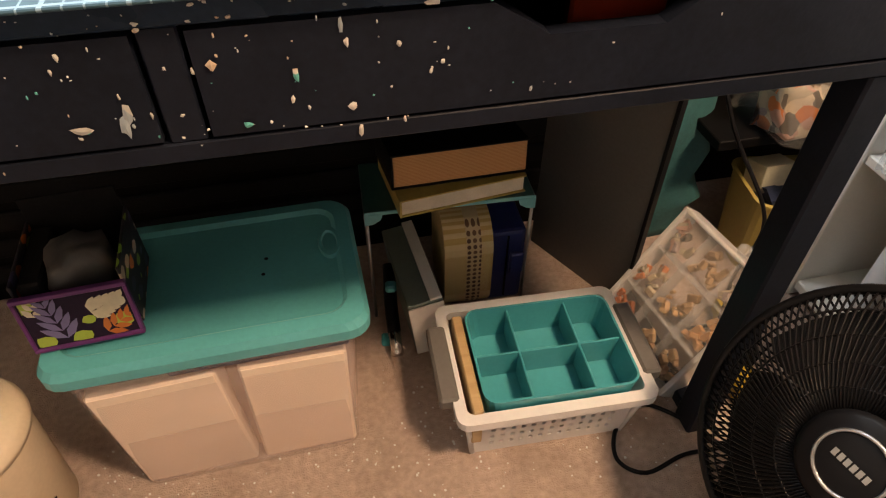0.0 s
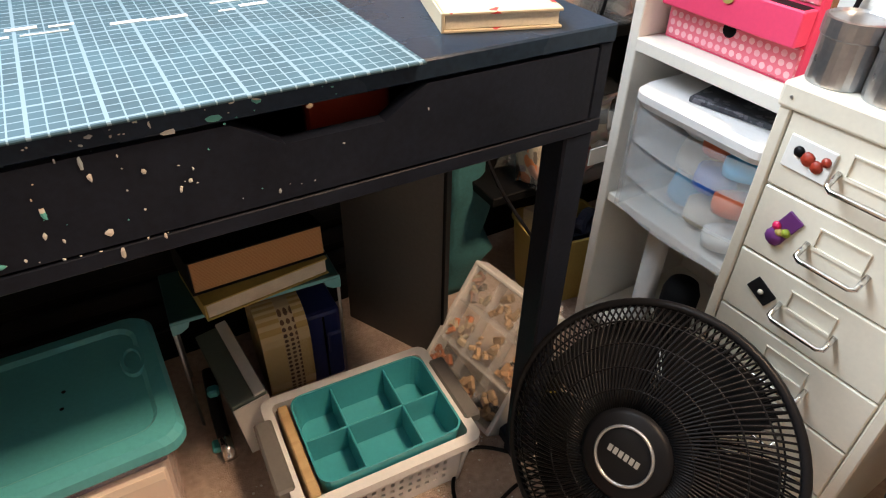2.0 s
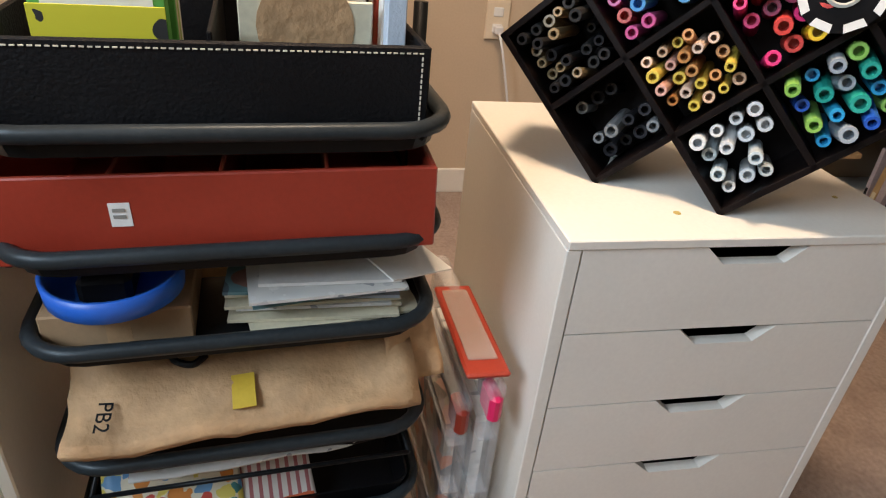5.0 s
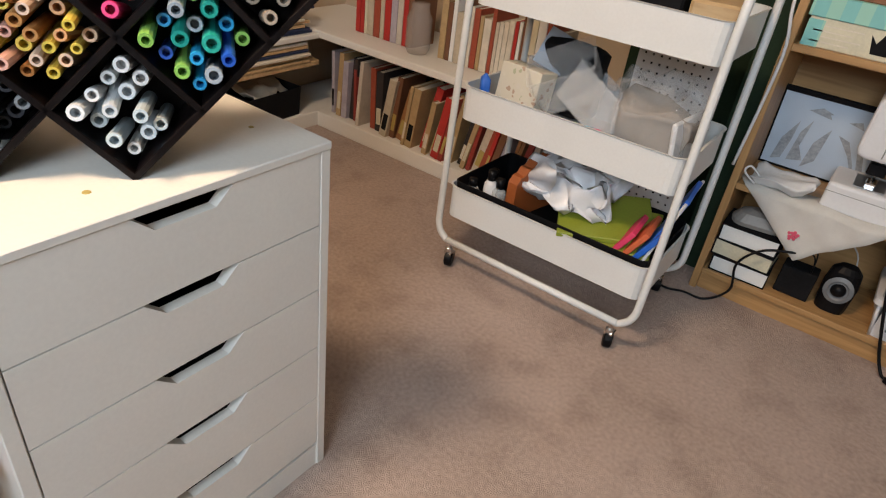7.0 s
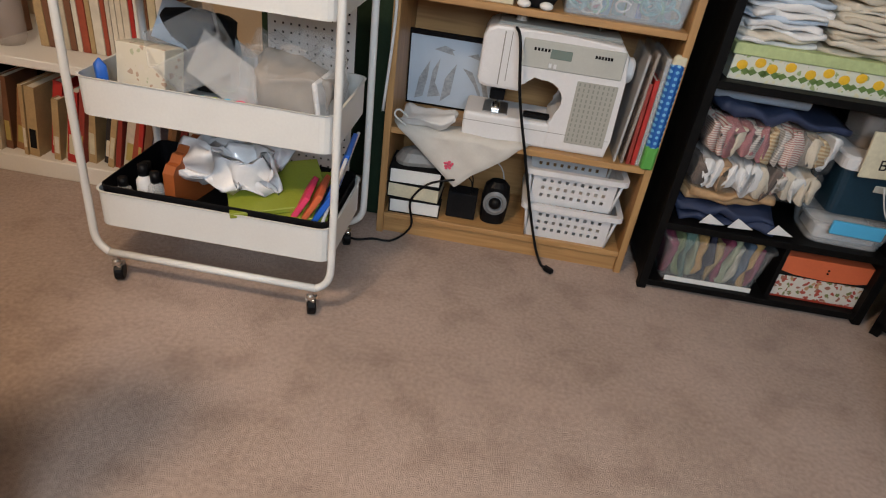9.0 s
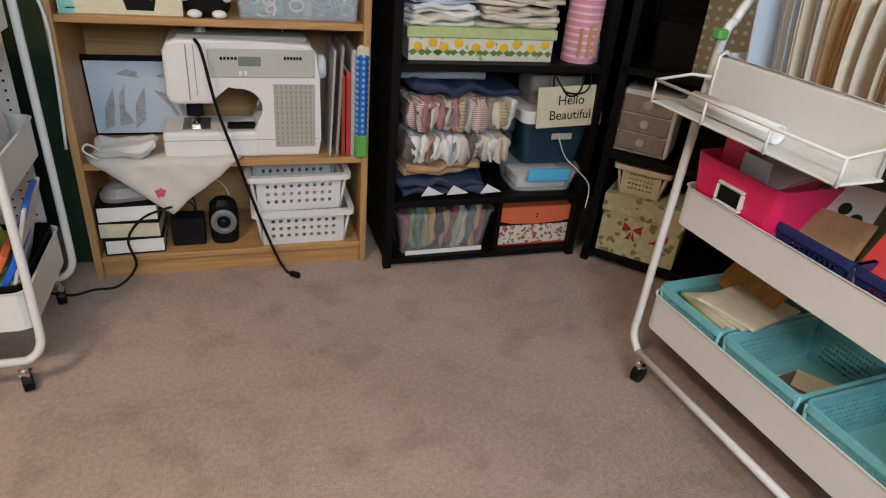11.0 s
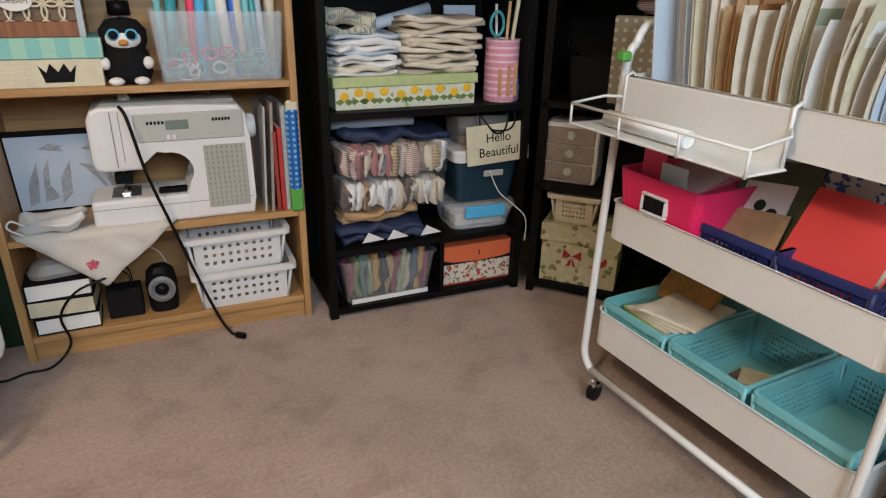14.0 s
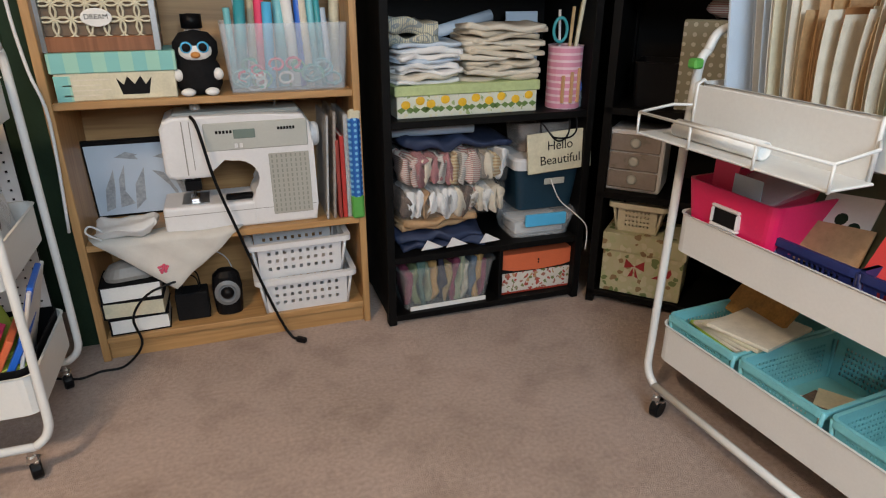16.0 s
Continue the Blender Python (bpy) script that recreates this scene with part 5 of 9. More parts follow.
for k, mm in enumerate((WHITEPAPER, CREAMPRINT, PALEBLUE, WHITEPAPER, MARBLE)):
    bpart("letter", (-0.036 + 0.016 * k, -0.08 + 0.006 * k, 0.006, -0.033 + 0.016 * k, -0.012 - 0.008 * (k % 2), 0.125 + 0.012 * (k % 3)), mm, pbx, 0, world=False, m=pose(0, 0, 0, 0, 4, 0))
for k, mm in enumerate((WHITEPAPER, PALEBLUE, CREAMPRINT)):
    bpart("letter", (-0.03 + 0.02 * k, 0.008, 0.006, -0.027 + 0.02 * k, 0.078, 0.13 + 0.014 * k), mm, pbx, 0, world=False)
bpart("note", (-0.0545, -0.012, 0.012, -0.053, 0.05, 0.108), WHITEPAPER, pbx, 0, "white note with faint print", world=False)
bpart("clip", (-0.06, 0.004, 0.094, -0.046, 0.036, 0.108), PINK, pbx, 0.003, "bright pink bulldog clip", world=False)
for y in (0.008, 0.028):
    tpart("clip_arm", [(-0.056, y, 0.104), (-0.056, y, 0.13), (-0.056, y + 0.006, 0.13), (-0.056, y + 0.006, 0.104)], 0.0016, PINK, pbx, world=False)
tpart("black_cord", [(-0.054, 0.07, 0.03), (-0.058, 0.066, 0.07), (-0.052, 0.06, 0.12)], 0.003, BLACK, pbx, world=False, curve=4)
gf = thing("glass_pen_holder", (1.521, 0.612, HZ), label="cut glass flower frog holding a black pen", category="pen holder")
bm = bmesh.new()
lathe(bm, [(0, 0.001), (0.026, 0.001), (0.036, 0.009), (0.042, 0.022), (0.041, 0.034), (0.043, 0.036), (0.041, 0.039), (0.03, 0.054), (0.012, 0.06), (0, 0.06)], 14)
part("glass_body", bm, CUTGLASS, gf, "clear ribbed glass")
for k in range(7):
    a = 2 * math.pi * k / 7
    bm = bmesh.new()
    lathe(bm, [(0.008, 0), (0.0075, 0.012), (0.005, 0.012), (0.005, 0.0)], 10, Matrix.Translation((0.02 * math.cos(a), 0.02 * math.sin(a), 0.052)))
    part("pen_hole", bm, CUTGLASS, gf)
tpart("pen", [(0, 0, 0.058), (0.06, -0.035, 0.18)], 0.006, BLACK, gf, "slim black pen", world=False)
bt = thing("pump_bottle", (1.592, 0.632, HZ), label="clear bottle with a white pump cap", category="bottle")
bm = bmesh.new()
lathe(bm, [(0.018, 0), (0.019, 0.004), (0.019, 0.075), (0.012, 0.088), (0.01, 0.092)], 20)
part("bottle_body", bm, clear("bottle_plastic", (0.85, 0.84, 0.8), 0.1, 0.16), bt, smooth=True)
bm = bmesh.new()
lathe(bm, [(0.011, 0.09), (0.011, 0.112), (0.006, 0.116), (0.006, 0.13)], 16)
part("cap", bm, WHITE, bt, smooth=True)
co = thing("wooden_tile", (1.466, 0.673, HZ), 14, label="small square wooden tile with a painted scene", category="tile")
bpart("tile", (-0.026, -0.026, 0, 0.026, 0.026, 0.010), PINE, co, 0.002, world=False)
bpart("picture", (-0.021, -0.021, 0.0101, 0.021, 0.021, 0.0112), blotch("tile_picture", (0.42, 0.52, 0.48), [(0.5, 0.55, 0.5), (0.15, 0.2, 0.15), (0.45, 0.5, 0.42)], 70), co, 0, world=False)
hk = thing("brass_hook", (1.56, HY0 - 0.008, 0.605), label="small brass clasp on the cabinet side", category="hook")
bpart("hook_plate", (-0.018, 0, -0.03, 0.018, 0.0095, 0.022), BLACK, hk, 0.002, world=False)
tpart("hook_bow", [(-0.012, 0, 0.01), (-0.004, -0.015, -0.005), (0.01, -0.012, -0.012)], 0.004, DULLYELLOW, hk, world=False, curve=3)


# ---- black tiered cart ----
ZONE = Matrix.Translation((1.435, 0.322, 0)) @ pose(0, 0, 0, 0, 0, 4.5) @ Matrix.Translation((-1.435, -0.522, 0))
CX0, CX1, CY0, CY1 = 1.435, 1.74, 0.108, 0.522


def tier_cart():
    ob = thing("tiered_cart", ((CX0 + CX1) / 2, (CY0 + CY1) / 2, 0), label="black metal trolley with five shallow tiers", category="cart")
    w, d = CX1 - CX0, CY1 - CY0
    for z in (0.772, 0.655, 0.548, 0.388, 0.255):
        bm = bmesh.new()
        tube(bm, [(x, y, z) for x, y in rrect(w, d, 0.055, 6)], 0.0085, 8, True)
        rail = part("tier_rail", bm, GREYMETAL, ob, smooth=True)
        bm = bmesh.new()
        open_box(bm, w - 0.02, d - 0.02, w - 0.012, d - 0.012, 0.02, 0.002, 0.045, z - 0.024)
        part("tier_tray", bm, BLACKMETAL, rail)
    for sx in (-1, 1):
        for sy in (-1, 1):
            x, y = sx * (w / 2 - 0.1) + 0.05, sy * (d / 2 - 0.004)
            tpart("post", [(x, y, 0.06), (x, y, 0.86)], 0.008, BLACKMETAL, ob, world=False)
            bm = bmesh.new()
            lathe(bm, [(0.022, -0.009), (0.025, 0), (0.022, 0.009)], 16, Matrix.Translation((x, y, 0.025)) @ pose(0, 0, 0, 90, 0, 0))
            box(bm, x - 0.006, y - 0.012, 0.025, x + 0.006, y + 0.012, 0.065)
            part("castor", bm, BLACK, ob)
    bpart("tier_floor", (-w / 2 + 0.02, -d / 2 + 0.02, 0.09, w / 2 - 0.02, d / 2 - 0.02, 0.1), BLACKMETAL, ob, 0.002, world=False)


tier_cart()
lb = thing("leather_box", m=pose(1.585, 0.318, 0.772) @ Matrix.Diagonal((1, 1.06, 0.93, 1)), label="black stitched leather tray box holding folders", category="box")
for c in ((-0.135, -0.175, -0.129, 0.175), (0.129, -0.175, 0.135, 0.175), (-0.129, -0.175, 0.129, -0.169), (-0.129, 0.169, 0.129, 0.175)):
    bpart("wall", (c[0], c[1], -0.018, c[2], c[3], 0.078), LEATHER, lb, 0.002, world=False)
bpart("box_floor", (-0.129, -0.169, -0.018, 0.129, 0.169, -0.014), LEATHER, lb, 0, world=False)
bpart("divider", (-0.129, 0.0, -0.018, 0.129, 0.004, 0.085), LEATHER, lb, 0.001, world=False)
bm = bmesh.new()
for z in (-0.008, 0.071):
    for k in range(60):
        y = -0.168 + 0.336 * k / 60
        box(bm, -0.1362, y, z, -0.1348, y + 0.0035, z + 0.0012)
for y in (-0.168, 0.167):
    for k in range(14):
        z = -0.006 + 0.076 * k / 14
        box(bm, -0.1362, y, z, -0.1348, y + 0.0012, z + 0.0035)
part("stitching", bm, PAPER, lb, "pale contrast stitching")
gbx = thing("game_box", (1.545, 0.415, 0.757), label="green card game box with white lettering", category="box")
bpart("box_body", (-0.012, -0.055, 0, 0.012, 0.055, 0.135), GREEN, gbx, 0.001, world=False)
bpart("white_panel", (-0.0128, -0.045, 0.088, -0.0121, 0.045, 0.125), WHITEPAPER, gbx, 0, world=False)
bpart("green_label", (-0.0136, -0.032, 0.103, -0.0129, 0.032, 0.122), GREEN, gbx, 0, world=False)
words("lettering", "BRIDGE", 0.014, WHITEPAPER, gbx, Matrix.Translation((-0.0142, 0, 0.114)) @ pose(0, 0, 0, 90, 0, -90))
bpart("yellow_card", (-0.02, -0.055, 0.0, -0.017, 0.055, 0.098), blotch("yellow_black_print", (0.6, 0.55, 0.03), [(0.02, 0.02, 0.02), (0.6, 0.55, 0.03)], 40), gbx, 0, world=False)
for k in range(4):
    bpart("game_card", (0.016 + 0.012 * k, -0.06, 0, 0.025 + 0.012 * k, 0.055, 0.13 + 0.008 * k), (GREEN, CREAMPRINT, LIME, WHITEPAPER)[k], gbx, 0.001, world=False)
fo = thing("folder_bundle", (1.565, 0.238, 0.757), label="bundle of cream folders and envelopes standing in the box", category="folders")
for k in range(9):
    bpart("folder", (-0.045 + 0.017 * k, -0.062 + 0.004 * (k % 3), 0, -0.04 + 0.017 * k, 0.06 - 0.003 * (k % 2), 0.115 + 0.007 * k), (CREAMPRINT, PAPER, DULLYELLOW, PAPER)[k % 4], fo, 0.001, world=False, m=pose(0, 0, 0, 0, -4, 0))
bm = bmesh.new()
lathe(bm, [(0.045, 0), (0.045, 0.002)], 24, Matrix.Translation((-0.05, 0.0, 0.088)) @ pose(0, 0, 0, 0, -94, 0))
part("round_card", bm, KRAFT, fo)
for k in range(4):
    mg = bpart("magazine", (1.49 + 0.03 * k, 0.148, 0.757, 1.51 + 0.03 * k, 0.166, 0.93), (PALEBLUE, WHITEPAPER, RED, WHITEPAPER)[k], None, 0.001)
    tagged(mg, "slim magazine standing upright in the leather box", "magazine", "magazines in the leather box")

rb = thing("red_divided_box", m=pose(1.572, 0.313, 0.658, -1.6, 0, -3.5) @ Matrix.Diagonal((1, 1.07, 1.08, 1)), label="brick red wooden box with four open compartments", category="box")
for c in ((-0.125, -0.188, -0.118, 0.188), (0.118, -0.188, 0.125, 0.188), (-0.118, -0.188, 0.118, -0.182), (-0.118, 0.182, 0.118, 0.188)):
    bpart("wall", (c[0], c[1], -0.015, c[2], c[3], 0.066), RED, rb, 0.0015, world=False)
for y in (-0.09, 0.0, 0.09):
    bpart("divider", (-0.118, y - 0.002, -0.015, 0.118, y + 0.002, 0.064), RED, rb, 0.001, world=False)
bpart("box_floor", (-0.118, -0.182, -0.015, 0.118, 0.182, -0.011), RED, rb, 0, world=False)
bpart("price_label", (-0.1258, 0.075, 0.02, -0.1251, 0.092, 0.042), WHITEPAPER, rb, 0, world=False)
bars("label_print", [(-0.005, -0.002 + 0.006 * i, 0.01, 0.003) for i in range(2)], SLOT, rb, Matrix.Translation((-0.1260, 0.084, 0.03)) @ pose(0, 0, 0, 90, 0, -90))
cbx = thing("cardboard_box", (1.545, 0.437, 0.528), label="plain brown cardboard box on the cart tier", category="box")
bpart("box_body", (-0.075, -0.072, 0, 0.09, 0.072, 0.042), CARD, cbx, 0.002, world=False)
bpart("tape", (-0.0755, -0.012, 0.0, 0.0905, 0.012, 0.0426), KRAFT, cbx, 0, world=False)
bt2 = thing("blue_bowl", (1.497, 0.437, 0.572), label="bright blue shallow plastic bowl on the cardboard box", category="bowl")
bm = bmesh.new()
lathe(bm, [(0.045, 0), (0.066, 0.012), (0.068, 0.036), (0.063, 0.036), (0.06, 0.014), (0, 0.006)], 32)
part("bowl", bm, BLUE, bt2, smooth=True)
bpart("bowl_content", (-0.03, -0.02, 0.008, 0.03, 0.03, 0.04), BLACK, bt2, 0.006, world=False)
pp = thing("paper_pile", (1.53, 0.225, 0.528), label="loose pile of photographs, cards and papers", category="papers")
rp = random.Random(3)
for k in range(13):
    w, d = rp.uniform(0.09, 0.13), rp.uniform(0.13, 0.2)
    mm = rp.choice((WHITEPAPER, PALEBLUE, MARBLE, CREAMPRINT, blotch("photo_print", (0.1, 0.2, 0.22), [(0.3, 0.35, 0.36), (0.05, 0.08, 0.1), (0.2, 0.1, 0.08)], 18), WHITEPAPER))
    bpart("sheet", (-w / 2, -d / 2, 0.0046 * k, w / 2, d / 2, 0.0046 * k + 0.0038), mm, pp, 0, world=False, m=pose(rp.uniform(-0.02, 0.02), rp.uniform(-0.012, 0.012), 0, 0, 0, rp.uniform(-9, 9)))
bpart("envelope", (-0.05, -0.05, 0, 0.05, 0.05, 0.002), WHITEPAPER, pp, 0, world=False, m=pose(-0.01, -0.085, 0.062, 14, -8, 30))


def bent_sheet(name, w, d, material, m, parent, waves=0.006, thick=0.003, seed=0, n=12):
    bm = bmesh.new()
    g = []
    for i in range(n + 1):
        row = []
        for j in range(n + 1):
            x, y = (i / n - 0.5) * w, (j / n - 0.5) * d
            row.append(bm.verts.new((x, y, waves * noise.noise(Vector((x * 14 + seed, y * 14, seed))) + waves * 0.5 * noise.noise(Vector((x * 40, y * 40 + seed, seed))))))
        g.append(row)
    for i in range(n):
        for j in range(n):
            bm.faces.new((g[i][j], g[i + 1][j], g[i + 1][j + 1], g[i][j + 1]))
    low = bmesh.ops.extrude_face_region(bm, geom=bm.faces[:])
    bmesh.ops.translate(bm, verts=[v for v in low["geom"] if isinstance(v, bmesh.types.BMVert)], vec=(0, 0, -thick))
    bm.transform(m)
    return part(name, bm, material, parent, smooth=True)


en = thing("padded_envelope", (1.535, 0.315, 0.46), label="crumpled brown padded mailing envelope with a yellow sticker", category="envelope")
M1 = pose(-0.015, 0, 0.034, -4, -24, 2)
bent_sheet("envelope_body", 0.24, 0.375, KRAFT, M1, en, 0.02, 0.014, 3, 18)
bpart("sticker", (-0.1, -0.005, 0.0, -0.06, 0.02, 0.0015), YELLOW, en, 0, world=False, m=Matrix.Translation((0, 0, 0.006)) @ M1)
words("lettering", "PB2", 0.022, BLACK, en, Matrix.Translation((0, 0, 0.005)) @ M1 @ pose(-0.085, 0.15, 0.004, 0, 0, 172))
bm = bmesh.new()
tube(bm, smooth_path([(-0.01, 0.085, 0.006), (-0.03, 0.08, 0.006), (-0.04, 0.06, 0.006), (-0.03, 0.045, 0.006)], 5), 0.004, 6)
bm.transform(Matrix.Translation((0, 0, 0.004)) @ M1)
part("printed_curve", bm, BLACK, en)
bent_sheet("torn_flap", 0.09, 0.07, KRAFT, pose(-0.06, -0.19, 0.03, 10, -50, 8), en, 0.02, 0.003, 9)
pt = thing("printed_papers", (1.52, 0.40, 0.262), 4, label="bright cartoon printed papers piled on the low tier", category="papers")
bent_sheet("printed_sheet", 0.19, 0.16, COMIC, pose(-0.03, 0.02, 0.03, 0, -28, 4), pt, 0.008, 0.002, 1)
bent_sheet("printed_sheet", 0.15, 0.12, COMIC, pose(-0.06, 0.03, 0.008, 0, -24, -6), pt, 0.008, 0.002, 6)
bent_sheet("striped_sheet", 0.12, 0.1, stripes("ruled_print", (0.6, 0.56, 0.52), (0.35, 0.12, 0.12), 0.012, 1, 0.4), pose(-0.03, -0.1, 0.02, 0, -18, 3), pt, 0.005, 0.002, 4)
bpart("orange_card", (-0.09, -0.15, 0.0, 0.03, -0.03, 0.004), ORANGE, pt, 0, world=False)
lt = thing("document_tray", (1.555, 0.30, 0.25), label="black letter tray on the low tier", category="tray")
bm = bmesh.new()
open_box(bm, 0.2, 0.34, 0.22, 0.36, 0.045, 0.003, 0.02, -0.018)
part("tray", bm, BLACK, lt)
lt2 = thing("wire_letter_tray", (1.56, 0.31, 0.350), label="black wire letter tray full of loose sheets", category="tray")
for x in (-0.13, -0.05, 0.03, 0.11):
    tpart("wire", [(x, -0.18, 0.0), (x, 0.18, 0.0)], 0.003, BLACKMETAL, lt2, world=False)
for y in (-0.18, 0.18):
    tpart("end_wire", [(-0.13, y, 0.0), (0.12, y, 0.0), (0.12, y, -0.09)], 0.003, BLACKMETAL, lt2, world=False)
bent_sheet("loose_sheet", 0.22, 0.30, MARBLE, pose(0, 0.0, 0.012, 0, -6, 3), lt2, 0.012, 0.004, 2)
bent_sheet("loose_sheet", 0.22, 0.28, BLACK, pose(0.01, -0.03, 0.022, 0, -8, -4), lt2, 0.012, 0.003, 5)


# ---- clear cases beside the white drawers ----
ZONE = Matrix.Translation((0, -0.21, 0))
for k, (y, x, h, cc) in enumerate(((0.075, 1.52, 0.40, RED), (0.04, 1.50, 0.44, PINK), (0.012, 1.60, 0.36, RED))):
    cc_ob = thing("carry_case", (x + 0.13, y, 0), 3, label="clear upright craft case with a coloured handle", category="storage case", group="clear cases beside the drawers")
    bpart("case_body", (-0.16, -0.013, 0, 0.16, 0.013, h), FROST, cc_ob, 0.006, world=False)
    bpart("handle", (-0.165, -0.009, h - 0.06, -0.12, 0.009, h - 0.015), cc, cc_ob, 0.006, world=False)
    for q in range(4):
        bpart("divider", (-0.15, -0.012, 0.02 + h * 0.24 * q, 0.15, 0.012, 0.024 + h * 0.24 * q), FROST, cc_ob, 0, world=False)
    bm = bmesh.new()
    box(bm, -0.12, -0.008, 0.02, 0.13, 0.008, h * 0.8)
    part("paper_pack", bm, (JUNK, MARBLE, PAPER)[k], cc_ob)
rc = thing("red_carry_case", (1.60, 0.052, 0.44), label="red framed clear case lying on the upright cases", category="storage case")
bpart("case_frame", (-0.13, -0.034, 0, 0.10, 0.022, 0.008), RED, rc, 0.003, world=False, m=pose(0, 0, 0, 0, 6, 0))
bpart("window", (-0.10, -0.024, 0.0085, 0.08, 0.014, 0.011), SMOKE, rc, 0, world=False, m=pose(0, 0, 0, 0, 6, 0))


# ---- white drawer unit ----
AX, AY0, AY1, AZ = 1.455, -0.475, -0.012, 0.657


def white_drawers():
    ob = thing("white_drawer_unit", (AX + 0.24, (AY0 + AY1) / 2, 0), label="white drawer unit with five cut-out drawers", category="drawer unit")
    bpart("top_panel", (AX - 0.002, AY0, AZ - 0.012, AX + 0.47, AY1, AZ), WHITEWOOD, ob, 0.0015)
    for y0, y1 in ((AY0, AY0 + 0.018), (AY1 - 0.018, AY1)):
        bpart("side_panel", (AX, y0, 0, AX + 0.47, y1, AZ - 0.012), WHITEWOOD, ob, 0.0015)
    bpart("back_panel", (AX + 0.462, AY0 + 0.018, 0.02, AX + 0.47, AY1 - 0.018, AZ - 0.012), WHITEWOOD, ob, 0)
    bpart("plinth", (AX + 0.004, AY0 + 0.018, 0, AX + 0.02, AY1 - 0.018, 0.052), WHITEWOOD, ob, 0)
    step, low = 0.1165, AZ - 0.012 - 5 * 0.1165
    c = (AY0 + AY1) / 2 - 0.004
    for i in range(5):
        z0 = low + step * i + 0.0012
        z1 = low + step * (i + 1) - 0.0012
        a, b2, dip = 0.066, 0.04, 0.023
        ys = [AY0 + 0.0195, c - a, c - a + 0.008, c - b2, c + b2, c + a - 0.008, c + a, AY1 - 0.0195]
        out = [(ys[0], z0), (ys[7], z0), (ys[7], z1), (ys[6], z1), (ys[5], z1 - dip * 0.3), (ys[4], z1 - dip), (ys[3], z1 - dip), (ys[2], z1 - dip * 0.3), (ys[1], z1), (ys[0], z1)]
        bm = bmesh.new()
        prism(bm, out, 0.016, Matrix(((0, 0, 1, AX + 0.001), (1, 0, 0, 0), (0, 1, 0, 0), (0, 0, 0, 1))))
        dr = part("drawer", bm, WHITEWOOD, ob, world=True)
        bpart("drawer_box", (AX + 0.02, AY0 + 0.03, z0 + 0.004, AX + 0.44, AY1 - 0.03, z0 + 0.03), BLACK, dr, 0)
    bm = bmesh.new()
    lathe(bm, [(0.005, 0), (0.004, 0.001)], 8, Matrix.Translation((AX + 0.06, -0.17, AZ)))
    lathe(bm, [(0.004, 0), (0.003, 0.001)], 8, Matrix.Translation((AX + 0.1, -0.42, AZ)))
    part("stain", bm, DULLYELLOW, ob, world=True)


white_drawers()


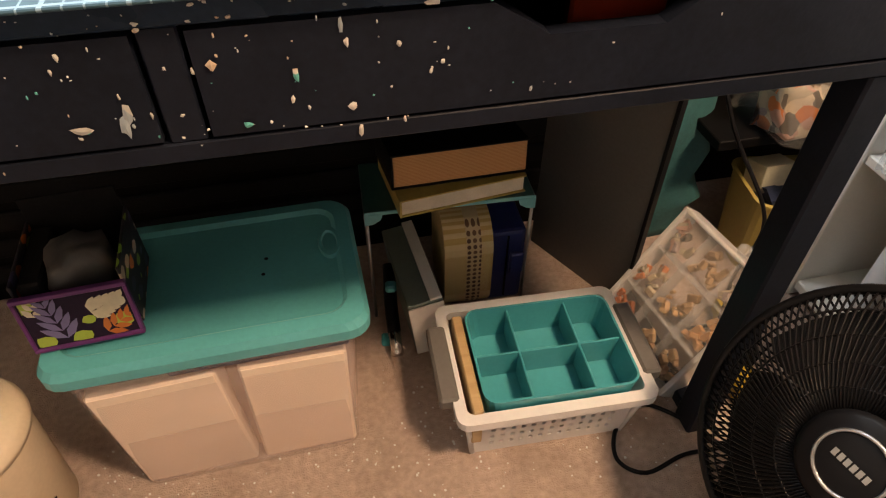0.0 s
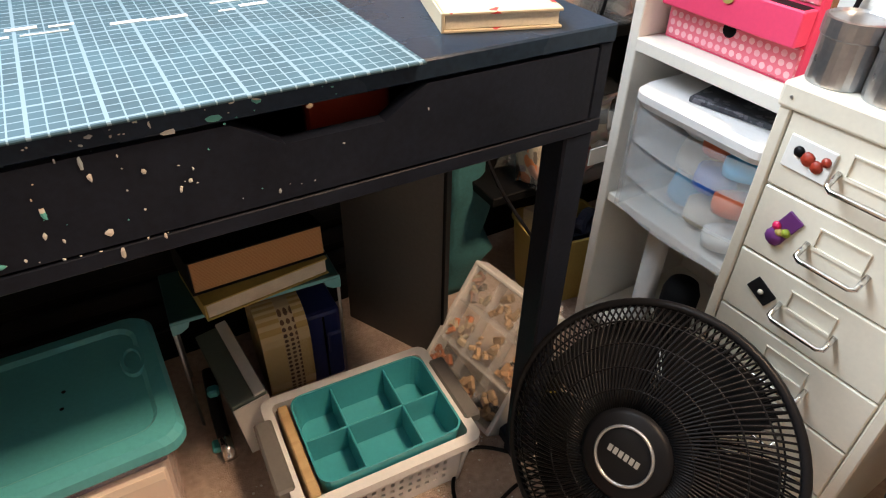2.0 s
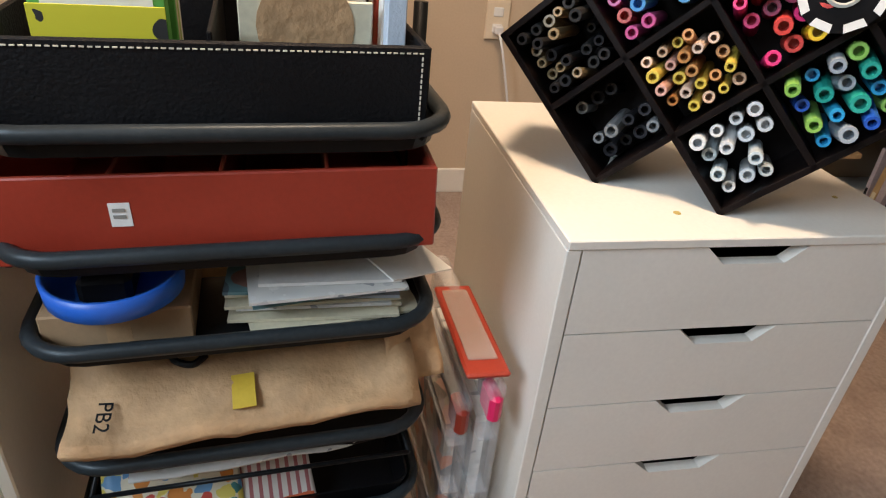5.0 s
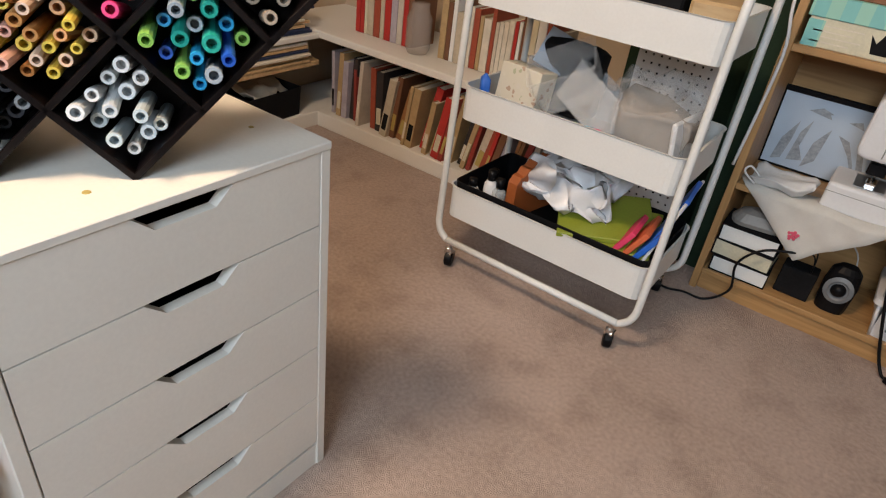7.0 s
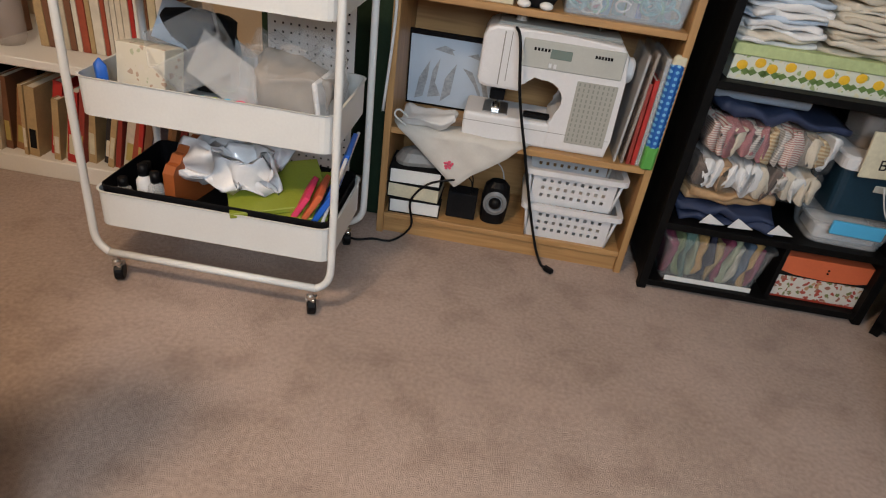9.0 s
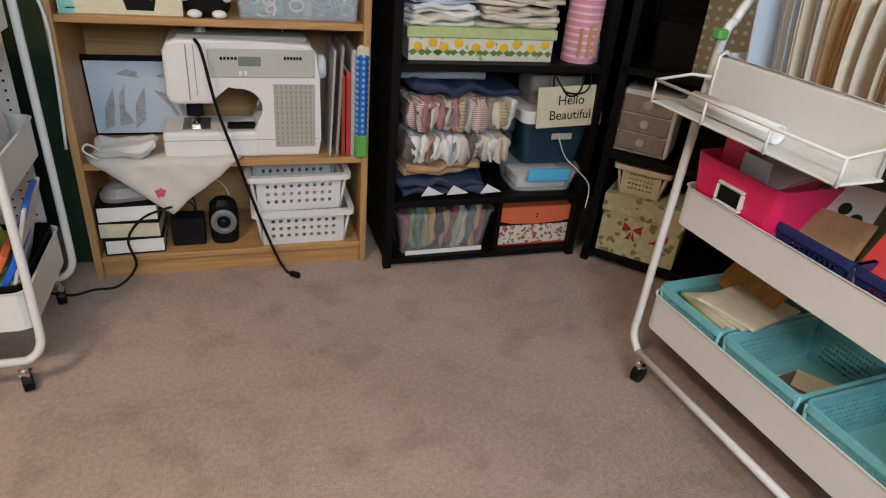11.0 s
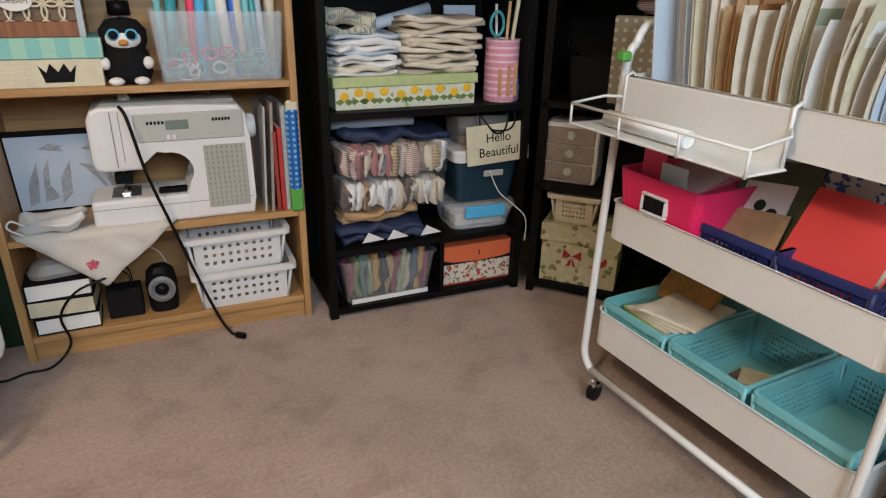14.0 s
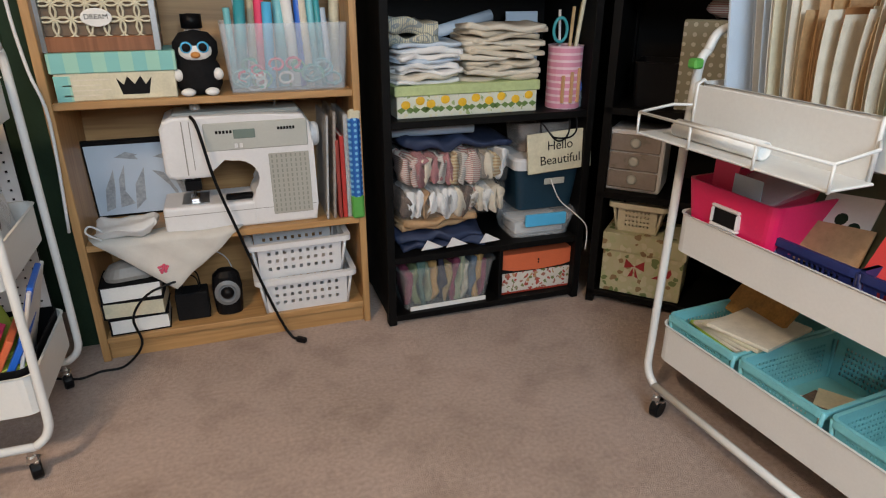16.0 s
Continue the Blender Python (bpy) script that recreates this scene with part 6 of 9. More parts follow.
def marker_rack():
    s, d = 0.108, 0.115
    p, q = Vector((1.60, -0.10, AZ)), Vector((1.508, -0.225, AZ))
    ax = (q - p)
    ax.z = 0
    ax.normalize()
    nrm = Vector((ax.y, -ax.x, 0))
    if nrm.x > 0:
        nrm = -nrm
    m = Matrix((( ax.x, nrm.x, 0, p.x), (ax.y, nrm.y, 0, p.y), (0, 0, 1, p.z + 0.002), (0, 0, 0, 1)))
    lean = m @ pose(0, 0, 0, 6, 0, 0)
    ob = thing("marker_rack", m=lean, label="dark diamond lattice rack packed with coloured markers", category="pen rack")
    h = s / math.sqrt(2)
    cells = [(0, 0), (1, 0), (2, 0), (0, 1), (1, 1), (2, 1), (1, 2), (2, 2), (3, 2), (3, 1)]
    # cell (u, v): u steps up and right, v steps down and right; its middle:
    origin = (0.0 - h, h + h)

    def mid(u, v):
        return origin[0] + (u + v) * h, origin[1] + (u - v) * h
    walls = set()
    for u, v in cells:
        x, z = mid(u, v)
        for a, b2 in (((x, z + h), (x + h, z)), ((x + h, z), (x, z - h)), ((x, z - h), (x - h, z)), ((x - h, z), (x, z + h))):
            walls.add(tuple(sorted(((round(a[0], 4), round(a[1], 4)), (round(b2[0], 4), round(b2[1], 4))))))
    for (x0, z0), (x1, z1) in sorted(walls):
        bm = bmesh.new()
        L = math.hypot(x1 - x0, z1 - z0)
        box(bm, -0.004, -d, -0.004, L + 0.004, 0, 0.004, 0.001, Matrix.Translation((x0, 0, z0)) @ pose(0, 0, 0, 0, -math.degrees(math.atan2(z1 - z0, x1 - x0)), 0))
        part("slat", bm, ESPRESSO, ob)
    # dark backs added to close the cells and stand for their shaded insides
    for u, v in cells:
        x, z = mid(u, v)
        bm = bmesh.new()
        box(bm, -s / 2, -d - 0.003, -s / 2, s / 2, -d, s / 2, 0, Matrix.Translation((x, 0, z)) @ pose(0, 0, 0, 0, 45, 0))
        part("dark_cell_back", bm, ESPRESSO, ob)
    tones = {(0, 0): [(0.02, 0.02, 0.022), (0.3, 0.22, 0.12), (0.03, 0.03, 0.03)], (1, 0): [(0.6, 0.1, 0.08), (0.62, 0.1, 0.3), (0.25, 0.1, 0.45), (0.1, 0.35, 0.7), (0.5, 0.55, 0.1)], (2, 0): [(0.35, 0.6, 0.08), (0.5, 0.1, 0.4)],
             (0, 1): [(0.02, 0.02, 0.022), (0.03, 0.03, 0.035), (0.25, 0.26, 0.27)], (1, 1): [(0.62, 0.42, 0.28), (0.66, 0.5, 0.4), (0.5, 0.24, 0.08), (0.6, 0.35, 0.3), (0.66, 0.5, 0.08)], (2, 1): [(0.6, 0.06, 0.05), (0.65, 0.45, 0.02), (0.65, 0.03, 0.18), (0.2, 0.03, 0.08)],
             (1, 2): [(0.65, 0.68, 0.7), (0.72, 0.72, 0.72), (0.5, 0.58, 0.62)], (2, 2): [(0.02, 0.35, 0.28), (0.02, 0.1, 0.5), (0.02, 0.3, 0.6), (0.25, 0.5, 0.1), (0.3, 0.35, 0.4)], (3, 2): [(0.3, 0.25, 0.2)], (3, 1): [(0.6, 0.3, 0.05), (0.5, 0.1, 0.1)]}
    r3 = random.Random(12)
    for u, v in cells:
        x, z = mid(u, v)
        fine = (u, v) in ((0, 0), (1, 1))
        k = 5 if fine else 4
        st = (s - 0.018) / k
        for i in range(k):
            for j in range(k):
                if r3.random() < (0.08 if fine else 0.12):
                    continue
                du, dv = (i + 0.5) * st - s / 2 + 0.009, (j + 0.5) * st - s / 2 + 0.009
                cx, cz = x + (du + dv) * 0.7071, z + (dv - du) * 0.7071
                r = st * r3.uniform(0.33, 0.46)
                tip = r3.uniform(-0.03, 0.022) - (0.05 if (u, v) == (0, 1) else 0)
                col = r3.choice(tones[(u, v)])
                if col not in MARKERS:
                    MARKERS[col] = mat("marker_plastic", col, 0.35, var=0.05, bump=0)
                bm = bmesh.new()
                rot = Matrix.Translation((cx, tip, cz)) @ pose(0, 0, 0, -90 + r3.uniform(-8, 8), r3.uniform(-8, 8), 0)
                lathe(bm, [(r, -0.1), (r, -0.004), (r * 0.92, 0), (r * 0.54, 0), (r * 0.48, -0.02), (0, -0.02)], 12, rot)
                part("marker", bm, MARKERS[col], ob, smooth=False)
    for x, z in ((mid(1, 0)[0] + 0.01, mid(1, 0)[1] + h * 0.75), (mid(2, 1)[0] + h * 0.55, mid(2, 1)[1] + h * 0.35)):
        bm = bmesh.new()
        lathe(bm, [(0.042, 0), (0.042, 0.004), (0.03, 0.0045), (0, 0.0045)], 32, Matrix.Translation((x, 0.012, z)) @ pose(0, 0, 0, -90, 0, 0))
        chip = part("round_badge", bm, BLACK, ob, "black badge with a white dashed edge")
        for k in range(8):
            a0 = 2 * math.pi * k / 8
            bm = bmesh.new()
            prism(bm, [(0.034 * math.cos(a0), 0.034 * math.sin(a0)), (0.0425 * math.cos(a0), 0.0425 * math.sin(a0)), (0.0425 * math.cos(a0 + 0.5), 0.0425 * math.sin(a0 + 0.5)), (0.034 * math.cos(a0 + 0.5), 0.034 * math.sin(a0 + 0.5))], 0.001,
                  Matrix.Translation((x, 0.0168, z)) @ pose(0, 0, 0, -90, 0, 0))
            part("edge_dash", bm, WHITEPAPER, chip)
        bm = bmesh.new()
        tube(bm, [(x + 0.016 * math.cos(a), 0.018, z + 0.016 * math.sin(a)) for a in [math.pi * (0.85 + 1.3 * i / 12) for i in range(13)]], 0.0025, 5)
        part("curved_mark", bm, LIGHTGREY, chip)


marker_rack()


ZONE = Matrix.Identity(4)

# ---- white bench shelf with books in the far corner ----
bs = thing("bench_shelf", (2.1, -2.0, 0), label="low white built-in shelf along the wall", category="shelf")
bpart("plinth", (1.66, SY, 0, 2.68, -1.83, 0.06), WHITEWOOD, bs, 0.003)
bpart("shelf_board", (1.62, SY, 0.355, 2.95, -1.82, 0.382), WHITEWOOD, bs, 0.003)
bpart("back_panel", (1.66, SY, 0.06, 2.95, SY + 0.01, 0.355), BLACKWOOD, bs, 0)
bpart("plinth", (2.68, SY + 0.01, 0, 2.95, -1.2, 0.06), WHITEWOOD, bs, 0.003)
bpart("shelf_board", (2.66, -1.82, 0.255, 2.95, -1.2, 0.275), PINE, bs, 0.003)
bpart("shelf_board", (2.66, -1.82, 0.355, 2.95, -1.2, 0.375), WHITEWOOD, bs, 0.003)
bpart("end_panel", (2.66, -1.2, 0, 2.95, -1.18, 0.9), WHITEWOOD, bs, 0.003)
rk = random.Random(21)
x = 2.64
while x > 1.70:
    t, h, d = rk.uniform(0.012, 0.034), rk.uniform(0.19, 0.27), rk.uniform(0.13, 0.19)
    if 2.44 < x < 2.52:
        x -= 0.02
    lean = rk.uniform(-6, 4) if x > 2.4 else rk.uniform(5, 14)
    m = Matrix.Translation((x - t / 2, -1.86 - d / 2 + rk.uniform(-0.02, 0.02), 0.061)) @ pose(0, 0, 0, 0, -lean, 0) @ pose(0, 0, h / 2, 0, 90, 0) @ pose(0, 0, -t / 2, 0, 0, -90)
    book("shelved_book", d, h, t, rk.choice(BOOKS), m @ Matrix.Identity(4), "old hardback book leaning on the low shelf", group="books on the low shelf", band=rk.choice((None, CREAMPRINT, DULLYELLOW, None, DARK, PAPER)))
    x -= t + 0.004 + (0.012 if rk.random() < 0.2 else 0)
x = 2.60
while x > 1.75:
    t, h, d = rk.uniform(0.012, 0.03), rk.uniform(0.17, 0.23), rk.uniform(0.13, 0.17)
    if not 2.22 < x < 2.34:
        m = Matrix.Translation((x - t / 2, -1.95 - d / 2, 0.383)) @ pose(0, 0, h / 2, 0, 90, 0) @ pose(0, 0, -t / 2, 0, 0, -90)
        book("shelved_book", d, h, t, rk.choice(BOOKS[2:6] + BOOKS[7:] + [WHITEPAPER, PAPER, CREAMPRINT]), m, "upright book on the white shelf board", group="books on the shelf board")
    x -= t + 0.002
vj = thing("glass_vase", (2.28, -1.93, 0.383), label="brown glass jar among the books", category="jar")
bm = bmesh.new()
lathe(bm, [(0.035, 0), (0.045, 0.02), (0.046, 0.12), (0.03, 0.15), (0.034, 0.17)], 24)
part("jar", bm, SMOKE, vj, smooth=True)
ff = thing("folder_stack", (2.80, -1.55, 0.376), label="stack of manila folders and papers on the shelf", category="folders")
for k in range(16):
    bpart("folder", (-0.12 + rk.uniform(-0.02, 0.01), -0.22 + rk.uniform(-0.04, 0.02), 0.011 * k, 0.12, 0.2 + rk.uniform(-0.03, 0.03), 0.011 * k + 0.009), rk.choice((PAPER, CREAMPRINT, PINE, PAPER, NAVY, WHITEPAPER)), ff, 0.001, world=False)
ff = thing("folder_stack", (2.80, -1.55, 0.2755), label="thin stack of folders under the shelf board", category="folders")
for k in range(6):
    bpart("folder", (-0.13 + rk.uniform(-0.02, 0.01), -0.22, 0.012 * k, 0.12, 0.2 + rk.uniform(-0.03, 0.03), 0.012 * k + 0.009), rk.choice((PAPER, NAVY, PINE)), ff, 0.001, world=False)
bbx = thing("black_box", (2.80, -1.62, 0.06), 4, label="black open box of papers under the folders", category="box")
bm = bmesh.new()
open_box(bm, 0.22, 0.26, 0.23, 0.27, 0.11, 0.004, 0.01)
part("box_body", bm, DARK, bbx)
bent_sheet("cloth", 0.16, 0.2, LINEN, pose(0, 0, 0.1, 0, 0, 10), bbx, 0.05, 0.004, 5)
gw = bpart("green_board", (1.135, -2.235, 0.0, 1.615, -2.215, 1.1), DARKGREEN, None, 0.002)
tagged(gw, "dark green board leaning on the wall", "board")
gw = bpart("green_board", (1.135, -1.98, 0.0, 1.20, -1.96, 1.1), DARKGREEN, None, 0.002)
tagged(gw, "narrow dark green board beside the bookcase", "board")
pg = thing("pegboard", (1.36, -1.93, 0.0), label="white pegboard panel standing behind the cart", category="pegboard")
bm = bmesh.new()
perforated(bm, (0.125, 0, 0.06), (-0.25, 0, 0), (0, 0, 0.70), 10, 28, 0.004, 0.28, (0.008, 0.008))
part("panel", bm, WHITE, pg)
bpart("backing", (-0.125, -0.012, 0.0, 0.125, -0.008, 0.76), BLACK, pg, 0, world=False)


# ---- white rolling carts ----
def rolling_cart(m, L, D, label):
    """Three-tier enamel cart; long side along local x, its front at local y = 0, depth towards +y."""
    ob = thing("rolling_cart", m=m, label=label, category="cart", group="white rolling carts")
    for z, hh in ((0.152, 0.092), (0.435, 0.088), (0.717, 0.085)):
        bm = bmesh.new()
        w0, d0 = L - 0.012, D - 0.012
        loops = [ring(w0, d0, 0.03, z), ring(w0, d0, 0.03, z + hh - 0.003), ring(w0 + 0.008, d0 + 0.008, 0.033, z + hh), ring(w0 - 0.004, d0 - 0.004, 0.028, z + hh), ring(w0 - 0.004, d0 - 0.004, 0.028, z + 0.003)]
        loft(bm, loops)
        bm.transform(Matrix.Translation((L / 2, D / 2, 0)))
        part("tray", bm, WHITEMETAL, ob)
    for x in (-0.004, L + 0.004):
        s = 1 if x > 0 else -1
        pts = smooth_path([(x, 0.03, 0.86), (x, 0.012, 0.82), (x, 0.004, 0.6), (x, -0.004, 0.2), (x - s * 0.006, -0.008, 0.115), (x - s * 0.035, -0.009, 0.083)], 5)
        tpart("post", pts, 0.0095, WHITEMETAL, ob, world=False)
        pts = smooth_path([(x, D - 0.03, 0.86), (x, D - 0.012, 0.82), (x, D - 0.004, 0.6), (x, D + 0.004, 0.2), (x - s * 0.006, D + 0.008, 0.115), (x - s * 0.035, D + 0.009, 0.083)], 5)
        tpart("post", pts, 0.0095, WHITEMETAL, ob, world=False)
        tpart("push_handle", smooth_path([(x, 0.03, 0.86), (x, 0.06, 0.90), (x, D / 2, 0.91), (x, D - 0.06, 0.90), (x, D - 0.03, 0.86)], 5), 0.0095, WHITEMETAL, ob, world=False)
    for y in (-0.009, D + 0.009):
        tpart("bottom_rail", [(0.03, y, 0.083), (L - 0.03, y, 0.083)], 0.0095, WHITEMETAL, ob, world=False)
        for x in (0.045, L - 0.045):
            bm = bmesh.new()
            lathe(bm, [(0.006, 0.045), (0.01, 0.05), (0.01, 0.06), (0.006, 0.064), (0.006, 0.08)], 12, Matrix.Translation((x, y, 0)))
            box(bm, x - 0.012, y - 0.006, 0.04, x + 0.012, y + 0.02, 0.05, 0.002)
            c1 = part("castor_stem", bm, CHROME, ob)
            bm = bmesh.new()
            lathe(bm, [(0.021, -0.011), (0.0245, -0.008), (0.0245, 0.008), (0.021, 0.011)], 20, Matrix.Translation((x, y + 0.008, 0.0245)) @ pose(0, 0, 0, 0, 90, 20))
            part("wheel", bm, BLACK, c1)
    return ob


C1 = pose(1.735, -1.405, 0, 0, 0, 180)
rolling_cart(C1, 0.59, 0.325, "white three tier rolling cart crammed with craft supplies")
P, Q = Vector((-0.205, -1.205, 0)), Vector((-0.255, -0.55, 0))
ang2 = math.degrees(math.atan2(Q.y - P.y, Q.x - P.x))
L2 = (Q - P).length
C2 = Matrix.Translation(P) @ pose(0, 0, 0, 0, 0, ang2)
rolling_cart(C2, L2, 0.33, "white three tier rolling cart with baskets and papers")


def on(cart, x, y, z, rz=0.0, rx=0.0, ry=0.0):
    """A pose in a cart's own frame."""
    return cart @ pose(x, y, z, rx, ry, rz)


def open_bin(name, w, d, h, material, m, label, cat="box", lip=0.003, r=0.015, taper=0.9):
    ob = thing(name, m=m, label=label, category=cat)
    bm = bmesh.new()
    open_box(bm, w * taper, d * taper, w, d, h, 0.0025, r, 0, lip)
    part("bin_body", bm, material, ob)
    return ob


def crumple(name, size, material, m, label, cat, seed=0, amount=0.03, cuts=4, scale=16.0, partname="bag_body"):
    ob = thing(name, m=m, label=label, category=cat)
    bm = bmesh.new()
    box(bm, -size[0] / 2, -size[1] / 2, 0, size[0] / 2, size[1] / 2, size[2], 0.02)
    rumple(bm, amount, scale, cuts, seed)
    lo = min(v.co.z for v in bm.verts)
    bmesh.ops.translate(bm, verts=bm.verts, vec=(0, 0, -lo))
    part(partname, bm, material, ob, smooth=True)
    return ob


# local x runs from the far end (0) to the near end (0.59) as seen from the window side
TZ = (0.156, 0.439, 0.721)
fb2 = thing("floral_card_box", m=on(C1, 0.125, 0.10, TZ[1], -8, -8), label="cream card box with small flower print", category="box")
bpart("box_body", (-0.062, -0.035, 0, 0.062, 0.035, 0.142), CREAMFLORAL, fb2, 0.002, world=False)
ob = open_bin("brown_tray", 0.10, 0.05, 0.14, SMOKE, on(C1, 0.115, 0.2, TZ[1], 2, -10), "brown plastic holder in the cart")
crumple("blue_bottle", (0.03, 0.03, 0.11), BLUE, on(C1, 0.04, 0.06, TZ[1]), "small blue bottle in the cart tray", "bottle", 2, 0.005, 2)
ob = open_bin("clear_tub", 0.17, 0.13, 0.10, CLEAR, on(C1, 0.24, 0.15, TZ[1] + 0.10, 20, 24, -28), "clear plastic tub tipped on the pile")
ob = open_bin("clear_tub", 0.20, 0.16, 0.10, FROST, on(C1, 0.30, 0.14, TZ[1] + 0.045, -14, -22, 24), "frosted plastic tub on its side in the cart")
for k in range(7):
    c = (RED, BLUE, WHITE, AQUA, LIME, SKYBLUE, PINK)[k]
    o = bpart("craft_bottle", (-0.011, -0.011, 0, 0.011, 0.011, 0.068), c, None, 0.005, world=False, m=on(C1, 0.2 + 0.026 * k, 0.045, TZ[1], 10 * k, 0, -14 + 4 * k), label="small bright craft paint bottle in the cart")
    tagged(o, category="bottle", group="craft bottles in the cart")
crumple("cellophane_pack", (0.17, 0.13, 0.14), GREYCLOTH, on(C1, 0.46, 0.13, TZ[1]), "grey cloth pack in crinkled cellophane", "pack", 4, 0.025)
crumple("cellophane_bag", (0.19, 0.15, 0.16), CLEAR, on(C1, 0.46, 0.13, TZ[1] + 0.002), "crinkled clear cellophane bag in the cart", "bag", 9, 0.04, 5, 24)
ob = thing("white_box_lid", m=on(C1, 0.555, 0.14, TZ[1], 86, -8), label="white plastic lid standing at the tray end", category="lid")
bpart("lid_plate", (-0.1, -0.006, 0, 0.1, 0.006, 0.14), WHITE, ob, 0.004, world=False)
crumple("dark_pouch", (0.15, 0.1, 0.18), DARK, on(C1, 0.19, 0.25, TZ[1]), "dark cloth pouch at the back of the cart", "pouch", 3, 0.02)
bx3 = thing("tilted_card", m=on(C1, 0.15, 0.2, TZ[1] + 0.12, 20, -30, 20), label="pale blue card sticking up from the cart", category="card")
bpart("card", (-0.06, -0.002, 0, 0.06, 0.002, 0.1), PALEBLUE, bx3, 0, world=False)
# bottom tray
lay = thing("black_tray_liner", m=on(C1, 0.295, 0.163, TZ[0]), label="black tray liner holding supplies in the cart", category="tray")
bm = bmesh.new()
open_box(bm, 0.55, 0.285, 0.56, 0.295, 0.10, 0.003, 0.02)
part("liner", bm, BLACK, lay)
for k, (xx, yy, h, c) in enumerate(((0.05, 0.06, 0.10, GLASSY), (0.10, 0.07, 0.14, WHITE), (0.135, 0.06, 0.13, GLASSY), (0.08, 0.12, 0.12, SMOKE))):
    jt = thing("small_bottle", m=on(C1, xx, yy, TZ[0] + 0.004), label="small bottle with a black cap in the cart", category="bottle", group="small bottles in the cart")
    bm = bmesh.new()
    lathe(bm, [(0.018, 0), (0.019, 0.004), (0.019, h * 0.7), (0.01, h * 0.8)], 16)
    part("bottle_body", bm, c, jt, smooth=True)
    bm = bmesh.new()
    lathe(bm, [(0.012, h * 0.8), (0.012, h), (0, h)], 14)
    part("cap", bm, BLACK, jt, smooth=True)
tc = thing("terracotta_comb", m=on(C1, 0.185, 0.15, TZ[0] + 0.045, 80, 0, 0), label="rust orange scalloped plastic holder in the cart", category="holder")
bm = bmesh.new()
out = [(-0.11, 0)] + [(-0.11 + 0.22 * k / 16, 0.10 + 0.05 * math.sin(math.pi * k / 16) + (0.008 if k % 2 else 0)) for k in range(17)] + [(0.11, 0)]
prism(bm, out, 0.03, pose(0, 0, 0, 90, 0, 0))
part("holder", bm, TERRA, tc)
wb = crumple("white_plastic_bag", (0.22, 0.15, 0.09), BAGPLASTIC, on(C1, 0.30, 0.15, TZ[0] + 0.075, 10), "crumpled translucent white plastic bag", "bag", 11, 0.055, 9, 26)
for k in range(2):
    o = bpart("olive_board", (-0.12, -0.11, 0, 0.12, 0.11, 0.014), OLIVE, None, 0.002, world=False, m=on(C1, 0.425 - 0.02 * k, 0.14 + 0.01 * k, TZ[0] + 0.078 + 0.017 * k, 12 + 14 * k, 5, -4), label="olive green foam board lying in the cart")
    tagged(o, category="board", group="olive boards")
for k, c in enumerate((PINKCARD, ORANGE, BLUE)):
    o = bpart("slim_book", (-0.007, -0.06, 0, 0.007, 0.06, 0.15 + 0.012 * k), c, None, 0.002, world=False, m=on(C1, 0.435 + 0.026 * k, 0.10, TZ[0] + 0.01, 6, 0, 30), label="bright slim book slanting in the cart tray")
    tagged(o, category="book", group="slim books in the cart")
o = bpart("white_board", (-0.004, -0.09, 0, 0.004, 0.09, 0.24), WHITE, None, 0.002, world=False, m=on(C1, 0.53, 0.14, TZ[0] + 0.02, 4, 0, 16), label="white board standing at the end of the cart")
tagged(o, category="board")
o = bpart("blue_yellow_book", (-0.006, -0.07, 0, 0.006, 0.07, 0.25), BLUE, None, 0.002, world=False, m=on(C1, 0.515, 0.13, TZ[0] + 0.02, 6, 0, 19), label="blue book with a yellow edge slanting in the cart")
tagged(o, category="book")
for k in range(5):
    o = bpart("storage_pack", (-0.05, -0.1, 0, 0.05, 0.1, 0.10 + 0.02 * (k % 2)), (DARK, BLACK, KRAFT, DARK, PINE)[k], None, 0.006, world=False, m=on(C1, 0.07 + 0.11 * k, 0.16, TZ[2], 3 * k), label="boxed supply in the top tray of the cart")
    tagged(o, category="box", group="packs in the top tray")


# ---- oak bookcase ----
BX0, BX1, BY = 0.358, 1.122, -1.85
oc = thing("oak_bookcase", ((BX0 + BX1) / 2, BY - 0.14, 0), label="oak veneer bookcase holding a sewing machine", category="bookcase")
for x0, x1 in ((BX0, BX0 + 0.02), (BX1 - 0.02, BX1)):
    bpart("side_panel", (x0, BY - 0.29, 0, x1, BY, 1.42), OAKUP, oc, 0.0015)
for z in (0.052, 0.330, 0.700, 1.06, 1.4):
    bpart("shelf", (BX0 + 0.02, BY - 0.28, z - (0.0), BX1 - 0.02, BY - 0.004, z + 0.018), OAK, oc, 0.0015)
bpart("kick_board", (BX0 + 0.02, BY - 0.03, 0, BX1 - 0.02, BY - 0.015, 0.052), OAK, oc, 0.001)
bpart("back_panel", (BX0, BY - 0.296, 0.0, BX1, BY - 0.29, 1.42), OAK, oc, 0)


